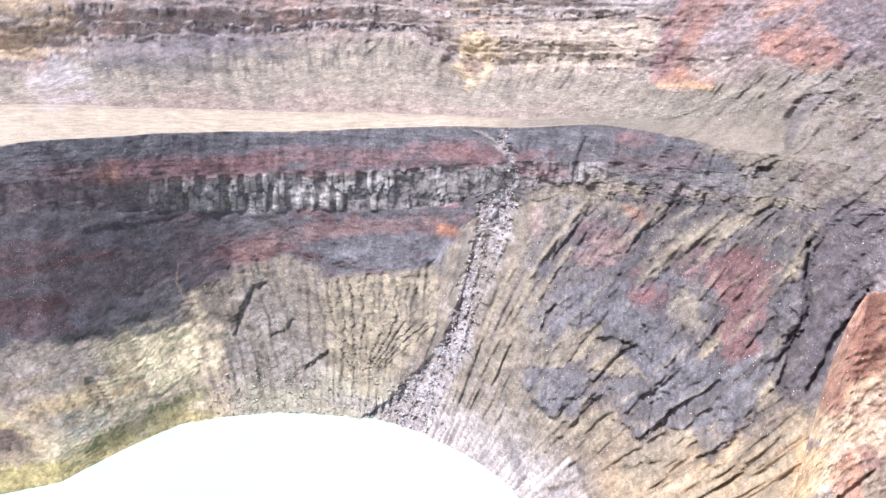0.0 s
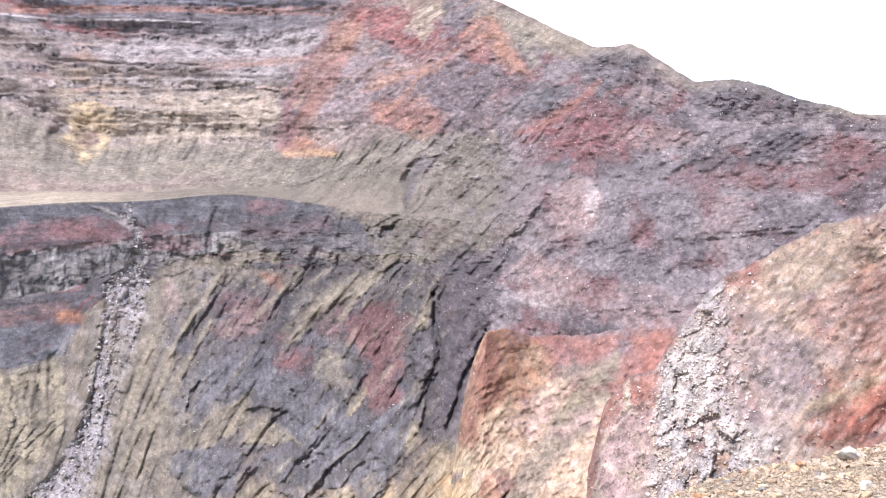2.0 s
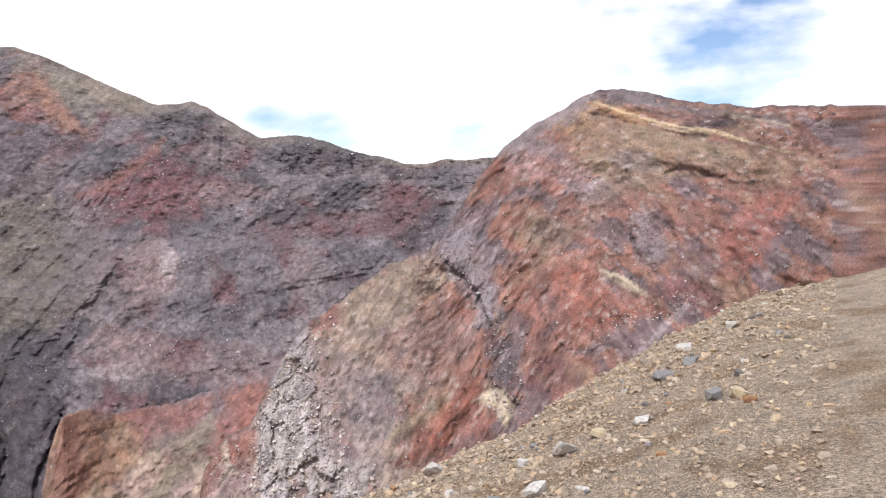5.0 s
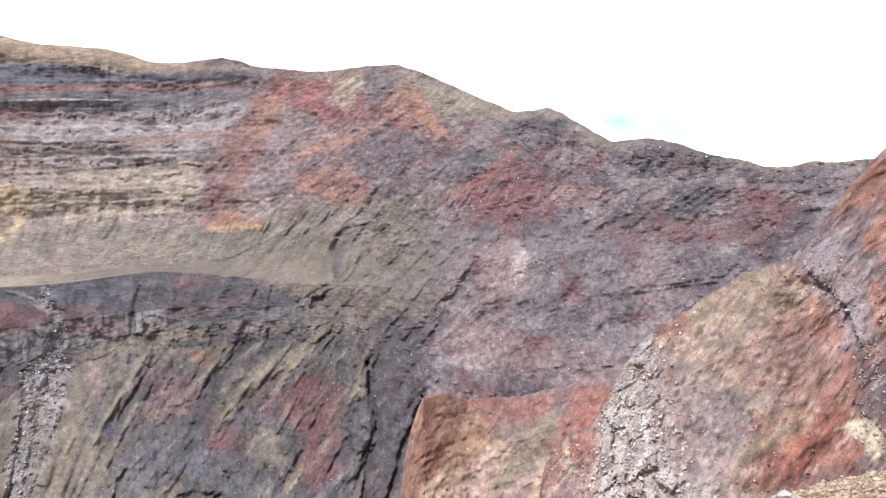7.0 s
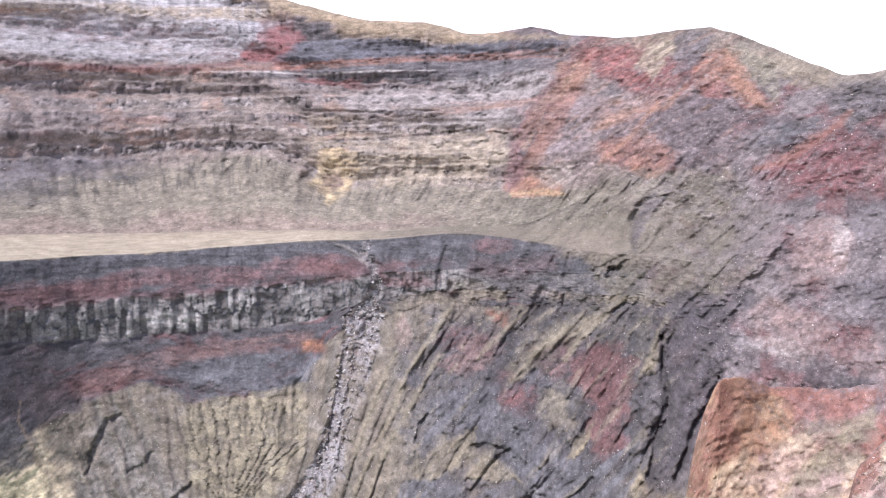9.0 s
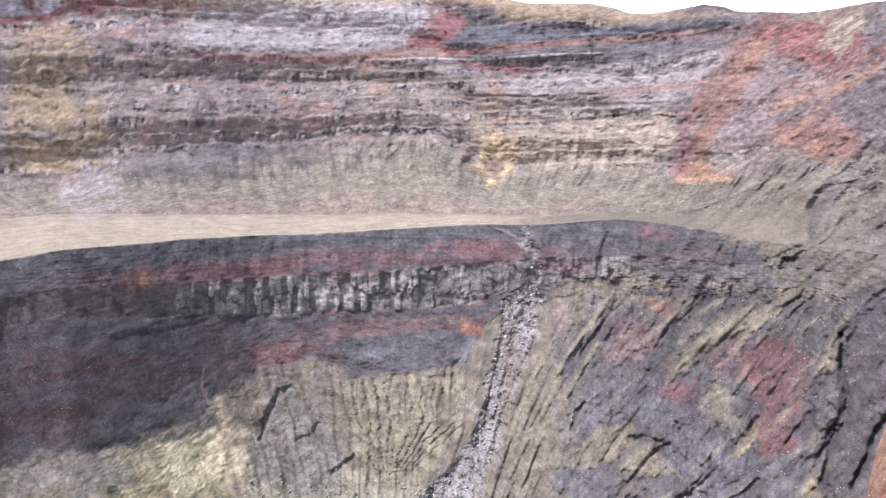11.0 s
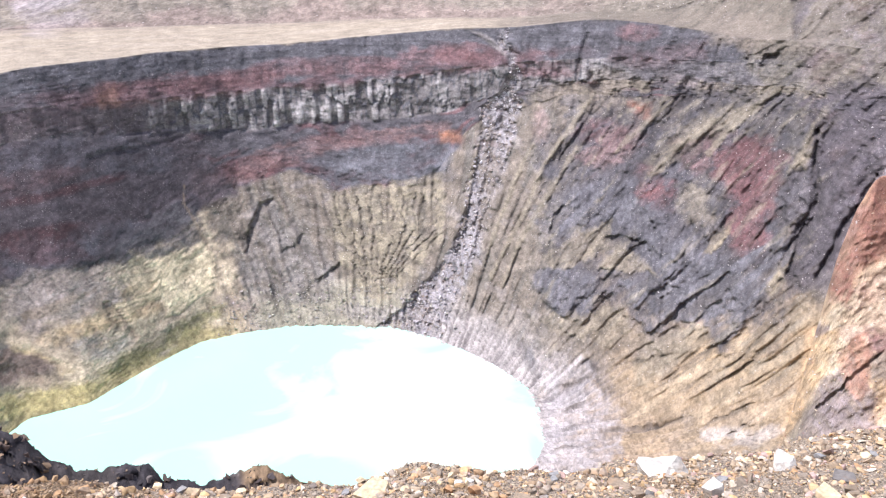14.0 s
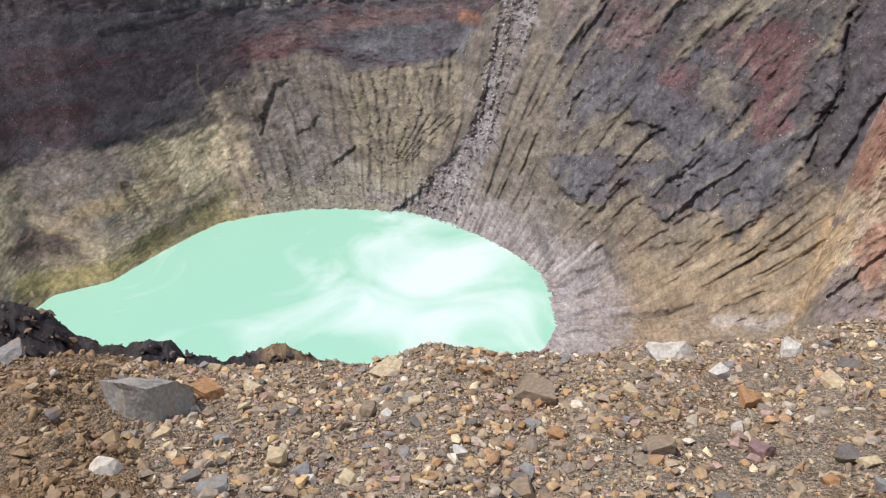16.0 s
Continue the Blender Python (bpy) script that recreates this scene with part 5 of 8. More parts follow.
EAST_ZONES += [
    # underside of the ledge: its shade painted as a dark strip
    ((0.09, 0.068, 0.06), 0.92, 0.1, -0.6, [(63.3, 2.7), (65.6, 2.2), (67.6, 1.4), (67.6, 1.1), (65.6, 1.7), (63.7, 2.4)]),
    ((0.5, 0.36, 0.2), 0.9, 0.06, 0.4, [(55.5, 5.0), (57.9, 4.2), (60.5, 3.3), (62.7, 2.9), (65.1, 2.2), (67.5, 1.5), (67.6, 1.3), (65.1, 2.0), (62.7, 2.8), (60.5, 3.1), (57.9, 4.0), (55.5, 4.8)]),
    ((0.46, 0.38, 0.26), 0.85, 0.05, 0.3, [(63.7, 4.1), (66.0, 3.6), (67.5, 3.2), (67.5, 3.0), (66.0, 3.4), (63.7, 3.9)]),
    ((0.31, 0.18, 0.115), 0.9, 0.12, 0.8, [(59.9, 0.3), (60.0, 1.2), (61.4, 1.3), (63.4, 0.3), (63.4, 0.1), (61.3, 0.3)]),
]
EAST_ZONES += [
    # shade under the ochre ledge, painted as a dark line
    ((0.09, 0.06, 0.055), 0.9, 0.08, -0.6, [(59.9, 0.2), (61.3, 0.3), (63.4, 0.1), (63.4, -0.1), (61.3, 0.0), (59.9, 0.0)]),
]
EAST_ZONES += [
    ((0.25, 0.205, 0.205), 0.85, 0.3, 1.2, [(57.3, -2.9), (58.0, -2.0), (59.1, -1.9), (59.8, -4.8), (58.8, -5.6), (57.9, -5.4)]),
    # crease down the knob's left edge, shade put into the colour
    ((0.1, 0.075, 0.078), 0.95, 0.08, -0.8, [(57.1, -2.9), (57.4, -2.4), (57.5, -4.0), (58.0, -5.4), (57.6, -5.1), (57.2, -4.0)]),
    ((0.29, 0.235, 0.235), 0.92, 0.2, 0.8, [(53.4, -0.6), (54.7, 0.2), (56.1, -0.1), (56.0, -1.5), (54.5, -1.8)]),
    ((0.33, 0.2, 0.175), 0.85, 0.3, 0, [(48.3, 1.2), (51.7, 2.5), (54.5, 1.1), (55.0, -0.9), (52.3, -0.0), (49.2, 0.0)]),
    ((0.33, 0.122, 0.092), 0.95, 0.35, 0, [(62.9, -3.7), (65.2, -1.0), (67.6, -1.0), (66.9, -3.6), (63.9, -7.1), (62.2, -6.6)]),
]
EAST_ZONES += [
    ((0.33, 0.125, 0.083), 0.92, 0.35, 0, [(51.7, -6.3), (54.5, -5.1), (55.6, -7.4), (58.3, -9.0), (56.2, -10.0), (52.3, -10.1)]),
]
EAST_ZONES += [
    ((0.17, 0.115, 0.115), 0.88, 0.3, 0, [(59.6, -4.5), (61.4, -3.9), (63.4, -5.5), (62.9, -7.2), (60.4, -6.7)]),
    ((0.25, 0.17, 0.125), 0.88, 0.3, 0, [(55.8, 1.0), (57.7, 1.8), (58.7, 0.7), (56.6, -1.5), (54.5, -3.4), (52.3, -5.1), (51.7, -4.0), (54.5, -1.4)]),
    ((0.55, 0.44, 0.3), 0.9, 0.08, 0.4, [(55.1, -5.4), (55.6, -6.4), (57.0, -7.0), (57.9, -7.6), (57.7, -7.9), (56.2, -7.1), (55.3, -6.4)]),
    ((0.25, 0.21, 0.215), 0.95, 0.2, 0.8, [(44.0, -5.1), (44.9, -2.8), (47.2, -2.8), (48.3, -4.8), (47.9, -7.4), (47.7, -9.8), (46.9, -8.6), (45.7, -6.6), (44.6, -5.7)]),
]
EAST_ZONES += [
    # shade painted into the crease beside the grey rib
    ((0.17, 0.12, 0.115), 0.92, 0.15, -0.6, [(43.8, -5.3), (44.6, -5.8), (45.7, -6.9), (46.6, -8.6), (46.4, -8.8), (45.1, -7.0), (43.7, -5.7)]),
]
EAST_ZONES += [
    ((0.31, 0.245, 0.235), 0.65, 0.5, 0, [(34.8, -10.0), (37.2, -11.2), (40.3, -12.8), (41.1, -15.1), (39.5, -17.7), (40.2, -18.9), (37.8, -20.7), (34.6, -20.2), (32.6, -18.3), (32.3, -14.9), (33.2, -11.9)]),
    ((0.5, 0.45, 0.4), 0.9, 0.2, 0.6, [(33.2, -13.1), (34.6, -12.7), (34.7, -15.8), (35.4, -18.4), (39.4, -18.9), (38.2, -21.0), (34.6, -20.4), (32.2, -18.7), (31.5, -16.4), (31.7, -14.5)]),
    ((0.34, 0.255, 0.165), 0.95, 0.15, 0, [(45.1, -14.1), (44.7, -15.2), (41.1, -17.1), (39.8, -17.5), (40.4, -16.5)]),
    ((0.34, 0.125, 0.085), 0.9, 0.25, 0, [(46.2, -11.6), (47.0, -14.7), (45.8, -16.2), (45.0, -17.7), (41.0, -18.9), (40.5, -17.8), (44.7, -15.3)]),
]
EAST_ZONES += [
    ((0.64, 0.55, 0.4), 1.0, 0.12, 0.4, [(46.2, -15.0), (47.4, -14.3), (48.7, -14.1), (48.9, -15.2), (48.5, -16.0), (48.1, -16.1), (48.0, -15.2), (46.8, -15.1)]),
    ((0.2, 0.165, 0.15), 0.85, 0.3, 0, [(55.6, 1.6), (57.2, 1.9), (60.2, 1.3), (59.4, 0.4), (57.0, 0.6)]),
    ((0.27, 0.125, 0.1), 0.95, 0.2, 0, [(34.8, -9.6), (35.3, -8.5), (37.7, -7.6), (36.8, -9.7), (35.6, -10.1)]),
    ((0.34, 0.255, 0.18), 0.92, 0.3, 0, [(37.2, -8.1), (40.4, -5.9), (44.0, -4.5), (45.1, -6.6), (42.4, -8.2), (39.6, -9.7), (37.2, -10.8)]),
    ((0.31, 0.19, 0.145), 0.85, 0.35, 0, [(39.6, -10.5), (43.6, -8.2), (46.6, -10.5), (46.6, -12.8), (43.5, -14.3), (40.3, -12.8)]),
]
EAST_ZONES += [
    ((0.33, 0.15, 0.11), 0.9, 0.12, 0.5, [(29.0, -16.7), (31.1, -15.7), (31.2, -18.3), (29.8, -18.6), (29.0, -17.6)]),
    ((0.52, 0.42, 0.3), 0.92, 0.1, 0.3, [(28.7, -16.8), (29.1, -16.5), (29.2, -18.0), (30.0, -18.9), (29.0, -19.0), (28.6, -17.9)]),
]
SPUR_ZONES += [
    ((0.28, 0.155, 0.095), 0.85, 0.3, 0, [(19.1, -14.1), (20.2, -13.4), (24.1, -15.3), (23.3, -17.6), (20.0, -19.6), (17.6, -19.9)]),
    ((0.27, 0.13, 0.105), 0.8, 0.25, 0, [(22.6, -14.3), (28.5, -14.5), (26.5, -15.8), (24.1, -16.1)]),
    ((0.26, 0.22, 0.15), 0.85, 0.2, 0, [(28.2, -14.6), (28.9, -15.1), (27.3, -16.9), (26.0, -18.7), (24.8, -20.2), (23.2, -20.2), (25.3, -17.6), (26.9, -15.8)]),
    ((0.3, 0.14, 0.11), 0.85, 0.2, 0, [(28.9, -14.8), (31.7, -13.2), (31.5, -15.6), (29.3, -16.2), (27.9, -17.7), (27.5, -17.1)]),
    ((0.42, 0.305, 0.24), 0.8, 0.25, 0, [(20.4, -20.3), (23.1, -17.5), (25.7, -16.2), (24.8, -18.7), (22.4, -20.5)]),
]
SPUR_ZONES += [
    ((0.5, 0.4, 0.28), 0.6, 0.2, 0, [(16.9, -24.4), (18.7, -20.5), (20.6, -18.0), (21.2, -22.0), (18.7, -24.7)]),
]
SPUR_ZONES += [
    ((0.2, 0.095, 0.072), 0.95, 0.25, 0, [(16.7, -20.5), (18.1, -16.3), (19.2, -13.9), (20.0, -13.9), (20.6, -18.0), (18.4, -20.5), (17.6, -22.1)]),
]

ZONES += [
    ((0.088, 0.075, 0.08), 1.0, 0.25, 0, [(14.5, -9.7), (16.3, -7.7), (19.3, -9.1), (19.8, -12.5), (18.4, -15.6), (16.8, -20.9), (14.4, -22.0), (14.6, -18.0), (15.3, -13.2)]),
]
ZONES += [
    ((0.3, 0.225, 0.145), 0.85, 0.25, 0, [(-38.1, 7.3), (-34.8, 7.6), (-33.5, 6.3), (-34.3, 4.5), (-33.1, 2.1), (-32.6, 0.0), (-35.5, -0.5), (-38.7, -0.7)]),
    ((0.15, 0.135, 0.14), 0.85, 0.2, 0, [(-38.0, 1.0), (-36.1, 1.2), (-34.8, 0.9), (-35.8, 0.4), (-38.0, 0.5)]),
    ((0.14, 0.125, 0.125), 0.8, 0.2, 0, [(-35.6, 3.8), (-34.3, 4.2), (-33.7, 2.8), (-34.7, 2.3)]),
    ((0.34, 0.31, 0.3), 0.8, 0.15, 1, [(-35.1, -1.6), (-34.3, -1.2), (-32.3, -1.8), (-32.2, -2.8), (-35.0, -2.9)]),
    ((0.165, 0.14, 0.14), 0.9, 0.1, 0, [(15.2, -2.0), (14.1, -2.4), (13.3, -3.1), (13.1, -4.9), (13.4, -5.4), (14.0, -3.8), (14.9, -2.7)]),
]
ZONES += [
    ((0.16, 0.14, 0.145), 0.8, 0.2, 0.8, [(-32.1, -0.3), (-28.8, 0.2), (-25.2, 0.9), (-22.2, 0.6), (-22.3, -0.4), (-27.0, -0.9), (-30.9, -1.3)]),
]
STROKES += [
    ((0.31, 0.26, 0.185), 0.9, 2.4, -2.2, [(-3.21, 82.0), (-4.30, 68.8), (-5.56, 49.8), (-6.74, 31.4)]),
    ((0.31, 0.26, 0.185), 0.9, 2.4, -2.2, [(-1.25, 86.9), (-2.52, 73.9), (-3.56, 57.2), (-5.05, 40.3), (-6.28, 27.4)]),
    ((0.31, 0.26, 0.185), 0.8, 2.2, -1.8, [(0.88, 107.0), (-0.70, 91.1), (-1.97, 79.0)]),
    ((0.31, 0.26, 0.185), 0.8, 2.6, -2, [(-0.21, 83.7), (-1.82, 66.4), (-4.04, 43.9), (-5.52, 24.2)]),
    ((0.31, 0.26, 0.185), 0.8, 2.4, -1.8, [(-7.03, 79.8), (-7.89, 54.9), (-8.38, 36.5)]),
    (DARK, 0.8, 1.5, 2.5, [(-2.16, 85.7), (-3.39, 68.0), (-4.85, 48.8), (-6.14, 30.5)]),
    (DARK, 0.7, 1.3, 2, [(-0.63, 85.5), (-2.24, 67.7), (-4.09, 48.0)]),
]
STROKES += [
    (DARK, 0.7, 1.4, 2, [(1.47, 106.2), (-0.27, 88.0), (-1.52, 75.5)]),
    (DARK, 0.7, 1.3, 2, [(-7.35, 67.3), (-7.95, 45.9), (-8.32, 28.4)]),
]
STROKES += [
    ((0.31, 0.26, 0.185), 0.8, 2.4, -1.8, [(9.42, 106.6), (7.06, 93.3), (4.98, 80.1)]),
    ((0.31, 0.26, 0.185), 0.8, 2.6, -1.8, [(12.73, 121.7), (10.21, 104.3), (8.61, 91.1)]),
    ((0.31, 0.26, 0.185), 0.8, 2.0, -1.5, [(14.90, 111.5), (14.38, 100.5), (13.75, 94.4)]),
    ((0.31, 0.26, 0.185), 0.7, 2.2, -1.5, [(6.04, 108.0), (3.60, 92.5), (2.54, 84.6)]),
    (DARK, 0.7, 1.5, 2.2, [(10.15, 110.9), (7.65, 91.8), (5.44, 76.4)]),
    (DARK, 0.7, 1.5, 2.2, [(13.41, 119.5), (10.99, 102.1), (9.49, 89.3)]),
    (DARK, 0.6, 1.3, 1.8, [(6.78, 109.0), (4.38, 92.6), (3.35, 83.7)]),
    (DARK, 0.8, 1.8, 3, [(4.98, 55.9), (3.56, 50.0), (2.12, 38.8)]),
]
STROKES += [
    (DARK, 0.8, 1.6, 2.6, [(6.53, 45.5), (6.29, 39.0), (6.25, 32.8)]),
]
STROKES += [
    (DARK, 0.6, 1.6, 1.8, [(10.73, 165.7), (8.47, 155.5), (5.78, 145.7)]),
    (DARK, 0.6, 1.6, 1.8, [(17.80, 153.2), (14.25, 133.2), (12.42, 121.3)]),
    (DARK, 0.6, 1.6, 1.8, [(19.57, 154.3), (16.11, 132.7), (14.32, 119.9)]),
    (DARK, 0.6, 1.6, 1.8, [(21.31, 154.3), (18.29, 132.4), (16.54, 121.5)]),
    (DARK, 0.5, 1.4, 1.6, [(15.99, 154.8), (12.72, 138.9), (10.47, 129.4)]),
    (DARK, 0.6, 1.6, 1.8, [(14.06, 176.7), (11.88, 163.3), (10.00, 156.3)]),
    # shaded left side of the winding gully, painted dark
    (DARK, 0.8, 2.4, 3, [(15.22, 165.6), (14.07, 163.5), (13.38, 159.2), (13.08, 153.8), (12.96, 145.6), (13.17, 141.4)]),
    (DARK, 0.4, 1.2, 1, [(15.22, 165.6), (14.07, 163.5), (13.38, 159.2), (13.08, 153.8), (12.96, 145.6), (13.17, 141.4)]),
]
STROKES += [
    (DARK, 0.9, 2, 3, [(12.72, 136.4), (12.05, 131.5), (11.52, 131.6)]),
]


ZONES += [
    ((0.35, 0.26, 0.165), 0.9, 0.3, 0, [(3.0, -30.7), (6.9, -27.8), (10.7, -26.2), (14.1, -23.8), (16.3, -22.2), (17.8, -24.1), (16.9, -26.8), (16.1, -29.5), (15.0, -33.4), (5.8, -34.9), (2.3, -32.3)]),
    ((0.43, 0.385, 0.37), 0.85, 0.35, 0, [(-2.3, -27.5), (0.5, -27.4), (2.2, -29.2), (3.5, -30.6), (4.1, -32.1), (4.0, -34.8), (-2.9, -35.7), (-1.8, -31.8)]),
    ((0.42, 0.325, 0.215), 0.85, 0.12, 0.8, [(4.0, -31.3), (6.3, -29.2), (8.9, -27.3), (11.8, -26.0), (14.2, -24.5), (14.5, -24.8), (12.0, -26.7), (9.1, -28.4), (6.9, -30.3), (4.9, -31.6)]),
]
ZONES += [
    ((0.42, 0.325, 0.215), 0.85, 0.12, 0.8, [(8.6, -30.8), (10.8, -29.0), (12.9, -27.5), (15.5, -25.4), (15.9, -25.7), (13.1, -28.4), (11.0, -29.9)]),
    ((0.43, 0.33, 0.23), 0.85, 0.12, 0.8, [(8.9, -32.6), (11.5, -30.6), (13.7, -29.2), (15.9, -27.0), (16.4, -27.6), (14.2, -30.1), (11.3, -31.9)]),
]
# gashes cut in the tan slope and grey shore, their shade painted dark
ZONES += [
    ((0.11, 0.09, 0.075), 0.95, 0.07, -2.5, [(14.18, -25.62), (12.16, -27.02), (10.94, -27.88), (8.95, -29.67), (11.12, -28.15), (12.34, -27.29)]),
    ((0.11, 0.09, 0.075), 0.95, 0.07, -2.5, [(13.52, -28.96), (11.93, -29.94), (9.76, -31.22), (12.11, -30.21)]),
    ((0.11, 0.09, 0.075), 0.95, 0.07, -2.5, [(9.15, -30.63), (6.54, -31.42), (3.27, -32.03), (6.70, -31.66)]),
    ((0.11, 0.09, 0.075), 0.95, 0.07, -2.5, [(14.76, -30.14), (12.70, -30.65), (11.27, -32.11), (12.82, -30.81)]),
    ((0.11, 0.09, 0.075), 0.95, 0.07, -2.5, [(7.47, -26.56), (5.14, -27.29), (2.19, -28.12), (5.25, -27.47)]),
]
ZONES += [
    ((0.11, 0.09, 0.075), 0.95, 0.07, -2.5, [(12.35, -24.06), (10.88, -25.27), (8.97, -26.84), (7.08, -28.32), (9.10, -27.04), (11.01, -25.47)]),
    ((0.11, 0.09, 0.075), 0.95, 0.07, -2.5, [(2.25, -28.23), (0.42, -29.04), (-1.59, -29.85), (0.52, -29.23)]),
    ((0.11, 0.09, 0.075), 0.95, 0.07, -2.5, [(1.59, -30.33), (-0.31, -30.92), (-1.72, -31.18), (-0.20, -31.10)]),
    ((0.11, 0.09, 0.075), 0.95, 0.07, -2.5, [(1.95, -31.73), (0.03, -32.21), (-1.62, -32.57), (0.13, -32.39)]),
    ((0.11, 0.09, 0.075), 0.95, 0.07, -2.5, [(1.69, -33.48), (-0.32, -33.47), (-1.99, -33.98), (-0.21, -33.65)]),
]
SPUR_ZONES += [
    ((0.48, 0.32, 0.18), 0.9, 0.15, 0.5, [(16.0, -23.7), (18.0, -23.5), (18.0, -25.1), (17.7, -26.8), (17.0, -28.6), (16.2, -30.2), (15.5, -31.5), (15.3, -30.4), (16.2, -26.9)]),
    ((0.25, 0.205, 0.2), 0.9, 0.2, 0.6, [(17.7, -27.0), (19.1, -25.3), (20.8, -26.7), (21.6, -29.7), (16.2, -31.7), (17.1, -28.9)]),
    ((0.17, 0.13, 0.135), 0.85, 0.12, 0.5, [(15.7, -24.5), (16.9, -23.3), (17.8, -23.5), (16.8, -24.4)]),
    ((0.38, 0.2, 0.135), 0.9, 0.15, 0, [(18.3, -25.4), (19.1, -23.8), (19.9, -23.3), (20.7, -26.3), (20.1, -27.9), (19.3, -27.4)]),
]
ZONES += SPUR_ZONES[-4:-2]


ZONES += [
    ((0.36, 0.3, 0.235), 0.75, 0.3, 0, [(-5.9, 1.8), (-1.4, 2.0), (4.3, 2.2), (4.8, 0.1), (2.5, -1.1), (-2.1, -1.5), (-5.9, -1.1)]),
    ((0.21, 0.172, 0.172), 0.7, 0.4, 0, [(19.4, 1.9), (22.0, 2.9), (22.6, -6.1), (18.8, -6.3), (19.6, -2.3)]),
    ((0.15, 0.12, 0.125), 0.9, 0.25, 0.5, [(14.7, 4.1), (16.6, 4.9), (18.9, 4.3), (19.3, 2.6), (18.1, 1.2), (18.9, -0.6), (16.2, -0.2), (14.4, 1.6), (13.7, 3.0)]),
    ((0.24, 0.19, 0.19), 0.9, 0.2, 0, [(8.0, 4.2), (9.7, 4.9), (13.3, 4.1), (10.5, 2.7), (9.9, 0.9), (7.0, 0.7), (6.6, 2.4)]),
    ((0.27, 0.115, 0.105), 0.95, 0.2, 0.5, [(9.3, 7.4), (11.0, 8.1), (12.8, 7.3), (13.2, 6.4), (14.6, 5.5), (16.6, 5.4), (16.0, 4.4), (13.3, 4.6), (10.8, 5.8), (9.5, 6.7)]),
]
ZONES += [
    ((0.23, 0.14, 0.135), 0.95, 0.12, 0, [(7.2, 5.7), (8.3, 6.0), (6.1, 3.7), (5.6, 1.8), (5.5, -1.0), (4.4, -2.1), (4.2, -1.1), (4.7, 1.6), (5.8, 3.8)]),
    ((0.37, 0.25, 0.185), 0.85, 0.1, 1.0, [(8.6, 6.5), (9.7, 6.9), (10.2, 6.1), (9.0, 5.3), (7.2, 3.8), (6.4, 2.4), (5.7, 0.9), (5.1, 1.8), (6.1, 3.7), (7.6, 5.5)]),
    ((0.35, 0.2, 0.145), 0.9, 0.08, 0.3, [(4.6, -1.6), (5.7, -1.3), (7.0, -1.6), (7.4, -2.1), (4.8, -2.3)]),
    ((0.36, 0.3, 0.26), 0.9, 0.15, 0.4, [(7.0, 0.1), (8.8, 0.3), (9.2, -1.0), (7.4, -1.6), (6.3, -0.8)]),
    ((0.32, 0.2, 0.155), 0.82, 0.12, 0.3, [(9.8, 2.5), (10.9, 3.4), (12.9, 4.1), (14.0, 4.0), (12.3, 2.9), (10.2, 2.1)]),
]
ZONES += [
    ((0.28, 0.16, 0.135), 0.82, 0.15, 0.3, [(10.3, 0.9), (12.3, 1.8), (14.4, 2.1), (15.8, 0.9), (15.2, 0.1), (13.4, 0.5), (12.1, -0.1)]),
    ((0.37, 0.305, 0.225), 0.92, 0.12, 0, [(12.8, 6.4), (13.6, 7.8), (15.4, 8.5), (15.3, 7.4), (14.1, 5.5)]),
    ((0.19, 0.163, 0.168), 0.92, 0.12, 0.3, [(15.5, 7.4), (16.6, 8.7), (18.0, 8.6), (17.1, 7.1), (16.5, 6.1), (15.2, 5.8)]),
    ((0.33, 0.18, 0.135), 0.85, 0.1, 0.5, [(17.8, 6.6), (18.8, 7.0), (19.5, 6.0), (19.8, 4.9), (21.2, 4.2), (21.0, 3.7), (19.6, 3.9), (18.7, 5.0)]),
    ((0.27, 0.13, 0.12), 0.9, 0.12, 0, [(16.8, 5.3), (18.5, 5.5), (19.2, 4.3), (17.6, 4.3)]),
]
ZONES += [
    ((0.28, 0.245, 0.19), 0.9, 0.15, 0, [(19.0, 8.0), (21.8, 6.4), (22.0, 3.9), (20.2, 5.6)]),
    ((0.34, 0.255, 0.235), 0.85, 0.06, 0.3, [(11.6, 3.8), (13.3, 4.5), (15.9, 5.3), (16.0, 5.0), (13.6, 4.1), (11.7, 3.5)]),
]


# ---- the far wall of the crater: one sheet from the lake to the horizon ----
LAKE_X, LAKE_Y = polar(-16.0, 292.0)


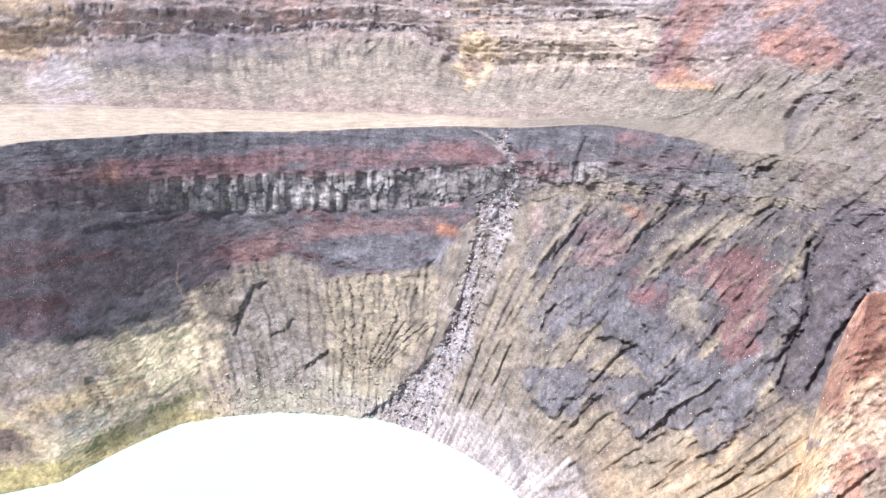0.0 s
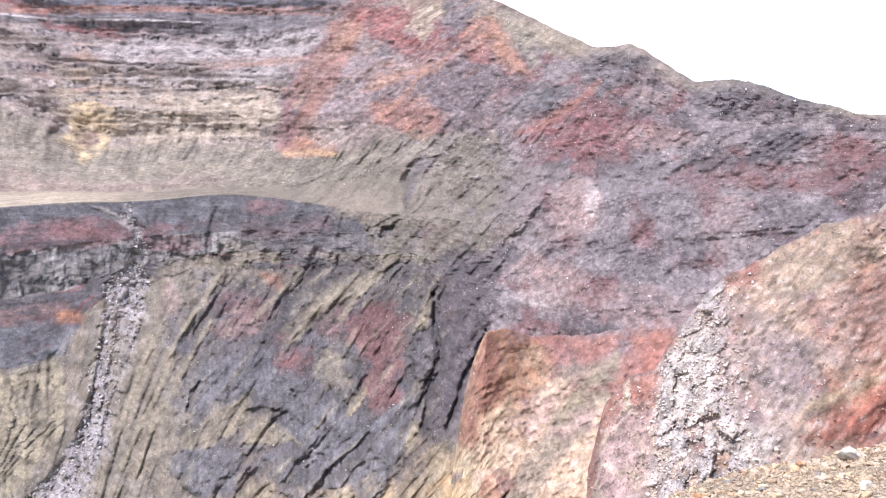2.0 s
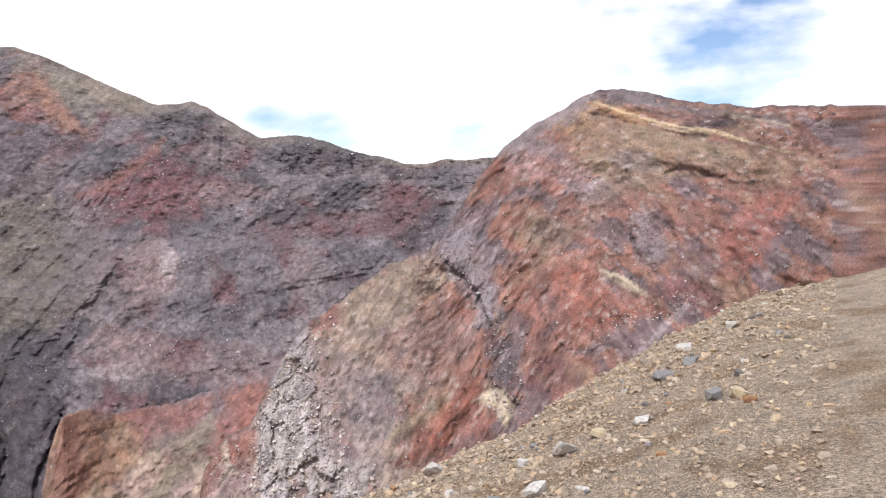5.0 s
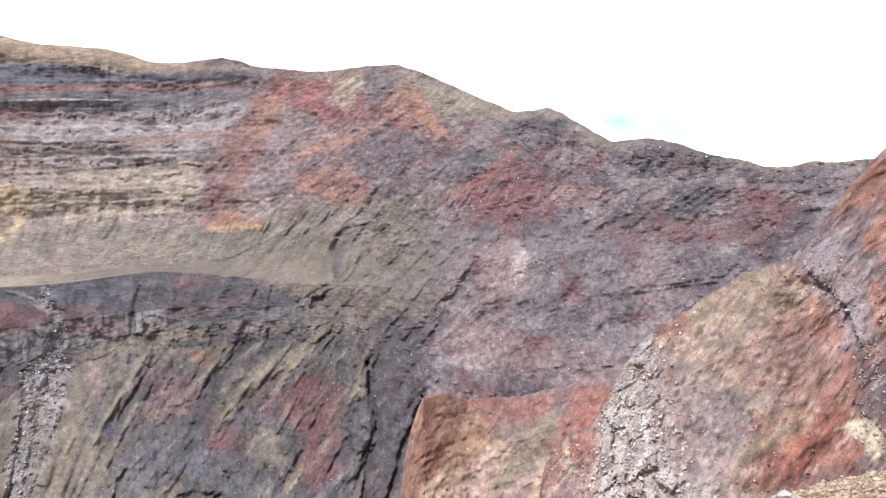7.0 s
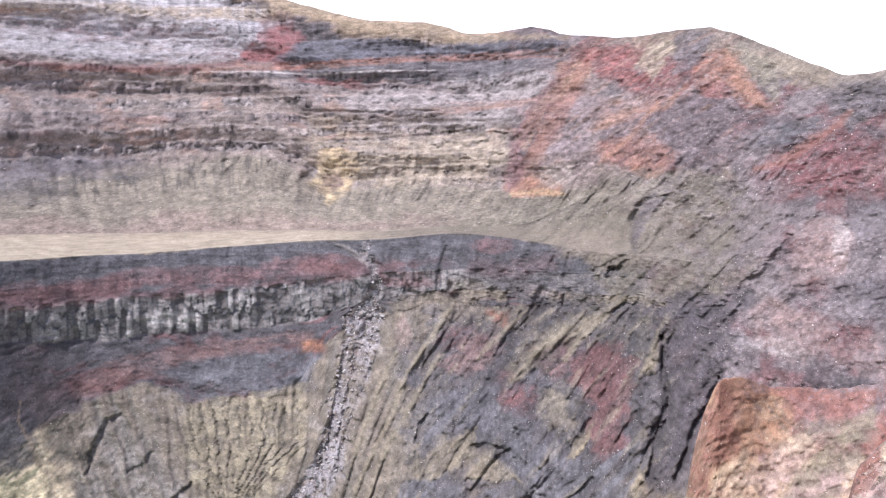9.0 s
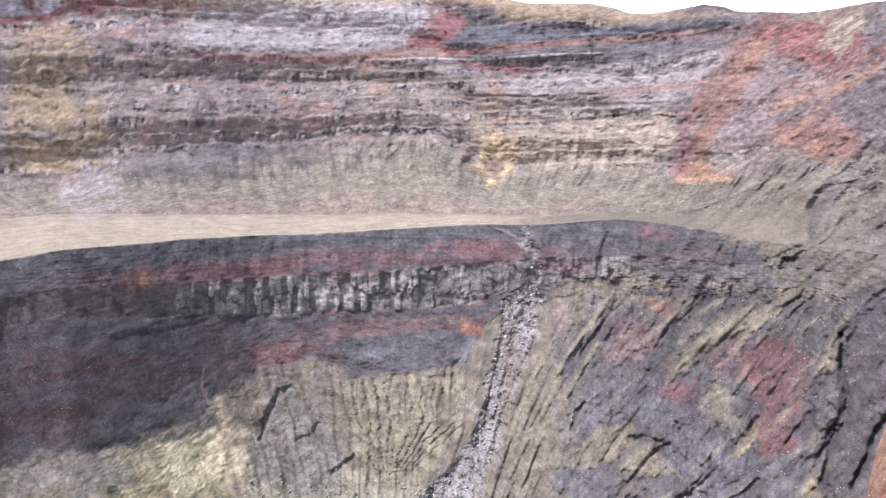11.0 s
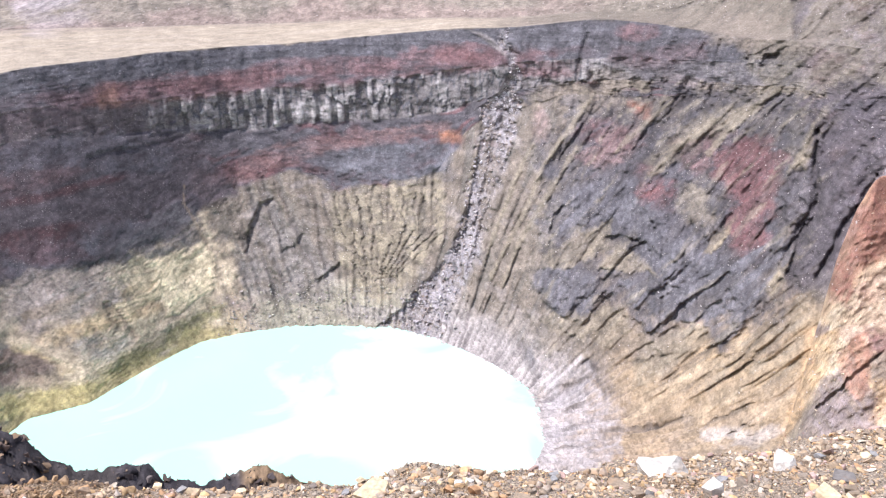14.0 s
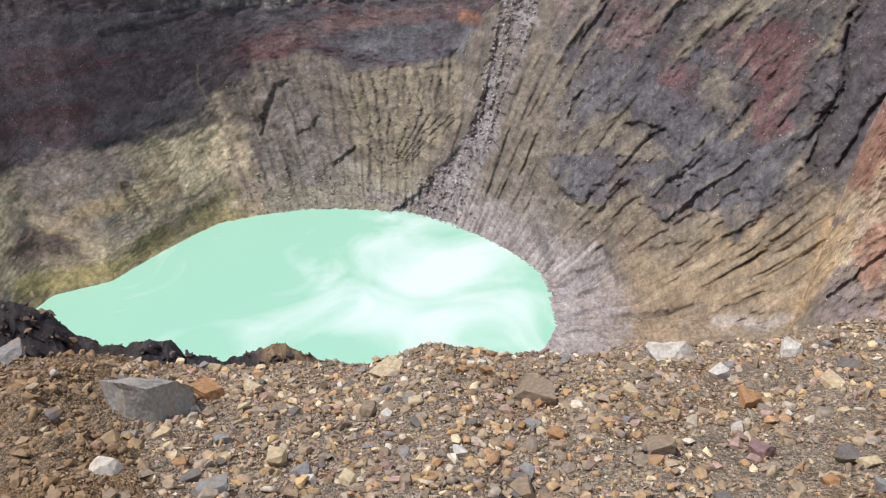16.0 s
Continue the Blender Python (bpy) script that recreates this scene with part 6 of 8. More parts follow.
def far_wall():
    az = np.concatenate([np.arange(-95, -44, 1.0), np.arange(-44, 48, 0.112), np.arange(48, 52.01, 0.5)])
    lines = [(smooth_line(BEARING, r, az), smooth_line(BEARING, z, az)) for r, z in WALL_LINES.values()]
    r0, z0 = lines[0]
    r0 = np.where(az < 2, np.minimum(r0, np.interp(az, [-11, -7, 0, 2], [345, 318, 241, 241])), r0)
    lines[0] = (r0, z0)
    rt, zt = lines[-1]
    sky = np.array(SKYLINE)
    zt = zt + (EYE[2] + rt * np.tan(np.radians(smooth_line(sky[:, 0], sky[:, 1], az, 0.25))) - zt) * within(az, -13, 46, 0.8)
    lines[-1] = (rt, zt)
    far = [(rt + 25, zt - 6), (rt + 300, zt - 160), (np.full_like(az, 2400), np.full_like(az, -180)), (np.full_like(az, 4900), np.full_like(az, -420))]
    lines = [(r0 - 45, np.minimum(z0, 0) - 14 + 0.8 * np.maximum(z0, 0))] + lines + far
    counts = [30, 56, 180, 80, 60, 66, 44, 80, 170, 8, 10, 10, 6]
    vs, rs, zs = [], [], []
    for k, n in enumerate(counts):
        u = np.linspace(0, 1, n, endpoint=False)[:, None]
        ru = zu = u
        if k == 2:
            zu = u ** 1.12
        if k == 6:
            zu = u ** 1.5
        if k == 8:
            # four lava steps with sloping ledges between them
            saw = np.sin(u * 8 * np.pi) / (8 * np.pi)
            ru = u + 0.85 * saw * (1 - step(7, 13, az))
        (ra, za), (rb, zb) = lines[k], lines[k + 1]
        rs.append(ra + (rb - ra) * ru)
        zs.append(za + (zb - za) * zu)
        vs.append(np.broadcast_to(k - 2 + u, rs[-1].shape))
    r, z, v = np.concatenate(rs), np.concatenate(zs), np.concatenate(vs)
    b = np.broadcast_to(az, r.shape)
    # a low spit that rounds off the near end of the lake
    spit = np.interp(r, [235, 256, 264, 274, 281, 290, 303, 310], [-3.6, -2.9, -2.5, -1.9, -1.94, -2.2, -2.74, -3.1])
    spit_z = np.clip((b - spit) * 1.1, -6, 4.5)
    z = np.where((r < 306) & (b > -6) & (b < 14), np.maximum(z, spit_z), z)
    x, y = polar(b, r)
    arc = np.radians(b) * 430
    # bearing about the lake: the lines down which loose ground runs
    fall = np.arctan2(x - LAKE_X, y - LAKE_Y) * 140
    slant = z / 60
    # distance along the ground, for grain that lies on flats and slopes alike
    zg = z + np.where(v < 0, 1.0, 0.4) * (r - lines[2][0])
    near = within(b, -46, 50, 2)

    talus = within(v, -0.02, 1.02, 0.05)
    bands = within(v, 1.0, 2.0, 0.05)
    cols = within(v, 2.0, 3.0, 0.04)
    colonnade = 1 - 0.5 * step(-2, 5, b + 2 * vnoise(b / 3, b * 0, 66))
    tuff = within(v, 3.0, 4.0, 0.04)
    bench = within(v, 4.0, 5.0, 0.04)
    utal = within(v, 5.0, 6.0, 0.08)
    cliff = within(v, 6.0, 7.0, 0.06)
    right = step(1, 12, b)          # the slope that swings round to the near side
    east = step(15, 20, b + 0.06 * (z - 90))  # the oxidised wall
    steep_left = 1 - step(-29, -24, b)

    warp = fbm(fall / 40, z / 40, 3, 3)
    flute_c = fall / 7.5 + 0.45 * warp + 0.12 * slant
    flutes = ridged(flute_c, z / 60 + 4, 3, 11, 0.5)
    rib_c = fall / 22 + 0.5 * warp
    ribs = ridged(rib_c, z / 120, 3, 21, 0.5)
    rough = fbm(arc / 9, zg / 9, 5, 31, 0.55)
    crag = ridged(arc / 18 + 0.3 * warp, z / 22, 5, 41, 0.55)
    block, joint = cells(arc / 4.2 + 0.2 * rough, z / 9.0, 51)
    post, post_joint = cells(arc / 3.0 + 0.15 * rough, z / 14.0, 61)
    # fine ribs that run down the slope
    pillar, pillar_joint = cells(arc / 1.7 + 0.25 * rough, v * 15 + 0.25 * vnoise(arc / 40, v * 2, 65), 67)
    streak = 0.6 * fbm(fall / 5.0 + 0.8 * warp, z / 70, 2, 171, 0.7) + 0.75 * fbm(fall / 1.9 + 1.3 * warp, z / 40, 3, 173, 0.7)
    rills = ridged(fall / 3.4 + 1.2 * warp + 0.8 * fbm(arc / 12, z / 9, 3, 177), z / 45, 3, 179, 0.6)
    mottle = fbm(arc / 3.0, zg / 3.0, 3, 175)
    calm = (1 - 0.85 * east) * (0.45 + 0.55 * step(-0.45, 0.35, fbm(arc / 30, z / 22, 3, 185)))
    streak = streak * calm + east * 0.8 * fbm(arc / 5, z / 5, 4, 183, 0.6)
    rills = 0.62 + (rills - 0.62) * calm
    layer = vnoise(z / 1.6 + 0.7 * warp, arc / 120, 71) + 0.6 * vnoise(z / 0.7, arc / 60, 72)

    # relief in metres, towards the lookout
    out = np.zeros_like(r)
    w0 = fbm(arc / 25, zg / 18, 3, 27)
    tanside = step(2, 7, b) * step(0.02, 0.08, v) * (1 - step(0.9, 1.0, v)) * (1 - step(32, 52, z + 8 * w0 - 2.2 * (b - 8)))
    bent = 1.3 * fbm(fall / 26, z / 16, 3, 23)
    spurs = ridged(fall / 15 + bent, z / 60, 4, 25, 0.6)
    loose = (1 - right) * (7.5 * (1 - 0.55 * step(-5, -3, b)) * (flutes - 0.66) + 0.9 * rough)
    gorge = ridged(fall / 13 + 0.2 * bent + 0.35 * warp, zg / 150, 3, 29, 0.45)
    gorge_zone = step(-3.5, 1.5, b) * (1 - step(15, 18, b)) * step(0.05, 0.15, v) * (1 - step(1.9, 2.4, v)) * step(26, 44, z + 6 * w0 + 0.8 * (8 - b))
    out += gorge_zone * (1 - 0.3 * step(8, 13, b)) * (8.5 + 4 * w0) * (gorge - 0.74)
    loose = loose + right * (1 - 0.5 * step(3.9, 4.2, v)) * (1 - 0.8 * tanside) * ((2.2 + 1.5 * w0) * (spurs - 0.62) + (2.4 + 1.2 * w0) * (rills - 0.62) + 0.7 * streak + 0.6 * rough)
    out += talus * (1 - steep_left) * loose
    out += talus * steep_left * (1.2 * (crag - 0.6) + 0.5 * rough + 0.5 * streak)
    west = 1 - east
    out += bands * west * (1 - 0.55 * steep_left) * (1.8 * (crag - 0.6) + 0.9 * rough + 0.1 * layer + 1.4 * streak * step(-8, 0, b))
    out += cols * west * (1 - 0.7 * (1 - step(-31, -26, b))) * (3.4 * colonnade * (post - 0.4) * step(0, 0.12, post_joint) + 1.3 * rough)
    out += tuff * west * (0.1 * layer * (1 - 0.7 * right) + 0.6 * rough + 0.5 * streak + 2.0 * (flutes - 0.6) + right * 1.0 * streak)
    out += within(v, 5.35, 6.15, 0.2) * (1 - east) * -7.0 * (ridged(fall / 6 + 0.35 * warp, zg / 90, 2, 221, 0.4) - 0.74)
    out += utal * (2.0 * (ridged(fall / 4.5 + 0.9 * warp, z / 40, 3, 81) - 0.62) + 1.5 * right * (rills - 0.62) + (0.9 - 0.5 * right) * rough)
    out += bench * right * 0.8 * streak
    # lava sheets of the upper wall: jointed faces with rubble ledges between them
    rise = (np.degrees(np.arctan2(z - EYE[2], r)) - 0.025 * b) / np.where(b < 3, 0.95, 1.25) + 0.3 * fbm(arc / 45, z / 30, 4, 251) + 0.09 * fbm(arc / 6, z / 6, 3, 253)
    sheet_no, part_up = np.floor(rise), rise - np.floor(rise)
    lavas = cliff * (1 - step(4, 8, b)) * step(5.99, 6.05, v) * (1 - step(6.86, 6.92, v))
    face = within(part_up, 0.34, 0.95, 0.05) * step(-0.35, 0.25, fbm(arc / 14 + 7.7 * sheet_no, sheet_no * 3.1 + part_up, 4, 255, 0.6))
    jamb, jamb_joint = cells(arc / 2.9 + 0.25 * rough, sheet_no * 1.7 + 0.5 + 1.1 * part_up, 257)
    out += lavas * (2.3 * np.where(part_up < 0.92, part_up, 11.5 * (1 - part_up)) - 1.4 + face * (2.6 * (jamb - 0.5) - 2.0 * (1 - step(0, 0.16, jamb_joint))))
    bed = vnoise(z / 2.4 + 0.6 * warp, arc / 40, 76) + 0.5 * vnoise(z / 1.1, arc / 14, 77)
    out += cliff * west * (0.6 * (pillar - 0.5) * step(0, 0.12, pillar_joint) + 1.3 * (block - 0.5) * step(0, 0.2, joint) + 1.1 * rough + 0.5 * bed + 1.2 * (crag - 0.7)) * step(6.0, 6.06, v)
    peak = within(b, 7, 19, 2) * step(6.0, 6.25, v + 0.03 * w0)
    peak_ribs = ridged((0.6 * arc - 0.5 * z) / 9 + 0.5 * warp, (0.5 * arc + 0.8 * z) / 60, 3, 209, 0.5)
    out += peak * 4.5 * (peak_ribs - 0.74)
    out += east * near * within(v, 6.3, 6.9, 0.1) * step(24, 28, b) * (4 * (crag - 0.6) + 2.0 * (post - 0.5))
    out += east * near * step(0.2, 0.6, v) * (1.0 * (crag - 0.6) + 1.3 * rough + 0.9 * streak + 2.0 * (rills - 0.62) + 5 * (ridged(fall / 30 + warp, z / 80, 3, 91) - 0.6))
    beach = step(-2.0, -1.9, v) * (1 - step(9, 20, z + 5 * w0)) * (1 - step(0.3, 0.5, v)) * step(-13, -10, b)
    lobes = ridged(fall / 6.5 + 0.16 * fbm(arc / 12, zg / 9, 3, 197), zg / 120, 2, 199, 0.35)
    lift_beach = beach * np.clip((z + 0.2) / 2.5, 0, 1) * (-9 * np.maximum(lobes - 0.8, -0.03) + 0.15 * rough)
    out *= 1 - 0.8 * beach
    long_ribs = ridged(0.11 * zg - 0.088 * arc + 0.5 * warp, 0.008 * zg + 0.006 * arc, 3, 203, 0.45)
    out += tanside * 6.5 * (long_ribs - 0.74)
    fan_ribs = ridged(fall / 9 + 0.5 * warp + 0.2 * w0, zg / 120, 3, 207, 0.45)
    fan_zone = within(v, 4.0, 6.1, 0.15) * within(b, 5, 18, 2.0)
    out += fan_zone * -8 * (fan_ribs - 0.74)
    # the boulder chute cut through the wall
    chute_b = np.interp(z, [0, 4, 16, 31, 45, 61, 73, 85, 97, 115, 133], [-12.4, -11.8, -10.1, -8.2, -7.4, -6.7, -6.2, -5.7, -5.4, -4.5, -5.3])
    chute_w = np.interp(z, [0, 8, 20, 45, 75, 95, 100, 104, 112, 130], [2.6, 1.6, 1.2, 0.9, 1.1, 1.3, 0.9, 0.35, 0.3, 0.25])
    chute = within(b + 0.35 * rough, chute_b - chute_w, chute_b + chute_w, 0.3) * step(-0.05, 0.05, v) * (1 - step(3.9, 4.0, v))
    out += chute * (-5.5 + 2.2 * cells(arc / 2.2, z / 1.8, 101)[0])
    w1, w2 = fbm(arc / 30, zg / 24, 4, 131), fbm(arc / 12, zg / 10, 4, 141)
    w3 = fbm(arc / 60, z / 5, 4, 146)
    z_base, r_base = z, r
    lift = bench * (1 - right) * (0.5 * fbm(arc / 25, r / 25, 4, 111)) + near * step(7.0, 7.2, v) * 2 * rough + near * lift_beach
    # minerals, and the shade painted into hollows and gullies
    vw = v + 0.06 * w1 + 0.03 * w2
    col = np.empty(r.shape + (3,), np.float32)
    col[:] = OLIVE
    # flute hollows darkened: shade and moist dirt in one colour
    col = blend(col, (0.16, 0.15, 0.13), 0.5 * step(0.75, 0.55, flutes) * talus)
    col = blend(col, ASH, 0.35 * step(0.2, 0.7, w2) * talus)
    # pale altered ground round the lake
    shoreband = 1 - step(6, 20, z + 6 * w1)
    col = blend(col, (0.45, 0.4, 0.37), shoreband * step(-14, -10, b) * 0.9 * (1 - step(-2, 3, b + 2.5 * w2)))
    col = blend(col, (0.37, 0.275, 0.19), shoreband * step(-2, 3, b + 2.5 * w2) * 0.9)
    col = blend(col, (0.4, 0.37, 0.27), shoreband * (1 - step(-14, -10, b)) * 0.6)
    pale = (1 - step(-25.5, -24, b + 0.6 * w2 + 0.05 * (z - 20))) * (1 - step(0.95, 1.05, vw))
    col = blend(col, (0.43, 0.345, 0.245), pale)
    col = blend(col, CREAM, pale * step(-0.3, 0.3, w1 + 0.03 * (z - 26)))
    col = blend(col, MAUVE, pale * step(0.1, 0.6, -w1 - 0.02 * (z - 18)) * 0.7)
    col = blend(col, SULPHUR, (1 - step(2, 8, z + 4 * w2)) * (1 - step(-27, -24, b)) * 0.8)
    # right of the chute: ribs of tan ash, grey lava and red cinder
    rr = step(-5, -2, b) * (1 - step(1.0, 1.1, vw)) * step(0.04, 0.1, v)
    col = blend(col, (0.105, 0.088, 0.084), rr * step(-3, 2, b) * step(-0.5, 0.3, -streak + 0.5) * step(15, 35, z))
    col = blend(col, BLUE, rr * step(0.05, 0.35, w1 + 0.35 * np.exp(-((b - 7) / 6) ** 2 - ((z - 58) / 22) ** 2) * 2 - 0.25))
    col = blend(col, BROWN, step(-1, 6, b) * rr * (1 - step(34, 56, z + 8 * w1 - 1.6 * (b - 8))))
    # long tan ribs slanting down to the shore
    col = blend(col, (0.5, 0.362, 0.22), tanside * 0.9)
    # troughs between the ribs darkened with painted shade
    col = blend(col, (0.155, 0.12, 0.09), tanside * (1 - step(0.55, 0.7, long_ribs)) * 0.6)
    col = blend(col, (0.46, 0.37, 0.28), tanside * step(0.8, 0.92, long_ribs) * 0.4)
    col = blend(col, TAN, right * rr * step(0.3, 0.6, w2) * (1 - step(30, 50, z)) * 0.6)
    # beach gullies painted dark, as if in shade
    col = blend(col, (0.17, 0.145, 0.14), beach * step(0.84, 0.93, lobes) * 0.85)
    # gorge hollows darkened for the shade and dirt in them
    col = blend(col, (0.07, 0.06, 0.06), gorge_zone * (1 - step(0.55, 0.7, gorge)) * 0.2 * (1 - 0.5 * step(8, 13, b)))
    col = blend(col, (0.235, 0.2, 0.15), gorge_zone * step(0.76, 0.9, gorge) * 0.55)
    # rill hollows get painted shade, ash ribs the tan of lit faces
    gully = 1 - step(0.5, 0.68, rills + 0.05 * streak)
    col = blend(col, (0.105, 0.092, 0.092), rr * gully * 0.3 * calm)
    col = blend(col, (0.24, 0.198, 0.15), rr * step(0.2, 0.9, streak) * 0.45)
    # bands
    bb = within(vw, 1.0, 2.02, 0.03) * (1 - step(-8, -3, b) * step(0.1, 0.5, w1 + 0.4))
    col = blend(col, SLATE, bb)
    col = blend(col, RED, bb * step(0.0, 0.5, vnoise(vw * 3 + 0.6 * w1, arc / 45, 151) + 0.4 * w2) * 0.6)
    col = blend(col, BLUE, bb * step(0.0, 0.5, vnoise(vw * 3 + 7.3, arc / 40, 152) + 0.4 * w2) * 0.7 * step(-24, -20, b))
    col = blend(col, BLACK, within(vw, 0.95, 2.0, 0.05) * (1 - step(-27, -24.5, b + 0.4 * w2)) * 0.85)
    # columns and tuff
    cc = within(vw, 2.0, 3.0, 0.05)
    col = blend(col, COLUMN, cc)
    col = blend(col, (0.4, 0.365, 0.34), cc * step(0.5, 0.8, post) * 0.65 * colonnade)
    # set-back columns darkened: the shadows between posts painted in
    col = blend(col, (0.12, 0.105, 0.1), cc * (1 - step(0.15, 0.3, post)) * 0.7 * colonnade)
    col = blend(col, (0.09, 0.09, 0.1), cc * (1 - step(0.03, 0.2, post_joint)) * 0.85 * colonnade)
    col = blend(col, SLATE, cc * (1 - colonnade) * 0.8)
    col = blend(col, (0.125, 0.1, 0.1), cc * (1 - step(-31, -26, b + 1.5 * w2)) * 0.95)
    tt = within(vw, 3.0, 4.0, 0.03)
    col = blend(col, TUFF, tt)
    col = blend(col, (0.15, 0.14, 0.15), tt * 0.5 * step(-0.1, 0.5, layer))
    col = blend(col, RED, within(vw + 0.1 * w2, 2.95, 3.4, 0.12) * step(-0.25, 0.3, w1 + 0.3 * w2) * 0.5 * (1 - step(-3, 2, b)))
    # bench
    be = within(v, 4.0, 5.0, 0.015)
    col = blend(col, (0.37, 0.305, 0.225), be * (1 - step(-8, -3, b)))
    col = blend(col, (0.3, 0.245, 0.19), be * (1 - step(-6, 3, b)) * step(4.8, 4.97, v + 0.1 * w1))
    col = blend(col, (0.42, 0.35, 0.27), be * (1 - step(-6, 3, b)) * step(0.0, 0.5, fbm(arc / 60, r / 8, 3, 213)) * 0.6)
    col = blend(col, (0.2, 0.168, 0.13), be * step(-6, 3, b) * 0.9)
    # upper slope
    fans = ridged(fall / 13 + 0.5 * warp, z / 90, 2, 83)
    foot = 0.02 * streak + 0.16 * (0.7 - fans)
    ut = within(v, 5.0, 6.03, 0.03)
    col = blend(col, (0.24, 0.203, 0.16), ut)
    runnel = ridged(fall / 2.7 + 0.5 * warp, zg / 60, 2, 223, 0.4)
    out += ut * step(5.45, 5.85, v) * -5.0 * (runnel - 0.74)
    # runnel beds painted dark as if shaded
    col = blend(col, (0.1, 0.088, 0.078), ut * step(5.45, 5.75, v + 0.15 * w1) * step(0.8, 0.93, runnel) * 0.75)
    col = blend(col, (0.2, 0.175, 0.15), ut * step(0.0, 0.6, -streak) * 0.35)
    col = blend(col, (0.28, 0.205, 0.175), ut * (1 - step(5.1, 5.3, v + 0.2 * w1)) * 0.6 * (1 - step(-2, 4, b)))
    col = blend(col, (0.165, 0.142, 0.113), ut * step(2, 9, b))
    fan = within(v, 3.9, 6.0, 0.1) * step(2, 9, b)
    # shadows of the fan's gullies put into the colour
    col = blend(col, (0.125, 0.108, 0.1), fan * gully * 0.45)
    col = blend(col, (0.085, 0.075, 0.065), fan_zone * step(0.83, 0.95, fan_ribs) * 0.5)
    col = blend(col, (0.25, 0.215, 0.16), fan_zone * (1 - step(0.6, 0.72, fan_ribs)) * 0.4)
    # upper cliff
    uc = within(v + 0.02 * w1 + foot * (1 - step(6.2, 6.4, v)), 6.0, 7.3, 0.025)
    col = blend(col, (0.255, 0.208, 0.202), uc)
    col = blend(col, PURPLE, uc * step(-0.1, 0.5, w3 + 0.4 * w2) * 0.3)
    col = blend(col, (0.31, 0.25, 0.195), uc * (1 - step(6.3, 6.65, v + 0.1 * w1)) * 0.65)
    sheet = vnoise(v * 14 + 0.15 * w1, arc / 160, 217) + 0.6 * vnoise(v * 31 + 0.2 * w1, arc / 90, 219)
    col = blend(col, (0.33, 0.285, 0.27), uc * step(0.15, 0.6, sheet) * step(0.3, 0.6, pillar) * 0.4)
    col = blend(col, (0.17, 0.137, 0.132), uc * step(0.15, 0.6, -sheet) * 0.25)
    col = blend(col, RED, uc * within(sheet, -0.1, 0.02, 0.04) * step(0.0, 0.5, w1) * 0.6)
    col = blend(col, (0.085, 0.075, 0.076), uc * (1 - step(0.02, 0.14, pillar_joint)) * 0.3)
    col = col * (1 + 0.35 * (pillar - 0.5) * uc)[..., None]
    tone = lattice(sheet_no, sheet_no * 0, 259)
    col = blend(col, (0.235, 0.19, 0.175), lavas * (1 - face) * 0.6)
    col = blend(col, (0.34, 0.215, 0.17), lavas * (1 - face) * step(0.25, 0.6, fbm(arc / 22, sheet_no * 2.3, 3, 261)) * 0.55)
    col = blend(col, (0.3, 0.262, 0.255), lavas * face * step(0.35, 0.6, tone) * 0.7)
    col = blend(col, (0.185, 0.155, 0.158), lavas * face * (1 - step(0.3, 0.5, tone)) * 0.7)
    col = col * (1 + lavas * face * (1.0 * (jamb - 0.5)))[..., None]
    col = blend(col, (0.08, 0.07, 0.072), lavas * face * (1 - step(0.03, 0.2, jamb_joint)) * 0.7)
    # shadow line painted along the foot of each lava face
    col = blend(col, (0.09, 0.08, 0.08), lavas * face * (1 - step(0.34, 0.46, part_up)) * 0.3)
    col = blend(col, BUFF, uc * (1 - step(6.25, 6.5, v + 0.1 * w1)) * (0.25 * step(-9, -5, b) + 0.4 * within(b, -9.5, -6.5, 1)) * step(-0.3, 0.3, w2))
    col = blend(col, (0.4, 0.37, 0.38), within(vw, 6.62, 6.86, 0.02) * (1 - step(-12, -9, b + 0.5 * w2)) * 0.9)
    col = blend(col, RED, within(vw, 6.56, 6.62, 0.015) * (1 - step(-8, -2, b)) * 0.9)
    col = blend(col, SLATE, within(vw, 6.62, 6.88, 0.02) * within(b, -10, 6, 0.8) * 0.9)
    col = blend(col, BROWN, within(vw, 6.9, 7.5, 0.03) * (1 - step(8, 14, b)) * 0.8)
    stem = fbm(arc / 1.9 + 0.2 * rough, z / 45, 3, 273, 0.6)
    col = col * (1 + 0.38 * within(v, 6.6, 6.9, 0.02) * (1 - step(5, 8, b)) * np.clip(stem, -1.4, 1.4))[..., None]
    # oxidised east wall and red peak
    ee = np.clip(east * step(0.15, 0.5, v) + within(b, 4.5, 40, 1.0) * step(5.95, 6.1, v - 0.04 * (b - 5)), 0, 1)
    col = blend(col, (0.145, 0.114, 0.117), ee)
    col = blend(col, (0.25, 0.207, 0.203), ee * step(15.5, 19.5, b + 0.06 * (z - 90) + 1.5 * w1) * 0.8)
    col = blend(col, RED, ee * step(0.05, 0.4, w1) * 0.75)
    col = blend(col, ORANGE, ee * step(0.25, 0.6, fbm(arc / 22, z / 22, 4, 161)) * within(b, 3, 20, 2) * 0.65)
    # gullies of the peak darkened, their shade put into the colour
    col = blend(col, (0.13, 0.07, 0.07), peak * (1 - step(0.55, 0.72, peak_ribs)) * 0.25)
    col = blend(col, (0.38, 0.21, 0.14), peak * step(0.78, 0.9, peak_ribs) * 0.2)
    col = blend(col, MAUVE, ee * step(0.1, 0.5, fbm(arc / 35, z / 35, 4, 171)) * 0.7)
    col = blend(col, SLATE, ee * step(0.1, 0.4, fbm(arc / 28, z / 20, 4, 181)) * 0.7)
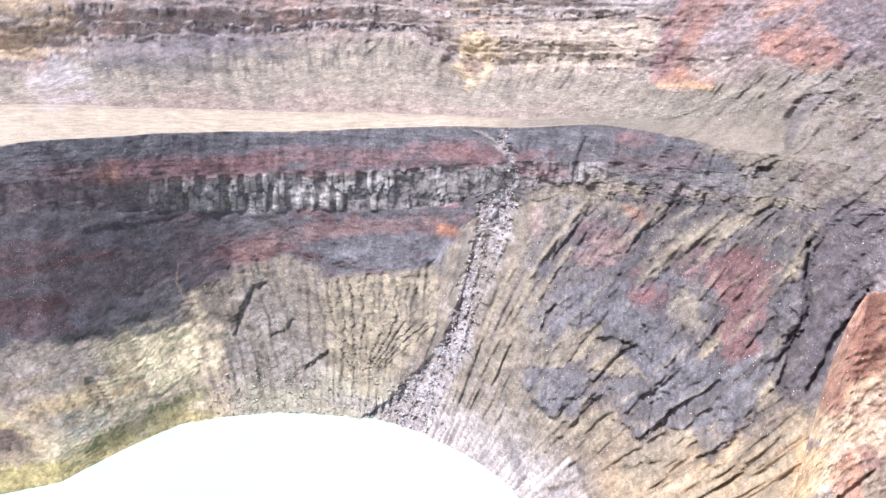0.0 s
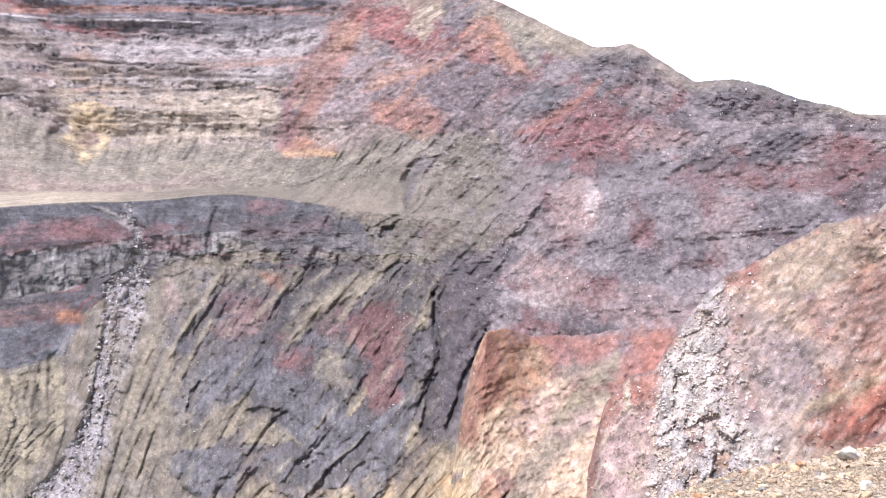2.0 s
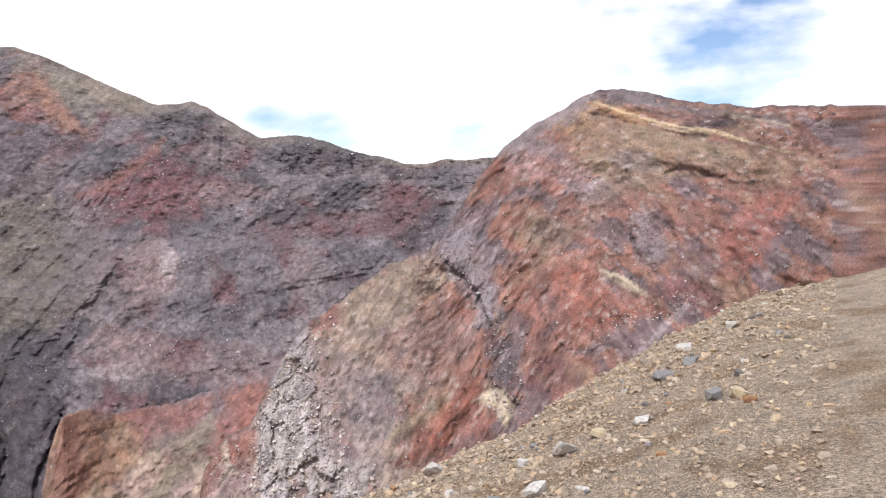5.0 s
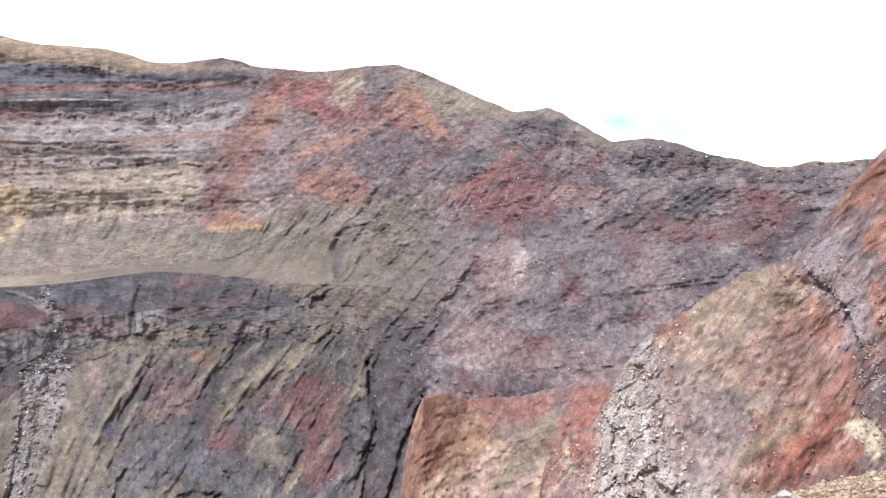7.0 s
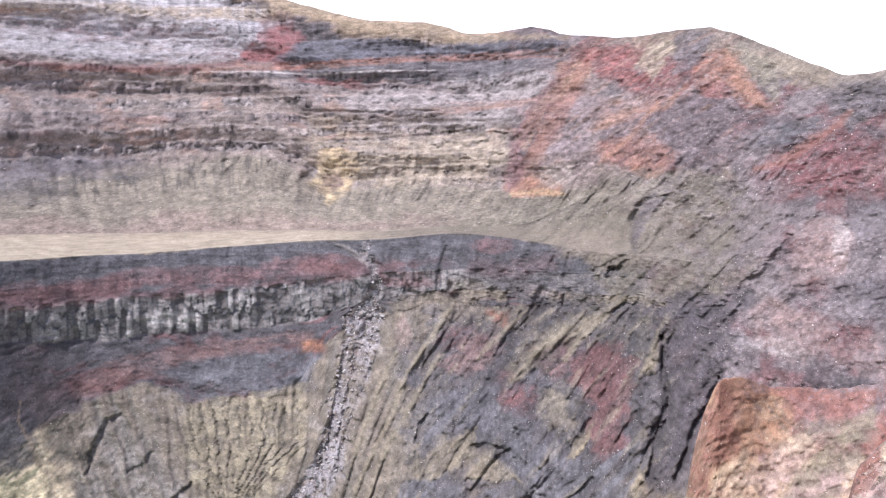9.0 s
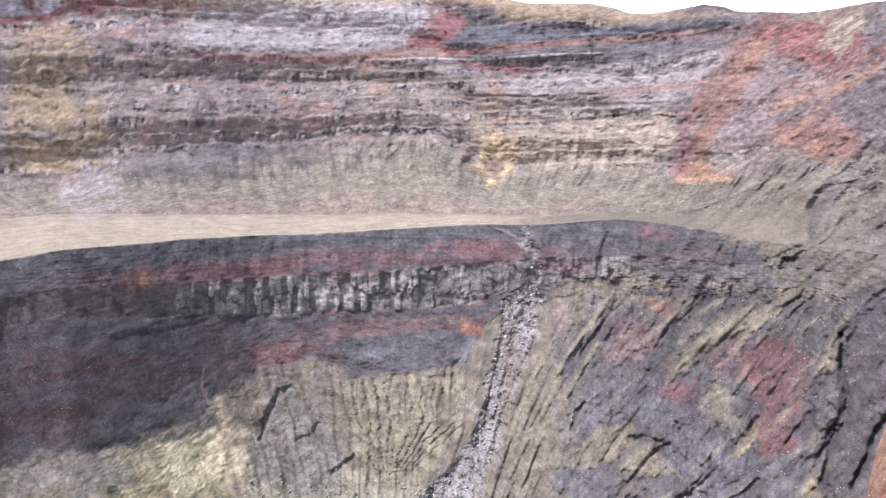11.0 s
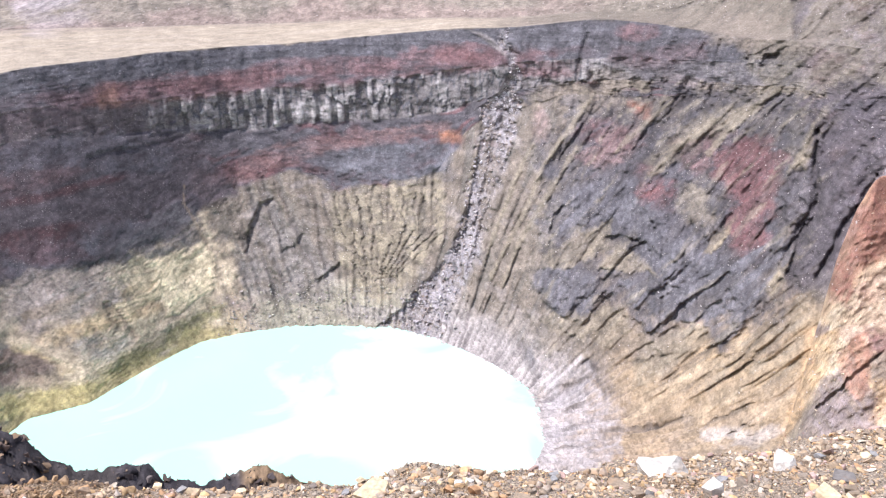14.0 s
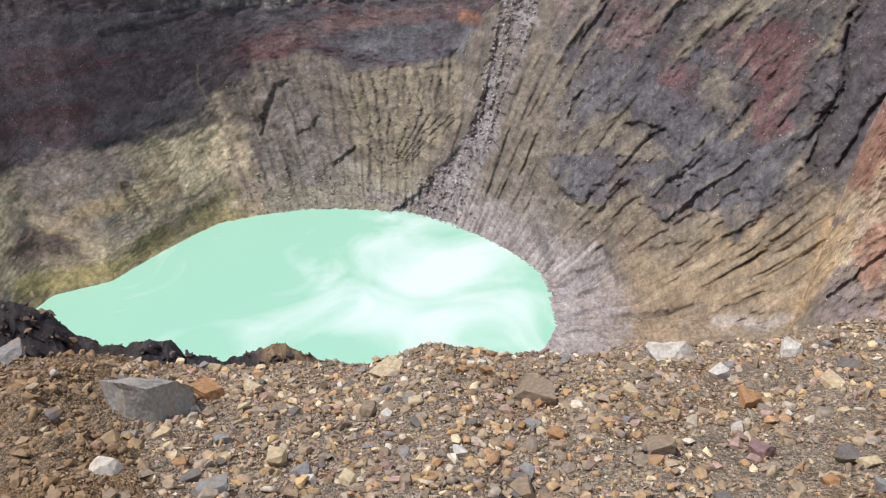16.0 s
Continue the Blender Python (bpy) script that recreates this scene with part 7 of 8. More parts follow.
    col = blend(col, OLIVE, within(v, 6.75, 8, 0.08) * step(8, 14, b) * 0.7)
    # boulder chute
    col = blend(col, (0.44, 0.4, 0.4), chute * step(0.25, 0.6, cells(arc / 2.2, z / 1.8, 101)[0]) * 0.9)
    col = blend(col, (0.2, 0.18, 0.18), chute * 0.4)
    w4 = 0.5 * w2 + 0.5 * streak + 0.25 * mottle
    col, out = decorate(b, r_base, z_base, col, out, PATCHES, [], w1, w4, 2.0, 0.2)
    e = np.degrees(np.arctan2(z_base - EYE[2], r_base))
    ragged = fbm(arc / 7, zg / 6, 4, 231, 0.6)
    slip = fbm(0.2 * zg - 0.17 * arc + 0.3 * warp, 0.02 * zg + 0.018 * arc, 4, 243, 0.62)
    sheets = fbm(arc / 11 + 0.3 * warp, z_base / 4.5, 4, 245, 0.65)
    flat_lying = np.clip((1 - step(3, 9, b)) * step(0.9, 1.1, v) + (1 - step(-8, -4, b)), 0, 1)
    veil = slip + (sheets - slip) * flat_lying
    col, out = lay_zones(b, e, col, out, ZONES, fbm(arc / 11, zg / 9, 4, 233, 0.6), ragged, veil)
    col = col * (1 + 0.2 * np.clip(veil, -1.5, 1.5) * near * (1 - 0.7 * bench) * step(0.0, 0.1, v))[..., None]
    crest = within(b, 6, 20, 1.0) * step(5.9, 6.1, v)
    col = blend(col, (0.205, 0.152, 0.147), crest * np.clip(0.02 + 0.3 * fbm(arc / 5, z_base / 5, 4, 263, 0.65) - 0.15 * slip, 0, 0.6))
    col = blend(col, (0.33, 0.21, 0.165), crest * step(0.35, 0.8, fbm((0.6 * arc - 0.8 * z_base) / 4, (0.8 * arc + 0.6 * z_base) / 30, 4, 265, 0.6)) * 0.45)
    scree = step(17, 21, b + 0.06 * (z_base - 90)) * (1 - step(43, 46, b)) * step(0.2, 0.5, v) * (1 - step(6.7, 6.9, v))
    col = blend(col, (0.185, 0.155, 0.158), scree * np.clip(0.1 + 0.4 * fbm(arc / 8, zg / 7, 4, 267, 0.65), 0, 0.7))
    col = blend(col, (0.33, 0.28, 0.27), scree * step(0.72, 0.92, cells(arc / 1.3, zg / 1.2, 269)[0]) * step(-0.2, 0.4, fbm(arc / 20, zg / 16, 3, 271)) * 0.5)
    grit = np.clip(fbm(arc / 2.3, z_base / 2.0, 4, 275, 0.7), -1.3, 1.3)
    col = col * ((1 - np.maximum(0.08 * crest, 0.14 * scree)) * (1 + 0.28 * np.maximum(crest, 0.7 * scree) * grit))[..., None]
    out += 0.3 * np.maximum(crest, 0.5 * scree) * grit
    # ash holds fine ribs that run down the slope, lava breaks into upright joints
    flank = step(-5, -2, b) * (1 - step(15, 17, b)) * step(0.05, 0.15, v) * (1 - step(2.0, 2.3, v))
    ashen = np.clip((col[..., 0] - col[..., 2] - 0.06) / 0.05, 0, 1)
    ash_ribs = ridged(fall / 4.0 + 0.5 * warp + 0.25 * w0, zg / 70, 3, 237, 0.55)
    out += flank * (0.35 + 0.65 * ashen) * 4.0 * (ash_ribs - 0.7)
    # shade painted into the troughs of the ash ribs
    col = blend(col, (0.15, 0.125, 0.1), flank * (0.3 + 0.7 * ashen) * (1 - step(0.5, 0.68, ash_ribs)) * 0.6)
    col = blend(col, (0.3, 0.255, 0.19), flank * step(0.78, 0.9, gorge) * step(0.0, 0.5, slip) * 0.6)
    col = col * (1 + 0.2 * flank * (1 - ashen) * np.clip(fbm(arc / 1.8, z_base / 16, 3, 247, 0.6), -1.5, 1.5))[..., None]
    slab, slab_joint = cells(arc / 5 + 0.3 * ragged, z_base / 11 + 0.3 * warp, 239)
    out += flank * (1 - ashen) * (1.8 * (slab - 0.5) + 1.0 * ragged)
    col = blend(col, (0.085, 0.078, 0.08), flank * (1 - ashen) * (1 - step(0.02, 0.1, slab_joint)) * 0.4)
    # evenly spaced rills on the bank of yellow ash beside the chute
    left_b = np.interp(e, [-22.1, -19.5, -16.3], [-15.9, -17.3, -17.9])
    right_b = np.interp(e, [-22.1, -18.8, -15.7], [-13.6, -9.5, -9.4])
    across = (b - left_b) / (right_b - left_b)
    bank = within(across, 0.0, 1.0, 0.04) * within(e, -22.3, -15.9, 0.25)
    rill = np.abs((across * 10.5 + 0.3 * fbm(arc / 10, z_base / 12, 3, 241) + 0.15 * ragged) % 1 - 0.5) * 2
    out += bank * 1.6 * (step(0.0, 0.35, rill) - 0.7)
    # rill beds drawn dark for the shade in them
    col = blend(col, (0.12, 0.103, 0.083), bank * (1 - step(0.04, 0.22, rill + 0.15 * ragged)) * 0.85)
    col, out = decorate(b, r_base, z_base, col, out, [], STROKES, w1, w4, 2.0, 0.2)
    speck, speck_joint = cells(arc / 1.5, zg / 1.4, 191)
    speck2, _ = cells(arc / 3.4, zg / 2.8, 193)
    shift = 0.15 * np.clip(streak, -1.5, 1.5) + 0.12 * rough + 0.12 * mottle + 0.45 * (speck - 0.5) + 0.25 * (speck2 - 0.5) * (0.4 + 0.6 * np.maximum(cliff, cols))
    col = col * (0.88 + 0.88 * shift * near * (1 - 0.6 * bench))[..., None]
    out = out * (1 - 0.8 * within(v, 3.75, 4.2, 0.15) * within(b, -12, 6, 2))
    col = col * (1 - within(v, 0.6, 3.9, 0.2) * np.maximum(0.12 * within(b, 2, 16, 2), 0.14 * (1 - step(-26, -23, b))))[..., None]
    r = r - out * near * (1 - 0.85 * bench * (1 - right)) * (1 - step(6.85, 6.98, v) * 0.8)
    z = z + lift + near * within(v, 6.9, 7.15, 0.1) * 0.9 * fbm(arc / 16, arc / 50, 4, 121)
    x, y = polar(b, r)
    cuts = np.cumsum([0] + counts)
    parts = (("crater_wall_lower", 0, cuts[6], "grey olive inner crater wall with gullied scree, columnar lava and dark tuff bands"),
             ("terrace", cuts[6], cuts[7], "pale tan sandy terrace above the inner crater"),
             ("crater_wall_upper", cuts[7], cuts[9] + 4, "layered mauve and red outer crater wall with lava steps"),
             ("ground", cuts[9] + 4, sum(counts) - 1, "brown volcanic flank falling away to the horizon"))
    for name, a, c, label in parts:
        s = slice(a, c + 1)
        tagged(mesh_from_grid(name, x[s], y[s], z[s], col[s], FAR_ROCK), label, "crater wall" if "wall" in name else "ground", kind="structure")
    return (x, y, z), b, v, z, chute


FAR = far_wall()


# ---- the nearer spurs ----
def spur(name, label, stations, foot_r, foot_z, back, soft, paint, mat, seed, patches, strokes, zones, step_az=0.09, rows=220, relief=3.0, scale=1.0, dust=0.0):
    """A ridge: its crest line (bearing, distance, height), its foot, and a back that falls away behind the crest."""
    st = np.array(stations, float)
    az = np.concatenate([np.arange(st[0, 0], st[0, 0] + 4.2, step_az / 3), np.arange(st[0, 0] + 4.2, min(70, st[-1, 0]), step_az), np.arange(70, st[-1, 0] + 0.001, 1.0)])
    rc, zc = smooth_line(st[:, 0], st[:, 1], az, soft), smooth_line(st[:, 0], st[:, 2], az, soft)
    rf, zf = np.interp(az, *foot_r), np.interp(az, *foot_z)
    u = np.linspace(0, 1, rows)[:, None]
    r = rf + (rc - rf) * u
    z = zf + (zc - zf) * u
    ub = np.linspace(0, 1, 40)[1:, None] ** 1.3
    r = np.concatenate([r, rc + back * ub])
    fall_back = 0.3 + np.maximum(0, (EYE[2] - zc) / rc)
    z = np.concatenate([z, zc - back * (fall_back * ub + 0.4 * ub ** 2)])
    w = np.concatenate([np.broadcast_to(u, (rows, len(az))), 1 + np.broadcast_to(ub, (39, len(az)))])
    b = np.broadcast_to(az, r.shape)
    arc, zm = np.radians(b - st[0, 0]) * float(np.median(rc)) / scale, (z * 0.75 + (r - rc) * 0.6) / scale
    warp = fbm(arc / 20, zm / 20, 3, seed)
    rough = fbm(arc / 2.4, zm / 2.4, 5, seed + 5, 0.62)
    crag = ridged(arc / 11 + 0.4 * warp, zm / 12, 5, seed + 9, 0.55)
    block, joint = cells(arc / 2.2 + 0.3 * rough, zm / 2.4, seed + 15)
    out, col = paint(b, r, z, w, arc, zm, warp, rough, crag, block, joint, seed)
    fine = fbm(arc / 1.6, zm / 1.6, 4, seed + 81, 0.6)
    pebble, pebble_joint = cells(arc / 0.8, zm / 0.7, seed + 85)
    lump, _ = cells(arc / 2.6 + 0.4 * fine, zm / 2.2, seed + 87)
    out = out * relief + 0.09 * relief * fine
    # loose ground creeping down to the side
    lean = np.where(b < 45.5, -0.75, 0.75) if dust else 0.75
    creep = fbm((arc + lean * zm) / 1.3, (zm - lean * arc) / 14, 3, seed + 91, 0.6)
    col = col * (1 + 0.2 * np.clip(fine, -1.5, 1.5))[..., None]
    wave, ripple = fbm(arc / 9, zm / 7, 4, seed + 61), 0.8 * rough + 0.5 * fbm(arc / 1.3, zm / 1.6, 3, seed + 71)
    col, out = decorate(b, r, z, col, out, patches, [], wave, ripple, crisp=0.5)
    grain = 1 + 0.3 * (pebble - 0.5) + 0.25 * (lump - 0.5) + 0.16 * np.clip(creep, -1.5, 1.5)
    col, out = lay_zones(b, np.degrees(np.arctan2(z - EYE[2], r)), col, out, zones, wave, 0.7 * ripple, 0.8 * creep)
    if dust:
        # grey dust, hollows darkened with painted shade, and pale chips over the loose slopes
        grey = np.clip(0.5 + 0.9 * fbm(arc / 3.2, zm / 2.6, 5, seed + 93, 0.68), 0, 1.3)
        col = blend(col, (0.205, 0.158, 0.142), dust * grey)
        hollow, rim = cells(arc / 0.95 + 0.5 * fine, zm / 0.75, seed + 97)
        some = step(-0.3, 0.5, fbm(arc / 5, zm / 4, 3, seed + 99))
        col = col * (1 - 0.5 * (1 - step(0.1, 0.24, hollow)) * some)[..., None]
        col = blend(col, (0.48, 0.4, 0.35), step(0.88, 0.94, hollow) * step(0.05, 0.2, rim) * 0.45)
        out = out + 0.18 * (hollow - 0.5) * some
    col = col * grain[..., None]
    col, out = decorate(b, r, z, col, out, [], strokes, wave, ripple, crisp=0.5)
    col = col * (1 + 0.26 * np.clip(rough, -1.5, 1.5))[..., None]
    fade = 1 - 0.75 * within(w, 0.96, 1.06, 0.03)
    x, y = polar(b, r - out * fade)
    z = z + relief * 0.15 * fbm(arc / 2.5, r / 9 / scale, 4, seed + 21) * within(w, 0.95, 1.3, 0.05)
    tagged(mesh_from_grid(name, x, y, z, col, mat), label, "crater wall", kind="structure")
    return (x, y, z), b, w


def paint_orange(b, r, z, w, arc, zm, warp, rough, crag, block, joint, seed):
    n1, n2 = fbm(arc / 14, zm / 10, 4, seed + 31), fbm(arc / 30, zm / 18, 4, seed + 41)
    col = np.empty(r.shape + (3,), np.float32)
    col[:] = (0.37, 0.225, 0.145)
    col = blend(col, BRICK, step(0.0, 0.4, n1) * 0.6)
    col = blend(col, ORANGE, step(0.15, 0.5, n2) * 0.7)
    col = blend(col, ROSE, step(0.0, 0.4, -n2) * 0.4)
    col = blend(col, (0.52, 0.385, 0.265), (1 - step(92, 112, z + 10 * n1)) * 0.7)
    col = blend(col, (0.36, 0.255, 0.16), (1 - step(17.8, 20.5, b + 0.8 * n1 + 0.03 * (z - 100))) * (0.35 + 0.45 * (1 - step(80, 104, z))))
    col = blend(col, WHITE, step(0.25, 0.5, fbm(arc / 4, zm / 4, 4, seed + 57)) * 0.25 * (1 - step(112, 120, z)))
    col = blend(col, CREAM, step(0.2, 0.5, fbm(arc / 10, zm / 16, 4, seed + 51)) * 0.45 * (1 - step(100, 112, z)))
    col = blend(col, OLIVE, within(b - 0.2 * (z - 108) + 0.8 * n1, 26.2, 28.6, 0.6) * 0.8)
    col = blend(col, REDDK, step(0.74, 0.88, w + 0.12 * n1) * step(19.5, 22, b) * 0.8)
    col = blend(col, (0.22, 0.175, 0.172), step(0.84, 0.97, w + 0.12 * n1) * step(19.5, 22, b) * 0.85)
    scree = ridged((0.35 * arc - 1.1 * zm) / 4.5 + 0.8 * warp, (1.1 * arc + 0.35 * zm) / 30, 4, seed + 95, 0.6)
    # grooves in the scree tinted dark, standing for their shade
    col = blend(col, (0.17, 0.12, 0.1), (1 - step(0.45, 0.62, scree)) * 0.2)
    return 0.11 * rough + 0.6 * warp + 0.4 * (scree - 0.65), col


def paint_red(b, r, z, w, arc, zm, warp, rough, crag, block, joint, seed):
    n1, n2 = fbm((arc + 0.9 * zm) / 6, (arc - 0.9 * zm) / 15, 4, seed + 31, 0.6), fbm(arc / 6, zm / 5, 4, seed + 41)
    n3 = fbm((arc + 0.9 * zm) / 9, (arc - 0.9 * zm) / 20, 4, seed + 51, 0.6)
    col = np.empty(r.shape + (3,), np.float32)
    col[:] = (0.3, 0.15, 0.108)
    col = blend(col, BRICK, step(-0.1, 0.3, n1) * 0.8)
    col = blend(col, (0.3, 0.195, 0.125), step(0.1, 0.5, n3) * 0.7)
    col = blend(col, PURPLE, step(0.1, 0.4, -n3 + 0.3 * n2) * 0.8)
    mound = 1 - step(42.5, 44, b + 0.06 * (z - 150))
    col = blend(col, (0.37, 0.28, 0.205), mound * step(-0.3, 0.3, n1 + 0.3) * 0.8)
    nose = 1 - step(30.5, 31.5, b + 0.4 * n2)
    col = blend(col, ROSE, nose * 0.9)
    col = blend(col, (0.46, 0.36, 0.27), nose * step(0.0, 0.4, n1) * 0.8)
    col = blend(col, BRICK, nose * step(0.8, 0.9, w + 0.1 * n2) * 0.9)
    end = (1 - nose) * (1 - step(-1.0, 0.8, b - np.interp(z, [134, 138, 143, 150, 159], [40, 39.5, 36.5, 35.8, 35.2]) + 0.8 * n2))
    col = blend(col, (0.44, 0.39, 0.37), end * step(0.2, 0.6, block))
    col = blend(col, (0.14, 0.12, 0.12), end * (1 - step(0.02, 0.16, joint)) * 0.8)
    col = blend(col, SLATE, step(0.985, 0.998, w) * 0.6)
    out = (0.15 * rough + 1.0 * warp + 1.3 * (crag - 0.76)) * (1 - 0.6 * mound) + end * (0.8 * (block - 0.5) * step(0, 0.12, joint))
    return out, col


SPUR_CREST = [(15.2, 230, 30), (16.2, 232, 56), (16.9, 234, 80), (17.4, 236, 98), (18.1, 238, 111), (18.9, 240, 119.8), (20.1, 244, 120.4), (22.3, 250, 117), (26.1, 253, 117.4), (29.3, 256, 120.5), (33.3, 259, 127.5), (40, 262, 136), (46, 264, 140)]
SPUR_FOOT = (([15, 20, 46], [205, 190, 150]), ([15, 20, 46], [20, 40, 70]))
EAST_CREST = [(26.6, 118.5, 129.7), (27.5, 119.1, 140.3), (29.2, 120.4, 144.6), (30.8, 121.6, 145.6), (31.4, 122.0, 148.3), (32.9, 123.2, 153.9), (33.9, 123.9, 157.2), (34.9, 124.9, 159.5), (37.3, 127.3, 162.5), (40.5, 130.8, 167.2), (43.6, 136.0, 169.4), (44.6, 139.1, 172.0), (46.5, 145.0, 178.9), (48.1, 150.9, 184.4), (49, 154.3, 187.0), (50.8, 159.9, 190.7), (52.6, 164.2, 193.5), (54.1, 167.8, 196.3), (55.3, 169.3, 198.1), (56.8, 165.7, 197.4), (58.5, 161.6, 196.2), (60.5, 156.2, 194.1), (62.8, 147.7, 192.2), (64.9, 140.0, 191.1), (80, 95.0, 185.7), (110, 60.0, 180.0)]
EAST_FOOT = (([26, 34, 42, 46, 50, 55, 60, 66, 80, 110], [84, 86, 92, 98, 100, 102, 95, 84, 60, 34]), ([26, 34, 42, 46, 50, 55, 60, 66, 80, 110], [112, 118, 124, 124, 128, 132, 136, 142, 154, 165]))
SPUR = spur("crater_wall_spur", "orange and rose altered spur below the crater wall", SPUR_CREST, *SPUR_FOOT, 60, 0.25, paint_orange, MID_ROCK, 300, SPUR_PATCHES, SPUR_STROKES, SPUR_ZONES)
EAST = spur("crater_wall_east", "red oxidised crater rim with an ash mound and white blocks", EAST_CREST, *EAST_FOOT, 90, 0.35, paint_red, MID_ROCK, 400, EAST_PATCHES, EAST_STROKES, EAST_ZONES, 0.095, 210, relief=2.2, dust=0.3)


# ---- the lake ----
def lake():
    bm = bmesh.new()
    verts = [bm.verts.new((LAKE_X + 190 * math.cos(k * math.pi / 48), LAKE_Y + 190 * math.sin(k * math.pi / 48), 0)) for k in range(96)]
    bm.faces.new(verts)
    mesh = bpy.data.meshes.new("water")
    bm.to_mesh(mesh)
    bm.free()
    mesh.materials.append(WATER)
    tagged(new("water", mesh), "milky turquoise crater lake ringed by pale shores", "lake", kind="structure")


lake()

# ---- the slope underfoot ----
CREST = [(-180.0, 30, -1.0), (-95.0, 14, -14.0), (-43.3, 4.6, -30.29), (-38.1, 4.6, -31.95), (-34.8, 4.6, -33.2), (-31.3, 4.7, -34.15), (-26.6, 4.7, -34.82), (-21.3, 4.7, -35.61), (-17.5, 4.7, -35.57), (-14.7, 4.9, -35.02), (-11.4, 5.0, -34.68), (-5.3, 5.0, -35.5), (-0.7, 5.1, -35.09), (3.7, 5.3, -34.17), (10.1, 5.6, -33.1), (15.9, 6.0, -31.41), (21.7, 6.6, -28.99), (37.0, 8, -21.7), (45.1, 9.5, -18.6), (49.0, 10.5, -17.2), (52.8, 11.5, -14.8), (56.4, 13, -12.7), (59.8, 15, -10.6), (65.2, 18, -7.8), (80.0, 24, -4.0), (110.0, 30, -2.0), (180.0, 30, -1.0)]


def slope_lines(az):
    c = np.array(CREST, float)
    rc = np.interp(az, c[:, 0], c[:, 1])
    el = np.interp(az, c[:, 0], c[:, 2])
    return rc, EYE[2] + rc * np.tan(np.radians(el))


def slope_height(az, r):
    """Height of the gravel slope at a bearing and a distance inside its crest."""
    rc, zc = slope_lines(az)
    u = r / rc
    gx, gy = r * np.sin(np.radians(az)), r * np.cos(np.radians(az))
    bank = within(az, -60, -37.5, 1.2) * within(u, 0.62, 0.97, 0.04)
    clods = np.clip(fbm(gx / 0.22, gy / 0.22, 3, 541), -0.7, 0.9)
    return EYE[2] - 1.62 + (zc - EYE[2] + 1.62) * (0.8 * u + 0.2 * u * u) + bank * 0.06 * clods + 0.05 * fbm(r * np.sin(np.radians(az)) / 0.6 + 5, r * np.cos(np.radians(az)) / 0.6, 4, 501) * np.minimum(u, 1)


def near_slope():
    az = np.concatenate([np.arange(-180, -50, 2.0), np.arange(-50, 72, 0.25), np.arange(72, 180.1, 2.0)])
    rc, zc = slope_lines(az)
    u = np.concatenate([np.linspace(0.0002, 0.3, 9)[:-1], np.linspace(0.3, 1.0, 150)])[:, None]
    r1 = rc * u
    b1 = np.broadcast_to(az, r1.shape)
    z1 = slope_height(b1, r1)
    # beyond the crest: down into the crater in front, down the flank behind
    inside = within(az, -100, 62, 12)
    drops = [(0.5, 0.55, 0.3), (1.2, 1.5, 0.6), (4, 5.2, 1.2), (20, 21, 4), (60, 55, 12), (120, 110, 30), (195, 192, 60), (260, 205, 90)]
    r2 = np.array([rc + d[0] * (inside + (1 - inside) * (1 + 17 * d[0] / 260)) for d in drops])
    z2 = np.array([zc - d[1] * inside - d[2] * (1 - inside) * 2.2 for d in drops])
    r2[-1] = np.where(inside > 0.3, r2[-1], 4900)
    z2[-1] = np.where(inside > 0.3, z2[-1], -420)
    r, z = np.concatenate([r1, r2]), np.concatenate([z1, z2])
    b = np.broadcast_to(az, r.shape)
    gx, gy = polar(b, r)
    n1, n2 = fbm(gx / 0.8, gy / 0.8, 4, 511), fbm(gx / 0.15, gy / 0.15, 3, 521)
    z = z + np.where(r < rc * 1.3, 0.012 * n2, 0.03 * n1)
    fine = within(b, -50, 72, 2) * step(0.22, 0.32, r / rc)
    n1, n2 = n1 * fine + (1 - fine) * fbm(gx / 6, gy / 6, 3, 517), n2 * fine
    col = np.empty(r.shape + (3,), np.float32)
    col[:] = (0.33, 0.26, 0.185)
    col = blend(col, (0.44, 0.34, 0.235), step(28, 44, b))
    col = blend(col, (0.19, 0.12, 0.06), within(b, -60, -37.5, 1.2) * 0.7)
    col = blend(col, (0.25, 0.15, 0.07), step(0.1, 0.5, n1) * 0.6)
    col = blend(col, (0.17, 0.145, 0.12), step(0.1, 0.5, n2) * 0.3)
    x, y = polar(b, r)
    # the ground goes on under the lookout
    shift = 0.3 * np.clip(1 - r / (0.3 * rc), 0, 1) ** 2
    x, y = x + shift, y - shift
    tagged(mesh_from_grid("ground_rim", x, y, z, col, NEAR_GROUND), "brown gravelly rim slope of loose scoria", "ground", kind="structure")



near_slope()


def paint_dark(b, r, z, w, arc, zm, warp, rough, crag, block, joint, seed):
    col = np.empty(r.shape + (3,), np.float32)
    col[:] = (0.05, 0.043, 0.045)
    col = blend(col, (0.09, 0.075, 0.068), step(0.0, 0.4, warp) * 0.8)
    col = blend(col, (0.3, 0.2, 0.11), within(b, -26.2, -18, 0.5) * step(0.9, 0.97, w + 0.05 * rough) * 0.8)
    return crag - 0.5 + 0.5 * rough + 0.7 * (block - 0.5) * step(0, 0.12, joint), col


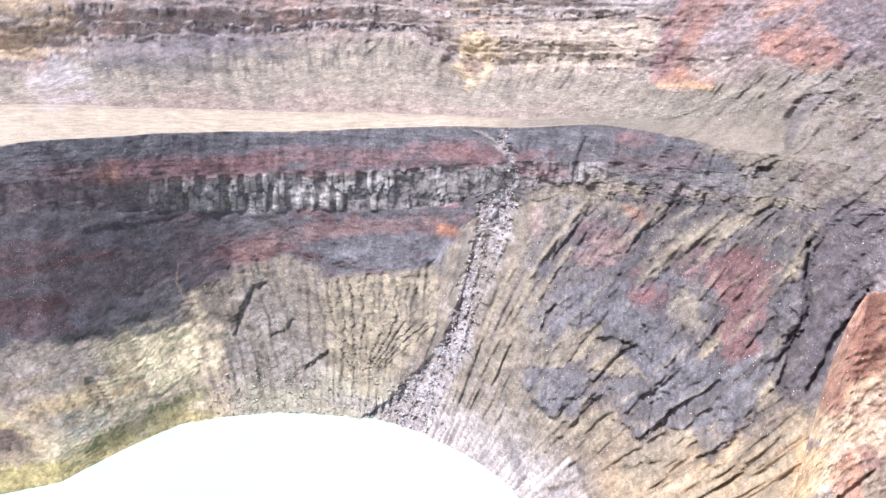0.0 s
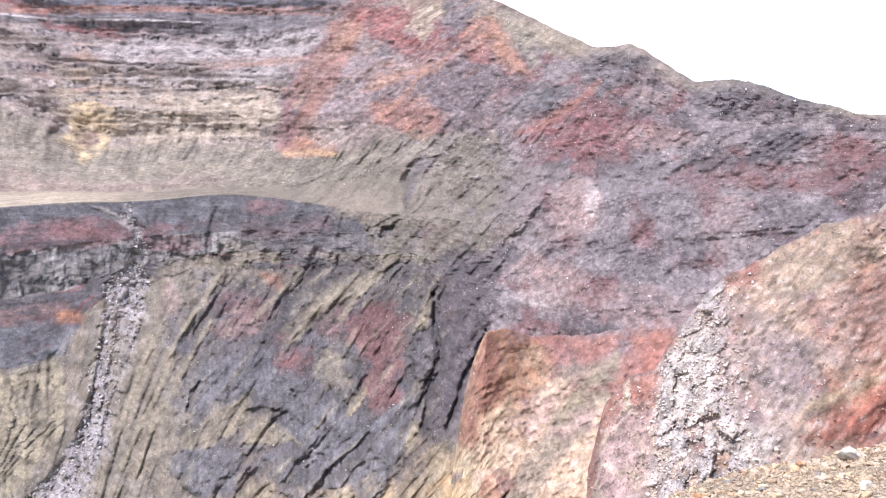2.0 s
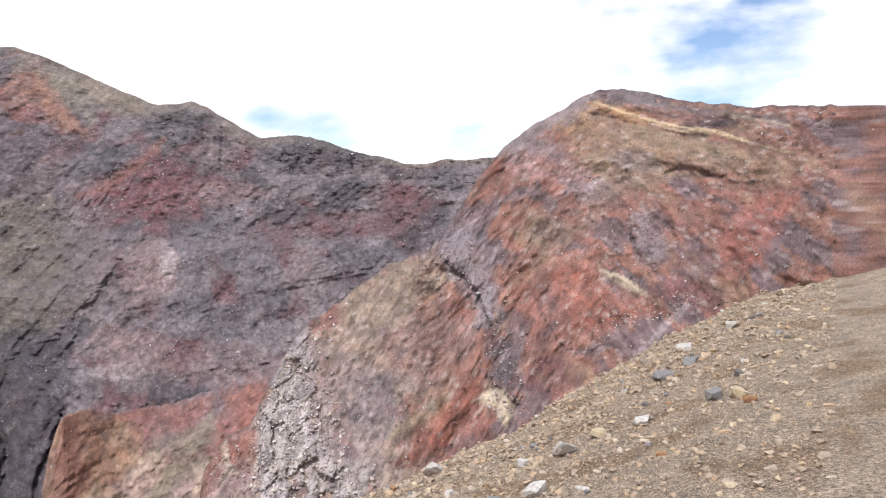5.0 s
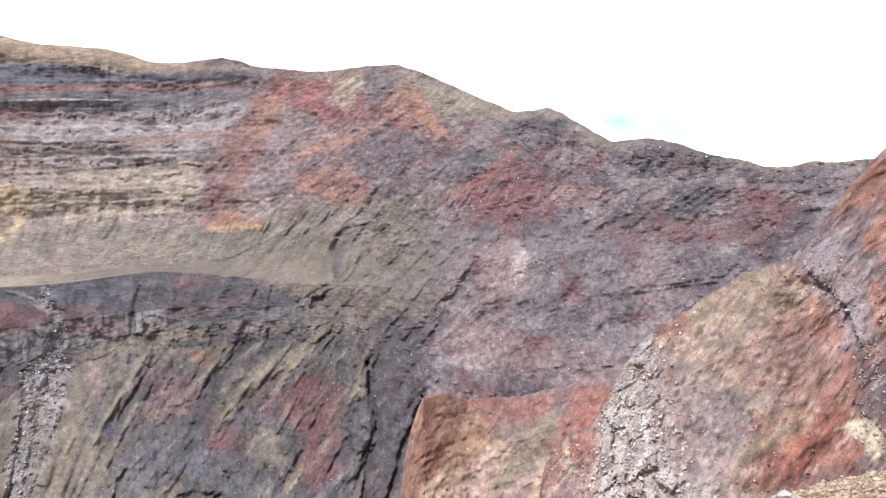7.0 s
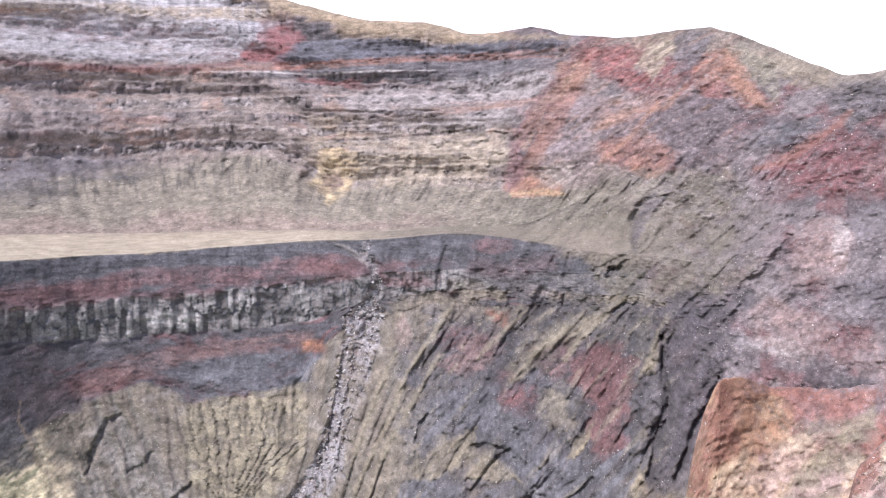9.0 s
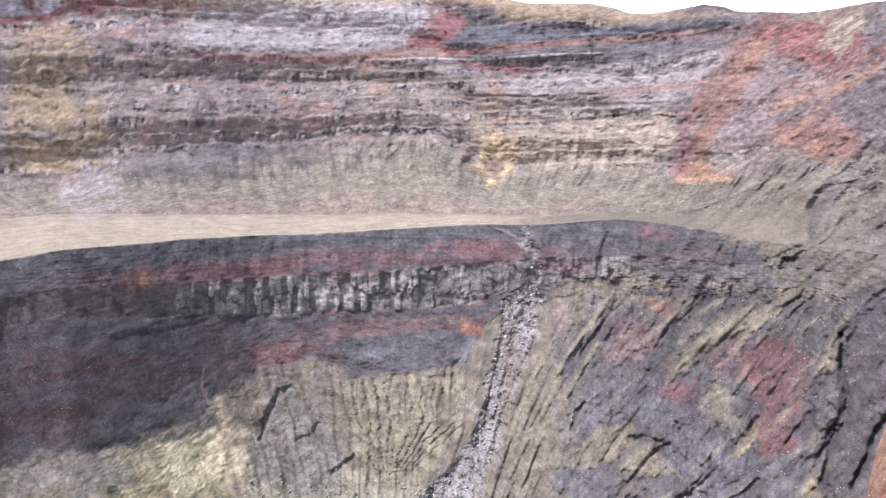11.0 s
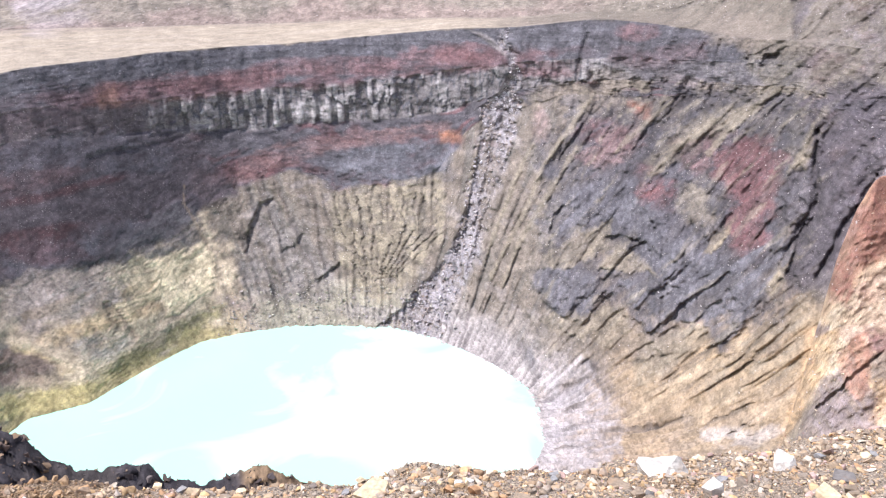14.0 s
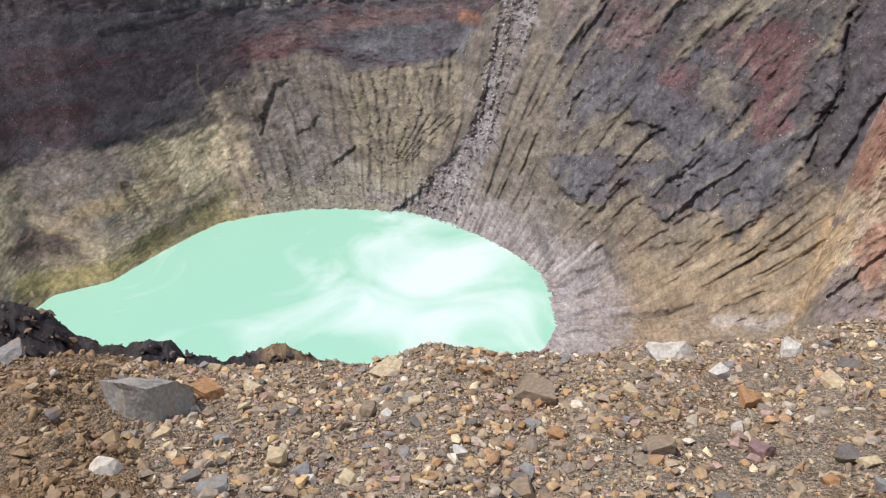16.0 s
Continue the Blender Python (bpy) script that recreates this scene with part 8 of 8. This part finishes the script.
LEDGE_CREST = [(-60.0, 11, 175.62), (-50.2, 11, 174.83), (-42.4, 11, 174.32), (-40.5, 11, 174.02), (-39.4, 11, 173.62), (-37.9, 11, 173.32), (-36.1, 11, 173.17), (-34.6, 11, 173.21), (-33.7, 11, 173.16), (-32.8, 11, 173.11), (-32.1, 11, 172.81), (-29.0, 11, 172.55), (-26.1, 11, 172.64), (-25.3, 11, 172.73), (-23.6, 11, 172.58), (-21.2, 11, 172.22), (-18.0, 11, 171.96), (-15.7, 11, 171.35)]
LEDGE = spur("ground_ledge", "dark broken lava ledge below the gravel rim", LEDGE_CREST, ([-60, -15], [6.5, 6.5]), ([-60, -15], [174.0, 170.0]), 8, 0.15, paint_dark, DARK_ROCK, 700, [], [], [], 0.12, 60, 0.3, 0.06)


# ---- loose stones ----
def hull(points):
    """Vertices and triangles of the smallest solid round some points."""
    bm = bmesh.new()
    for q in points:
        bm.verts.new(q)
    bmesh.ops.convex_hull(bm, input=bm.verts[:])
    bmesh.ops.delete(bm, geom=[v for v in bm.verts if not v.link_faces], context="VERTS")
    bmesh.ops.dissolve_limit(bm, angle_limit=0.03, verts=bm.verts[:], edges=bm.edges[:])
    bmesh.ops.triangulate(bm, faces=bm.faces[:])
    bm.verts.index_update()
    v = np.array([v.co[:] for v in bm.verts], np.float32)
    f = np.array([[q.index for q in t.verts] for t in bm.faces], np.int32)
    bm.free()
    return v, f


def chip_shape(seed):
    """A small splinter of lava."""
    rng = np.random.RandomState(seed)
    p = rng.normal(size=(7, 3))
    p = p / np.linalg.norm(p, axis=1)[:, None] * rng.uniform(0.42, 0.52, (7, 1)) * np.array([1.0, rng.uniform(0.65, 0.95), rng.uniform(0.5, 0.8)])
    return hull(p)


def pebble_shape(seed):
    """A pebble with worn corners."""
    rng = np.random.RandomState(seed)
    p = rng.normal(size=(12, 3))
    p = np.sign(p) * np.abs(p) ** 0.8
    p = p / np.linalg.norm(p, axis=1)[:, None] * rng.uniform(0.42, 0.52, (12, 1)) * np.array([1.0, rng.uniform(0.6, 0.95), rng.uniform(0.45, 0.8)])
    return hull(p)


def broken_shape(seed, cuts, flat=1.0, plain=False):
    """A block with corners and edges struck off by plane fractures."""
    rng = np.random.RandomState(seed)
    dims = np.array([0.5, rng.uniform(0.33, 0.46), rng.uniform(0.26, 0.4) * flat])
    p = np.array([(i, j, k) for i in (-1, 1) for j in (-1, 1) for k in (-1, 1)], float)
    p = (p + rng.normal(0, 0.34 if not plain else 0.13, p.shape)) * dims
    v, f = hull(p)
    for k in range(cuts):
        n = rng.normal(size=3)
        n /= np.linalg.norm(n)
        reach = (v @ n).max()
        d = reach * rng.uniform(0.62, 0.9) if not plain else reach * rng.uniform(0.74, 0.92)
        inside = v @ n < d
        pts = [q for q, ok in zip(v, inside) if ok]
        for t in f:
            for i, j in ((0, 1), (1, 2), (2, 0)):
                a, c = t[i], t[j]
                if inside[a] != inside[c]:
                    u = (d - v[a] @ n) / ((v[c] - v[a]) @ n)
                    pts.append(v[a] + u * (v[c] - v[a]))
        pts = {tuple(np.round(q, 4)) for q in pts}
        if len(pts) > 5:
            v, f = hull(sorted(pts))
    return v, f


def stones_mesh(name, place, size, colour, shapes, mat, seed, worn=False):
    """Many stones joined into one mesh."""
    rng = np.random.RandomState(seed)
    pick = rng.randint(0, len(shapes), len(size))
    vs, fs, cs, base = [], [], [], 0
    for k, (v, f) in enumerate(shapes):
        i = np.nonzero(pick == k)[0]
        if not len(i):
            continue
        yaw, tip = rng.uniform(0, 6.283, len(i)), rng.normal(0, 0.5, len(i))
        c, s, ct, st = np.cos(yaw), np.sin(yaw), np.cos(tip), np.sin(tip)
        p = v[None] * size[i, None, None] * rng.uniform(0.7, 1.3, (len(i), 1, 3))
        x, y, z = p[..., 0], p[..., 1], p[..., 2]
        y, z = y * ct[:, None] - z * st[:, None], y * st[:, None] + z * ct[:, None]
        x, y = x * c[:, None] - y * s[:, None], x * s[:, None] + y * c[:, None]
        p = np.stack([x, y, z], -1) + place[i][:, None]
        vs.append(p.reshape(-1, 3))
        fs.append((f[None] + (base + np.arange(len(i)) * len(v))[:, None, None]).reshape(-1, 3))
        cs.append(np.repeat(colour[i], len(v), axis=0))
        base += len(i) * len(v)
    vs, fs, cs = np.concatenate(vs).astype(np.float32), np.concatenate(fs).astype(np.int32), np.concatenate(cs)
    mesh = bpy.data.meshes.new(name)
    mesh.vertices.add(len(vs))
    mesh.vertices.foreach_set("co", vs.ravel())
    mesh.loops.add(len(fs) * 3)
    mesh.loops.foreach_set("vertex_index", fs.ravel())
    mesh.polygons.add(len(fs))
    mesh.polygons.foreach_set("loop_start", np.arange(0, len(fs) * 3, 3, dtype=np.int32))
    mesh.polygons.foreach_set("use_smooth", np.repeat(rng.uniform(0, 1, len(fs) // 8 + 1) < 0.3, 8)[:len(fs)] & worn)
    mesh.update(calc_edges=True)
    att = mesh.attributes.new("mineral", "FLOAT_COLOR", "POINT")
    rgba = np.ones((len(vs), 4), np.float32)
    rgba[:, :3] = cs
    att.data.foreach_set("color", rgba.ravel())
    mesh.materials.append(mat)
    return new(name, mesh)


SMALL_SHAPES = [chip_shape(900 + k) for k in range(16)]
STONE_SHAPES = [pebble_shape(930 + k) for k in range(24)]
BLOCKR = (0.29, 0.275, 0.24)
GREYR, ORANGER, PALER = (0.24, 0.23, 0.215), (0.36, 0.2, 0.095), (0.56, 0.52, 0.45)
BROWNR, CREAMR, DARKR, MAUVER = (0.25, 0.19, 0.13), (0.5, 0.4, 0.25), (0.155, 0.138, 0.122), (0.26, 0.17, 0.16)
TINTS = np.array([(0.2, 0.175, 0.15), (0.15, 0.13, 0.11), BROWNR, (0.23, 0.16, 0.1), (0.32, 0.22, 0.12), (0.26, 0.21, 0.15), CREAMR, ORANGER, DARKR, (0.45, 0.4, 0.32), (0.36, 0.23, 0.1), MAUVER, BROWNR, (0.2, 0.145, 0.095)], np.float32)


def on_slope(b, r):
    x, y = polar(b, r)
    return np.stack([x, y, slope_height(b, r)], -1)


def gravel(name, label, count, lo, hi, shapes, seed, sink=0.2):
    rng = np.random.RandomState(seed)
    b = rng.uniform(-47, 70, 8 * count)
    b = b[rng.uniform(0, 1, b.size) < np.minimum(1, (slope_lines(b)[0] / 14) ** 0.8)][:count]
    b = b[(b > -37) | (rng.uniform(0, 1, b.size) < 0.8)]
    count = b.size
    rc, _ = slope_lines(b)
    u = np.sqrt(rng.uniform(np.minimum(0.1, (1.7 / rc) ** 2), 1.0))
    r = rc * u
    size = lo * (hi / lo) ** (rng.uniform(0, 1, count) ** 2.8) * np.maximum(1, (r / 5.5) ** 0.4)
    p = on_slope(b, r)
    p[:, 2] += size * (0.3 - sink)
    col = TINTS[rng.randint(0, len(TINTS), count)] * rng.uniform(0.85, 2.2, (count, 1)).astype(np.float32)
    col = blend(col, (0.37, 0.275, 0.17), np.full(count, 0.36))
    col = blend(col, (0.51, 0.405, 0.285), 0.55 * step(28, 44, b))
    col = blend(col, (0.25, 0.155, 0.075), 0.65 * (1 - step(-38.5, -36, b)))
    tagged(stones_mesh(name, p, size, col, shapes, STONE, seed, shapes is STONE_SHAPES), label, "gravel", kind="stuff")


gravel("gravel", "fine brown and grey scoria gravel covering the rim", 34000, 0.014, 0.038, SMALL_SHAPES, 1001, 0.12)
gravel("pebbles", "mixed worn pebbles of ochre and grey lava", 25000, 0.019, 0.1, STONE_SHAPES, 1002, 0.2)


# Corners of the two blocks whose shape shows: to the right, away from the lookout, up
HULLS = {
    "big": [(0, 0.1, 0.21), (0.05, 0.04, -0.16), (0.1, -0.06, 0.27), (0.1, -0.14, -0.16), (0.22, -0.1, 0.215), (0.25, -0.2, -0.16), (0.39, 0.06, 0.11), (0.46, 0.12, 0.0), (0.44, 0.04, -0.16), (0.12, 0.2, 0.07), (0.35, 0.25, -0.05), (0.08, 0.3, -0.16), (0.4, 0.32, -0.16)],
    "wedge": [(0, 0.02, 0.075), (0.3, 0.05, 0.145), (0.4, 0.03, 0.0), (0.17, -0.12, -0.01), (0.02, 0.12, 0.05), (0.32, 0.16, 0.07), (0.02, 0.02, -0.1), (0.38, 0.05, -0.1), (0.14, 0.2, -0.1), (0.2, -0.08, -0.1)],
}


def block(b, r, wide, tint, form, seed, name="stone", label="", group="", crisp=True):
    """One broken block lying on the rim."""
    if form in HULLS:
        v, f = hull(HULLS[form])
        v = (v - np.array([0.21, 0.1, 0.0])) * wide
    else:
        v, f = broken_shape(seed, 6, {"flat": 0.6}.get(form, 1.0))
        v = v * wide * 0.77
    mesh = bpy.data.meshes.new(name)
    bm = bmesh.new()
    vv = [bm.verts.new(q) for q in v]
    for t in f:
        bm.faces.new([vv[k] for k in t])
    bmesh.ops.dissolve_limit(bm, angle_limit=0.12, verts=bm.verts[:], edges=bm.edges[:])
    if wide <= 0.16:
        bmesh.ops.bevel(bm, geom=bm.edges[:], offset=wide * 0.014, segments=1, affect="EDGES", profile=0.6)
    bmesh.ops.triangulate(bm, faces=bm.faces[:])
    if wide > 0.16:
        # broken, pitted faces
        for _ in range(3 if wide > 0.4 else 2):
            bmesh.ops.subdivide_edges(bm, edges=[e for e in bm.edges if e.calc_length() > wide * 0.05], cuts=1, use_grid_fill=True)
        bm.normal_update()
        for q in bm.verts:
            k = q.co / wide
            q.co += q.normal * wide * (0.05 * noise.noise(k * 2.2 + Vector((seed, 0, 0))) + 0.022 * noise.noise(k * 7) + 0.01 * noise.noise(k * 19))
    bm.to_mesh(mesh)
    bm.free()
    att = mesh.attributes.new("mineral", "FLOAT_COLOR", "POINT")
    rgba = np.ones((len(mesh.vertices), 4), np.float32)
    rgba[:, :3] = tint
    att.data.foreach_set("color", rgba.ravel())
    mesh.materials.append(STONE)
    ob = new(name, mesh)
    x, y, z = on_slope(np.array([b]), np.array([r]))[0]
    low = -float(v[:, 2].min())
    ob.matrix_world = Matrix.Translation((x, y, z + low * (0.3 if form in HULLS else 0.55))) @ Euler((0, 0, radians(-b) if form in HULLS else seed * 1.7)).to_matrix().to_4x4()
    return tagged(ob, label, "stone", group)


WORDS = {BLOCKR: "grey-brown lava", GREYR: "grey lava", ORANGER: "rusty orange lava", PALER: "pale bleached rock", BROWNR: "brown scoria", CREAMR: "cream sulphur-stained rock", DARKR: "dark basalt", MAUVER: "mauve lava"}
FORMS = {"big": "large angular block of {} on the gravel rim", "wedge": "pale wedge-shaped block of {} lying on the gravel", "mid": "angular stone of {} on the gravel rim", "flat": "flat slab of {} half sunk in gravel"}
BLOCKS = [
    (-35.5, 3.68, 0.95, BLOCKR, "big"),
    (-30.8, 3.90, 0.22, ORANGER, "mid"),
    (7.4, 5.02, 0.92, PALER, "wedge"),
    (-3.1, 3.86, 0.27, BROWNR, "mid"),
    (15.9, 5.14, 0.18, PALER, "mid"),
    (-39.8, 2.82, 0.16, PALER, "flat"),
    (-26.4, 2.95, 0.12, CREAMR, "mid"),
    (-24.4, 2.81, 0.11, GREYR, "mid"),
    (-15.1, 2.61, 0.09, BROWNR, "mid"),
    (-32.0, 2.62, 0.15, GREYR, "flat"),
    (19.2, 4.32, 0.15, CREAMR, "flat"),
    (-3.4, 3.30, 0.10, GREYR, "mid"),
    (4.6, 3.97, 0.12, CREAMR, "mid"),
    (11.3, 4.40, 0.16, PALER, "mid"),
    (-43.5, 4.64, 0.22, GREYR, "flat"),
    (-16.0, 4.30, 0.20, CREAMR, "flat"),
    (-27.4, 4.06, 0.17, CREAMR, "flat"),
    (-17.9, 3.44, 0.15, BROWNR, "mid"),
    (4.0, 4.51, 0.15, BROWNR, "mid"),
    (14.0, 3.91, 0.15, ORANGER, "mid"),
    (7.5, 3.08, 0.14, BROWNR, "mid"),
]
BLOCKS += [
    (21.6, 3.18, 0.11, DARKR, "mid"),
    (23.2, 3.16, 0.12, CREAMR, "flat"),
    (-4.3, 2.57, 0.14, BROWNR, "flat"),
    (-20.1, 2.69, 0.11, CREAMR, "mid"),
    (15.5, 3.20, 0.13, MAUVER, "mid"),
    (7.0, 3.10, 0.17, DARKR, "flat"),
    (19.9, 4.75, 0.14, DARKR, "flat"),
    (52.7, 7.4, 0.31, PALER, "mid"),
    (43.4, 8.73, 0.23, PALER, "mid"),
    (49.7, 7.8, 0.14, PALER, "mid"),
    (50.6, 6.27, 0.19, PALER, "mid"),
    (44.4, 7.08, 0.10, PALER, "mid"),
    (63.8, 13.44, 0.22, PALER, "mid"),
    (60.9, 12.16, 0.27, PALER, "flat"),
    (61.1, 10.75, 0.28, GREYR, "flat"),
    (57.9, 7.71, 0.17, PALER, "mid"),
    (64.2, 7.83, 0.18, CREAMR, "mid"),
    (62.8, 7.92, 0.18, GREYR, "mid"),
    (55.1, 7.71, 0.15, CREAMR, "mid"),
    (59.4, 10.13, 0.31, GREYR, "flat"),
    (65.0, 7.51, 0.14, ORANGER, "mid"),
    (47.5, 6.48, 0.12, GREYR, "mid"),
    (54.0, 5.86, 0.09, PALER, "flat"),
    (57.0, 9.82, 0.15, PALER, "mid"),
    (49.2, 7.55, 0.10, CREAMR, "mid"),
]
for k, (b, r, wide, tint, form) in enumerate(BLOCKS):
    block(b, r, wide, tint, form, 2000 + k, "boulder" if form == "big" else "stone", FORMS[form].format(WORDS[tint]), "blocks on the rim")

# smaller stones strewn between them
_rng = np.random.RandomState(77)
for k in range(250):
    b = _rng.uniform(-44, 68)
    rc = float(slope_lines(np.array([b]))[0][0])
    r = rc * math.sqrt(_rng.uniform(0.12, 0.97))
    tint = (GREYR, BROWNR, CREAMR, ORANGER, DARKR, PALER, GREYR, BROWNR)[_rng.randint(0, 8)]
    form = ("mid", "mid", "flat")[_rng.randint(0, 3)]
    block(b, r, _rng.uniform(0.045, 0.09) * max(1, (r / 6) ** 0.6), tint, form, 3000 + k, "stone", FORMS[form].format(WORDS[tint]), "stones strewn on the rim")


# ---- fallen boulders on the far walls ----
def strew(name, label, grid, mask, count, lo, hi, tints, seed):
    """Boulders lying on a sheet where the mask allows."""
    x, y, z = grid
    rng = np.random.RandomState(seed)
    near = np.hypot(x, y)
    weight = np.clip(mask, 0, 1).ravel() * near.ravel()
    weight = weight / weight.sum()
    i = np.searchsorted(np.cumsum(weight), rng.uniform(0, 1, count)).clip(0, weight.size - 1)
    p = np.stack([x.ravel()[i], y.ravel()[i], z.ravel()[i]], -1) + rng.normal(0, 0.25 * min(1, lo), (count, 3))
    size = lo * (hi / lo) ** (rng.uniform(0, 1, count) ** 2.5)
    t = np.array(tints, np.float32)
    col = t[rng.randint(0, len(t), count)] * rng.uniform(0.75, 1.2, (count, 1)).astype(np.float32)
    tagged(stones_mesh(name, p, size, col, SMALL_SHAPES, BOULDER, seed), label, "boulders", kind="stuff")


g, b_, v_, z_, chute_ = FAR
strew("chute_boulders", "pale grey boulders filling the chute in the crater wall", g, chute_, 3200, 1.0, 3.4, [ASH, (0.5, 0.46, 0.45), (0.3, 0.27, 0.27)], 41)
strew("shore_boulders", "pale boulders heaped along the lake shore", g, within(v_, 0.02, 0.3, 0.1) * within(b_, -26, -9, 1.5) * (1 - step(10, 26, z_)), 1700, 0.7, 2.8, [ASH, (0.45, 0.42, 0.33), (0.3, 0.28, 0.25)], 42)
strew("slope_boulders", "scattered pale stones on the gullied scree", g, within(v_, 0.1, 1.0, 0.05) * within(b_, -26, 16, 1) + 0.5 * within(v_, 4.3, 6.2, 0.2) * within(b_, 0, 22, 3), 7000, 0.3, 1.1, [ASH, WHITE, (0.4, 0.36, 0.33), (0.3, 0.26, 0.22)], 43)
strew("wall_boulders", "pale stones scattered over the oxidised crater wall", g, step(17, 20, b_) * within(v_, 0.5, 6.9, 0.1), 5200, 0.3, 1.4, [WHITE, ASH, ROSE, MAUVE], 44)
strew("terrace_boulders", "small dark and pale stones on the upper slope", g, within(v_, 5.0, 6.2, 0.1) * within(b_, -40, 10, 2), 900, 0.7, 1.9, [ASH, WHITE, (0.2, 0.18, 0.17)], 45)
g, b_, w_ = EAST
strew("spur_stones", "pale stones scattered over the red rim wall", g, within(w_, 0.1, 0.98, 0.02) * (1 + step(46.5, 45, b_)), 12000, 0.13, 0.7, [WHITE, ROSE, (0.45, 0.36, 0.28), (0.16, 0.11, 0.1), (0.3, 0.2, 0.17), (0.2, 0.15, 0.14)], 46)
strew("outcrop_blocks", "white jointed blocks broken from the mound's end", g, step(30.6, 31.4, b_) * (1 - step(-2.0, 1.6, b_ - np.interp(g[2], [134, 138, 143, 150, 159], [42, 40.5, 37, 35.8, 35.2]))) * within(w_, 0.1, 0.98, 0.02), 6500, 0.3, 1.05, [WHITE, (0.58, 0.51, 0.43), (0.52, 0.45, 0.38), (0.36, 0.31, 0.29)], 47)
rib = line_reach(b_, g[2], 2.3, [(44.9, 170.5), (45.5, 167), (46.8, 163.6), (47.9, 158.9), (48.4, 153.7), (48.7, 148.9)])[0]
strew("rib_blocks", "grey mauve lava blocks along the broken rib", g, (1 - step(0.3, 4.5, rib)) * within(w_, 0.1, 0.98, 0.02), 1100, 0.2, 0.9, [GREY, MAUVE, ROSE, (0.3, 0.24, 0.24), (0.46, 0.42, 0.4)], 49)
knob = np.minimum(ellipse((b_ - 58.4) * 2.35, g[2] - 170.4, 2.6, 4.2, -15), ellipse((b_ - 54.3) * 2.6, g[2] - 179, 3.5, 2.2, 0))
strew("knob_blocks", "mauve blocks of a weathered lava knob", g, 1 - step(0.1, 1.6, knob), 650, 0.2, 0.8, [MAUVE, GREY, (0.28, 0.21, 0.21), (0.4, 0.34, 0.34)], 50)
white_line = line_reach(b_, g[2], 2.2, [(54.2, 155.4), (57.4, 159.3), (59.8, 161.2), (61.1, 162.7)])[0]
strew("pale_rubble", "pale rubble along the foot of the red wall", g, 1 - step(0.3, 2.2, white_line), 380, 0.2, 0.8, [WHITE, CREAM, ASH], 52)
g, b_, w_ = LEDGE
strew("ledge_rubble", "black and brown lava rubble covering the ledge", g, within(w_, 0.15, 1.25, 0.05), 5200, 0.035, 0.22, [(0.05, 0.043, 0.045), (0.08, 0.065, 0.06), (0.12, 0.1, 0.09), (0.2, 0.14, 0.09)], 53)
g, b_, w_ = SPUR
strew("foot_stones", "rosy stones scattered over the altered spur", g, within(w_, 0.1, 0.98, 0.02), 1500, 0.3, 1.2, [ROSE, CREAM, WHITE, BRICK], 48)
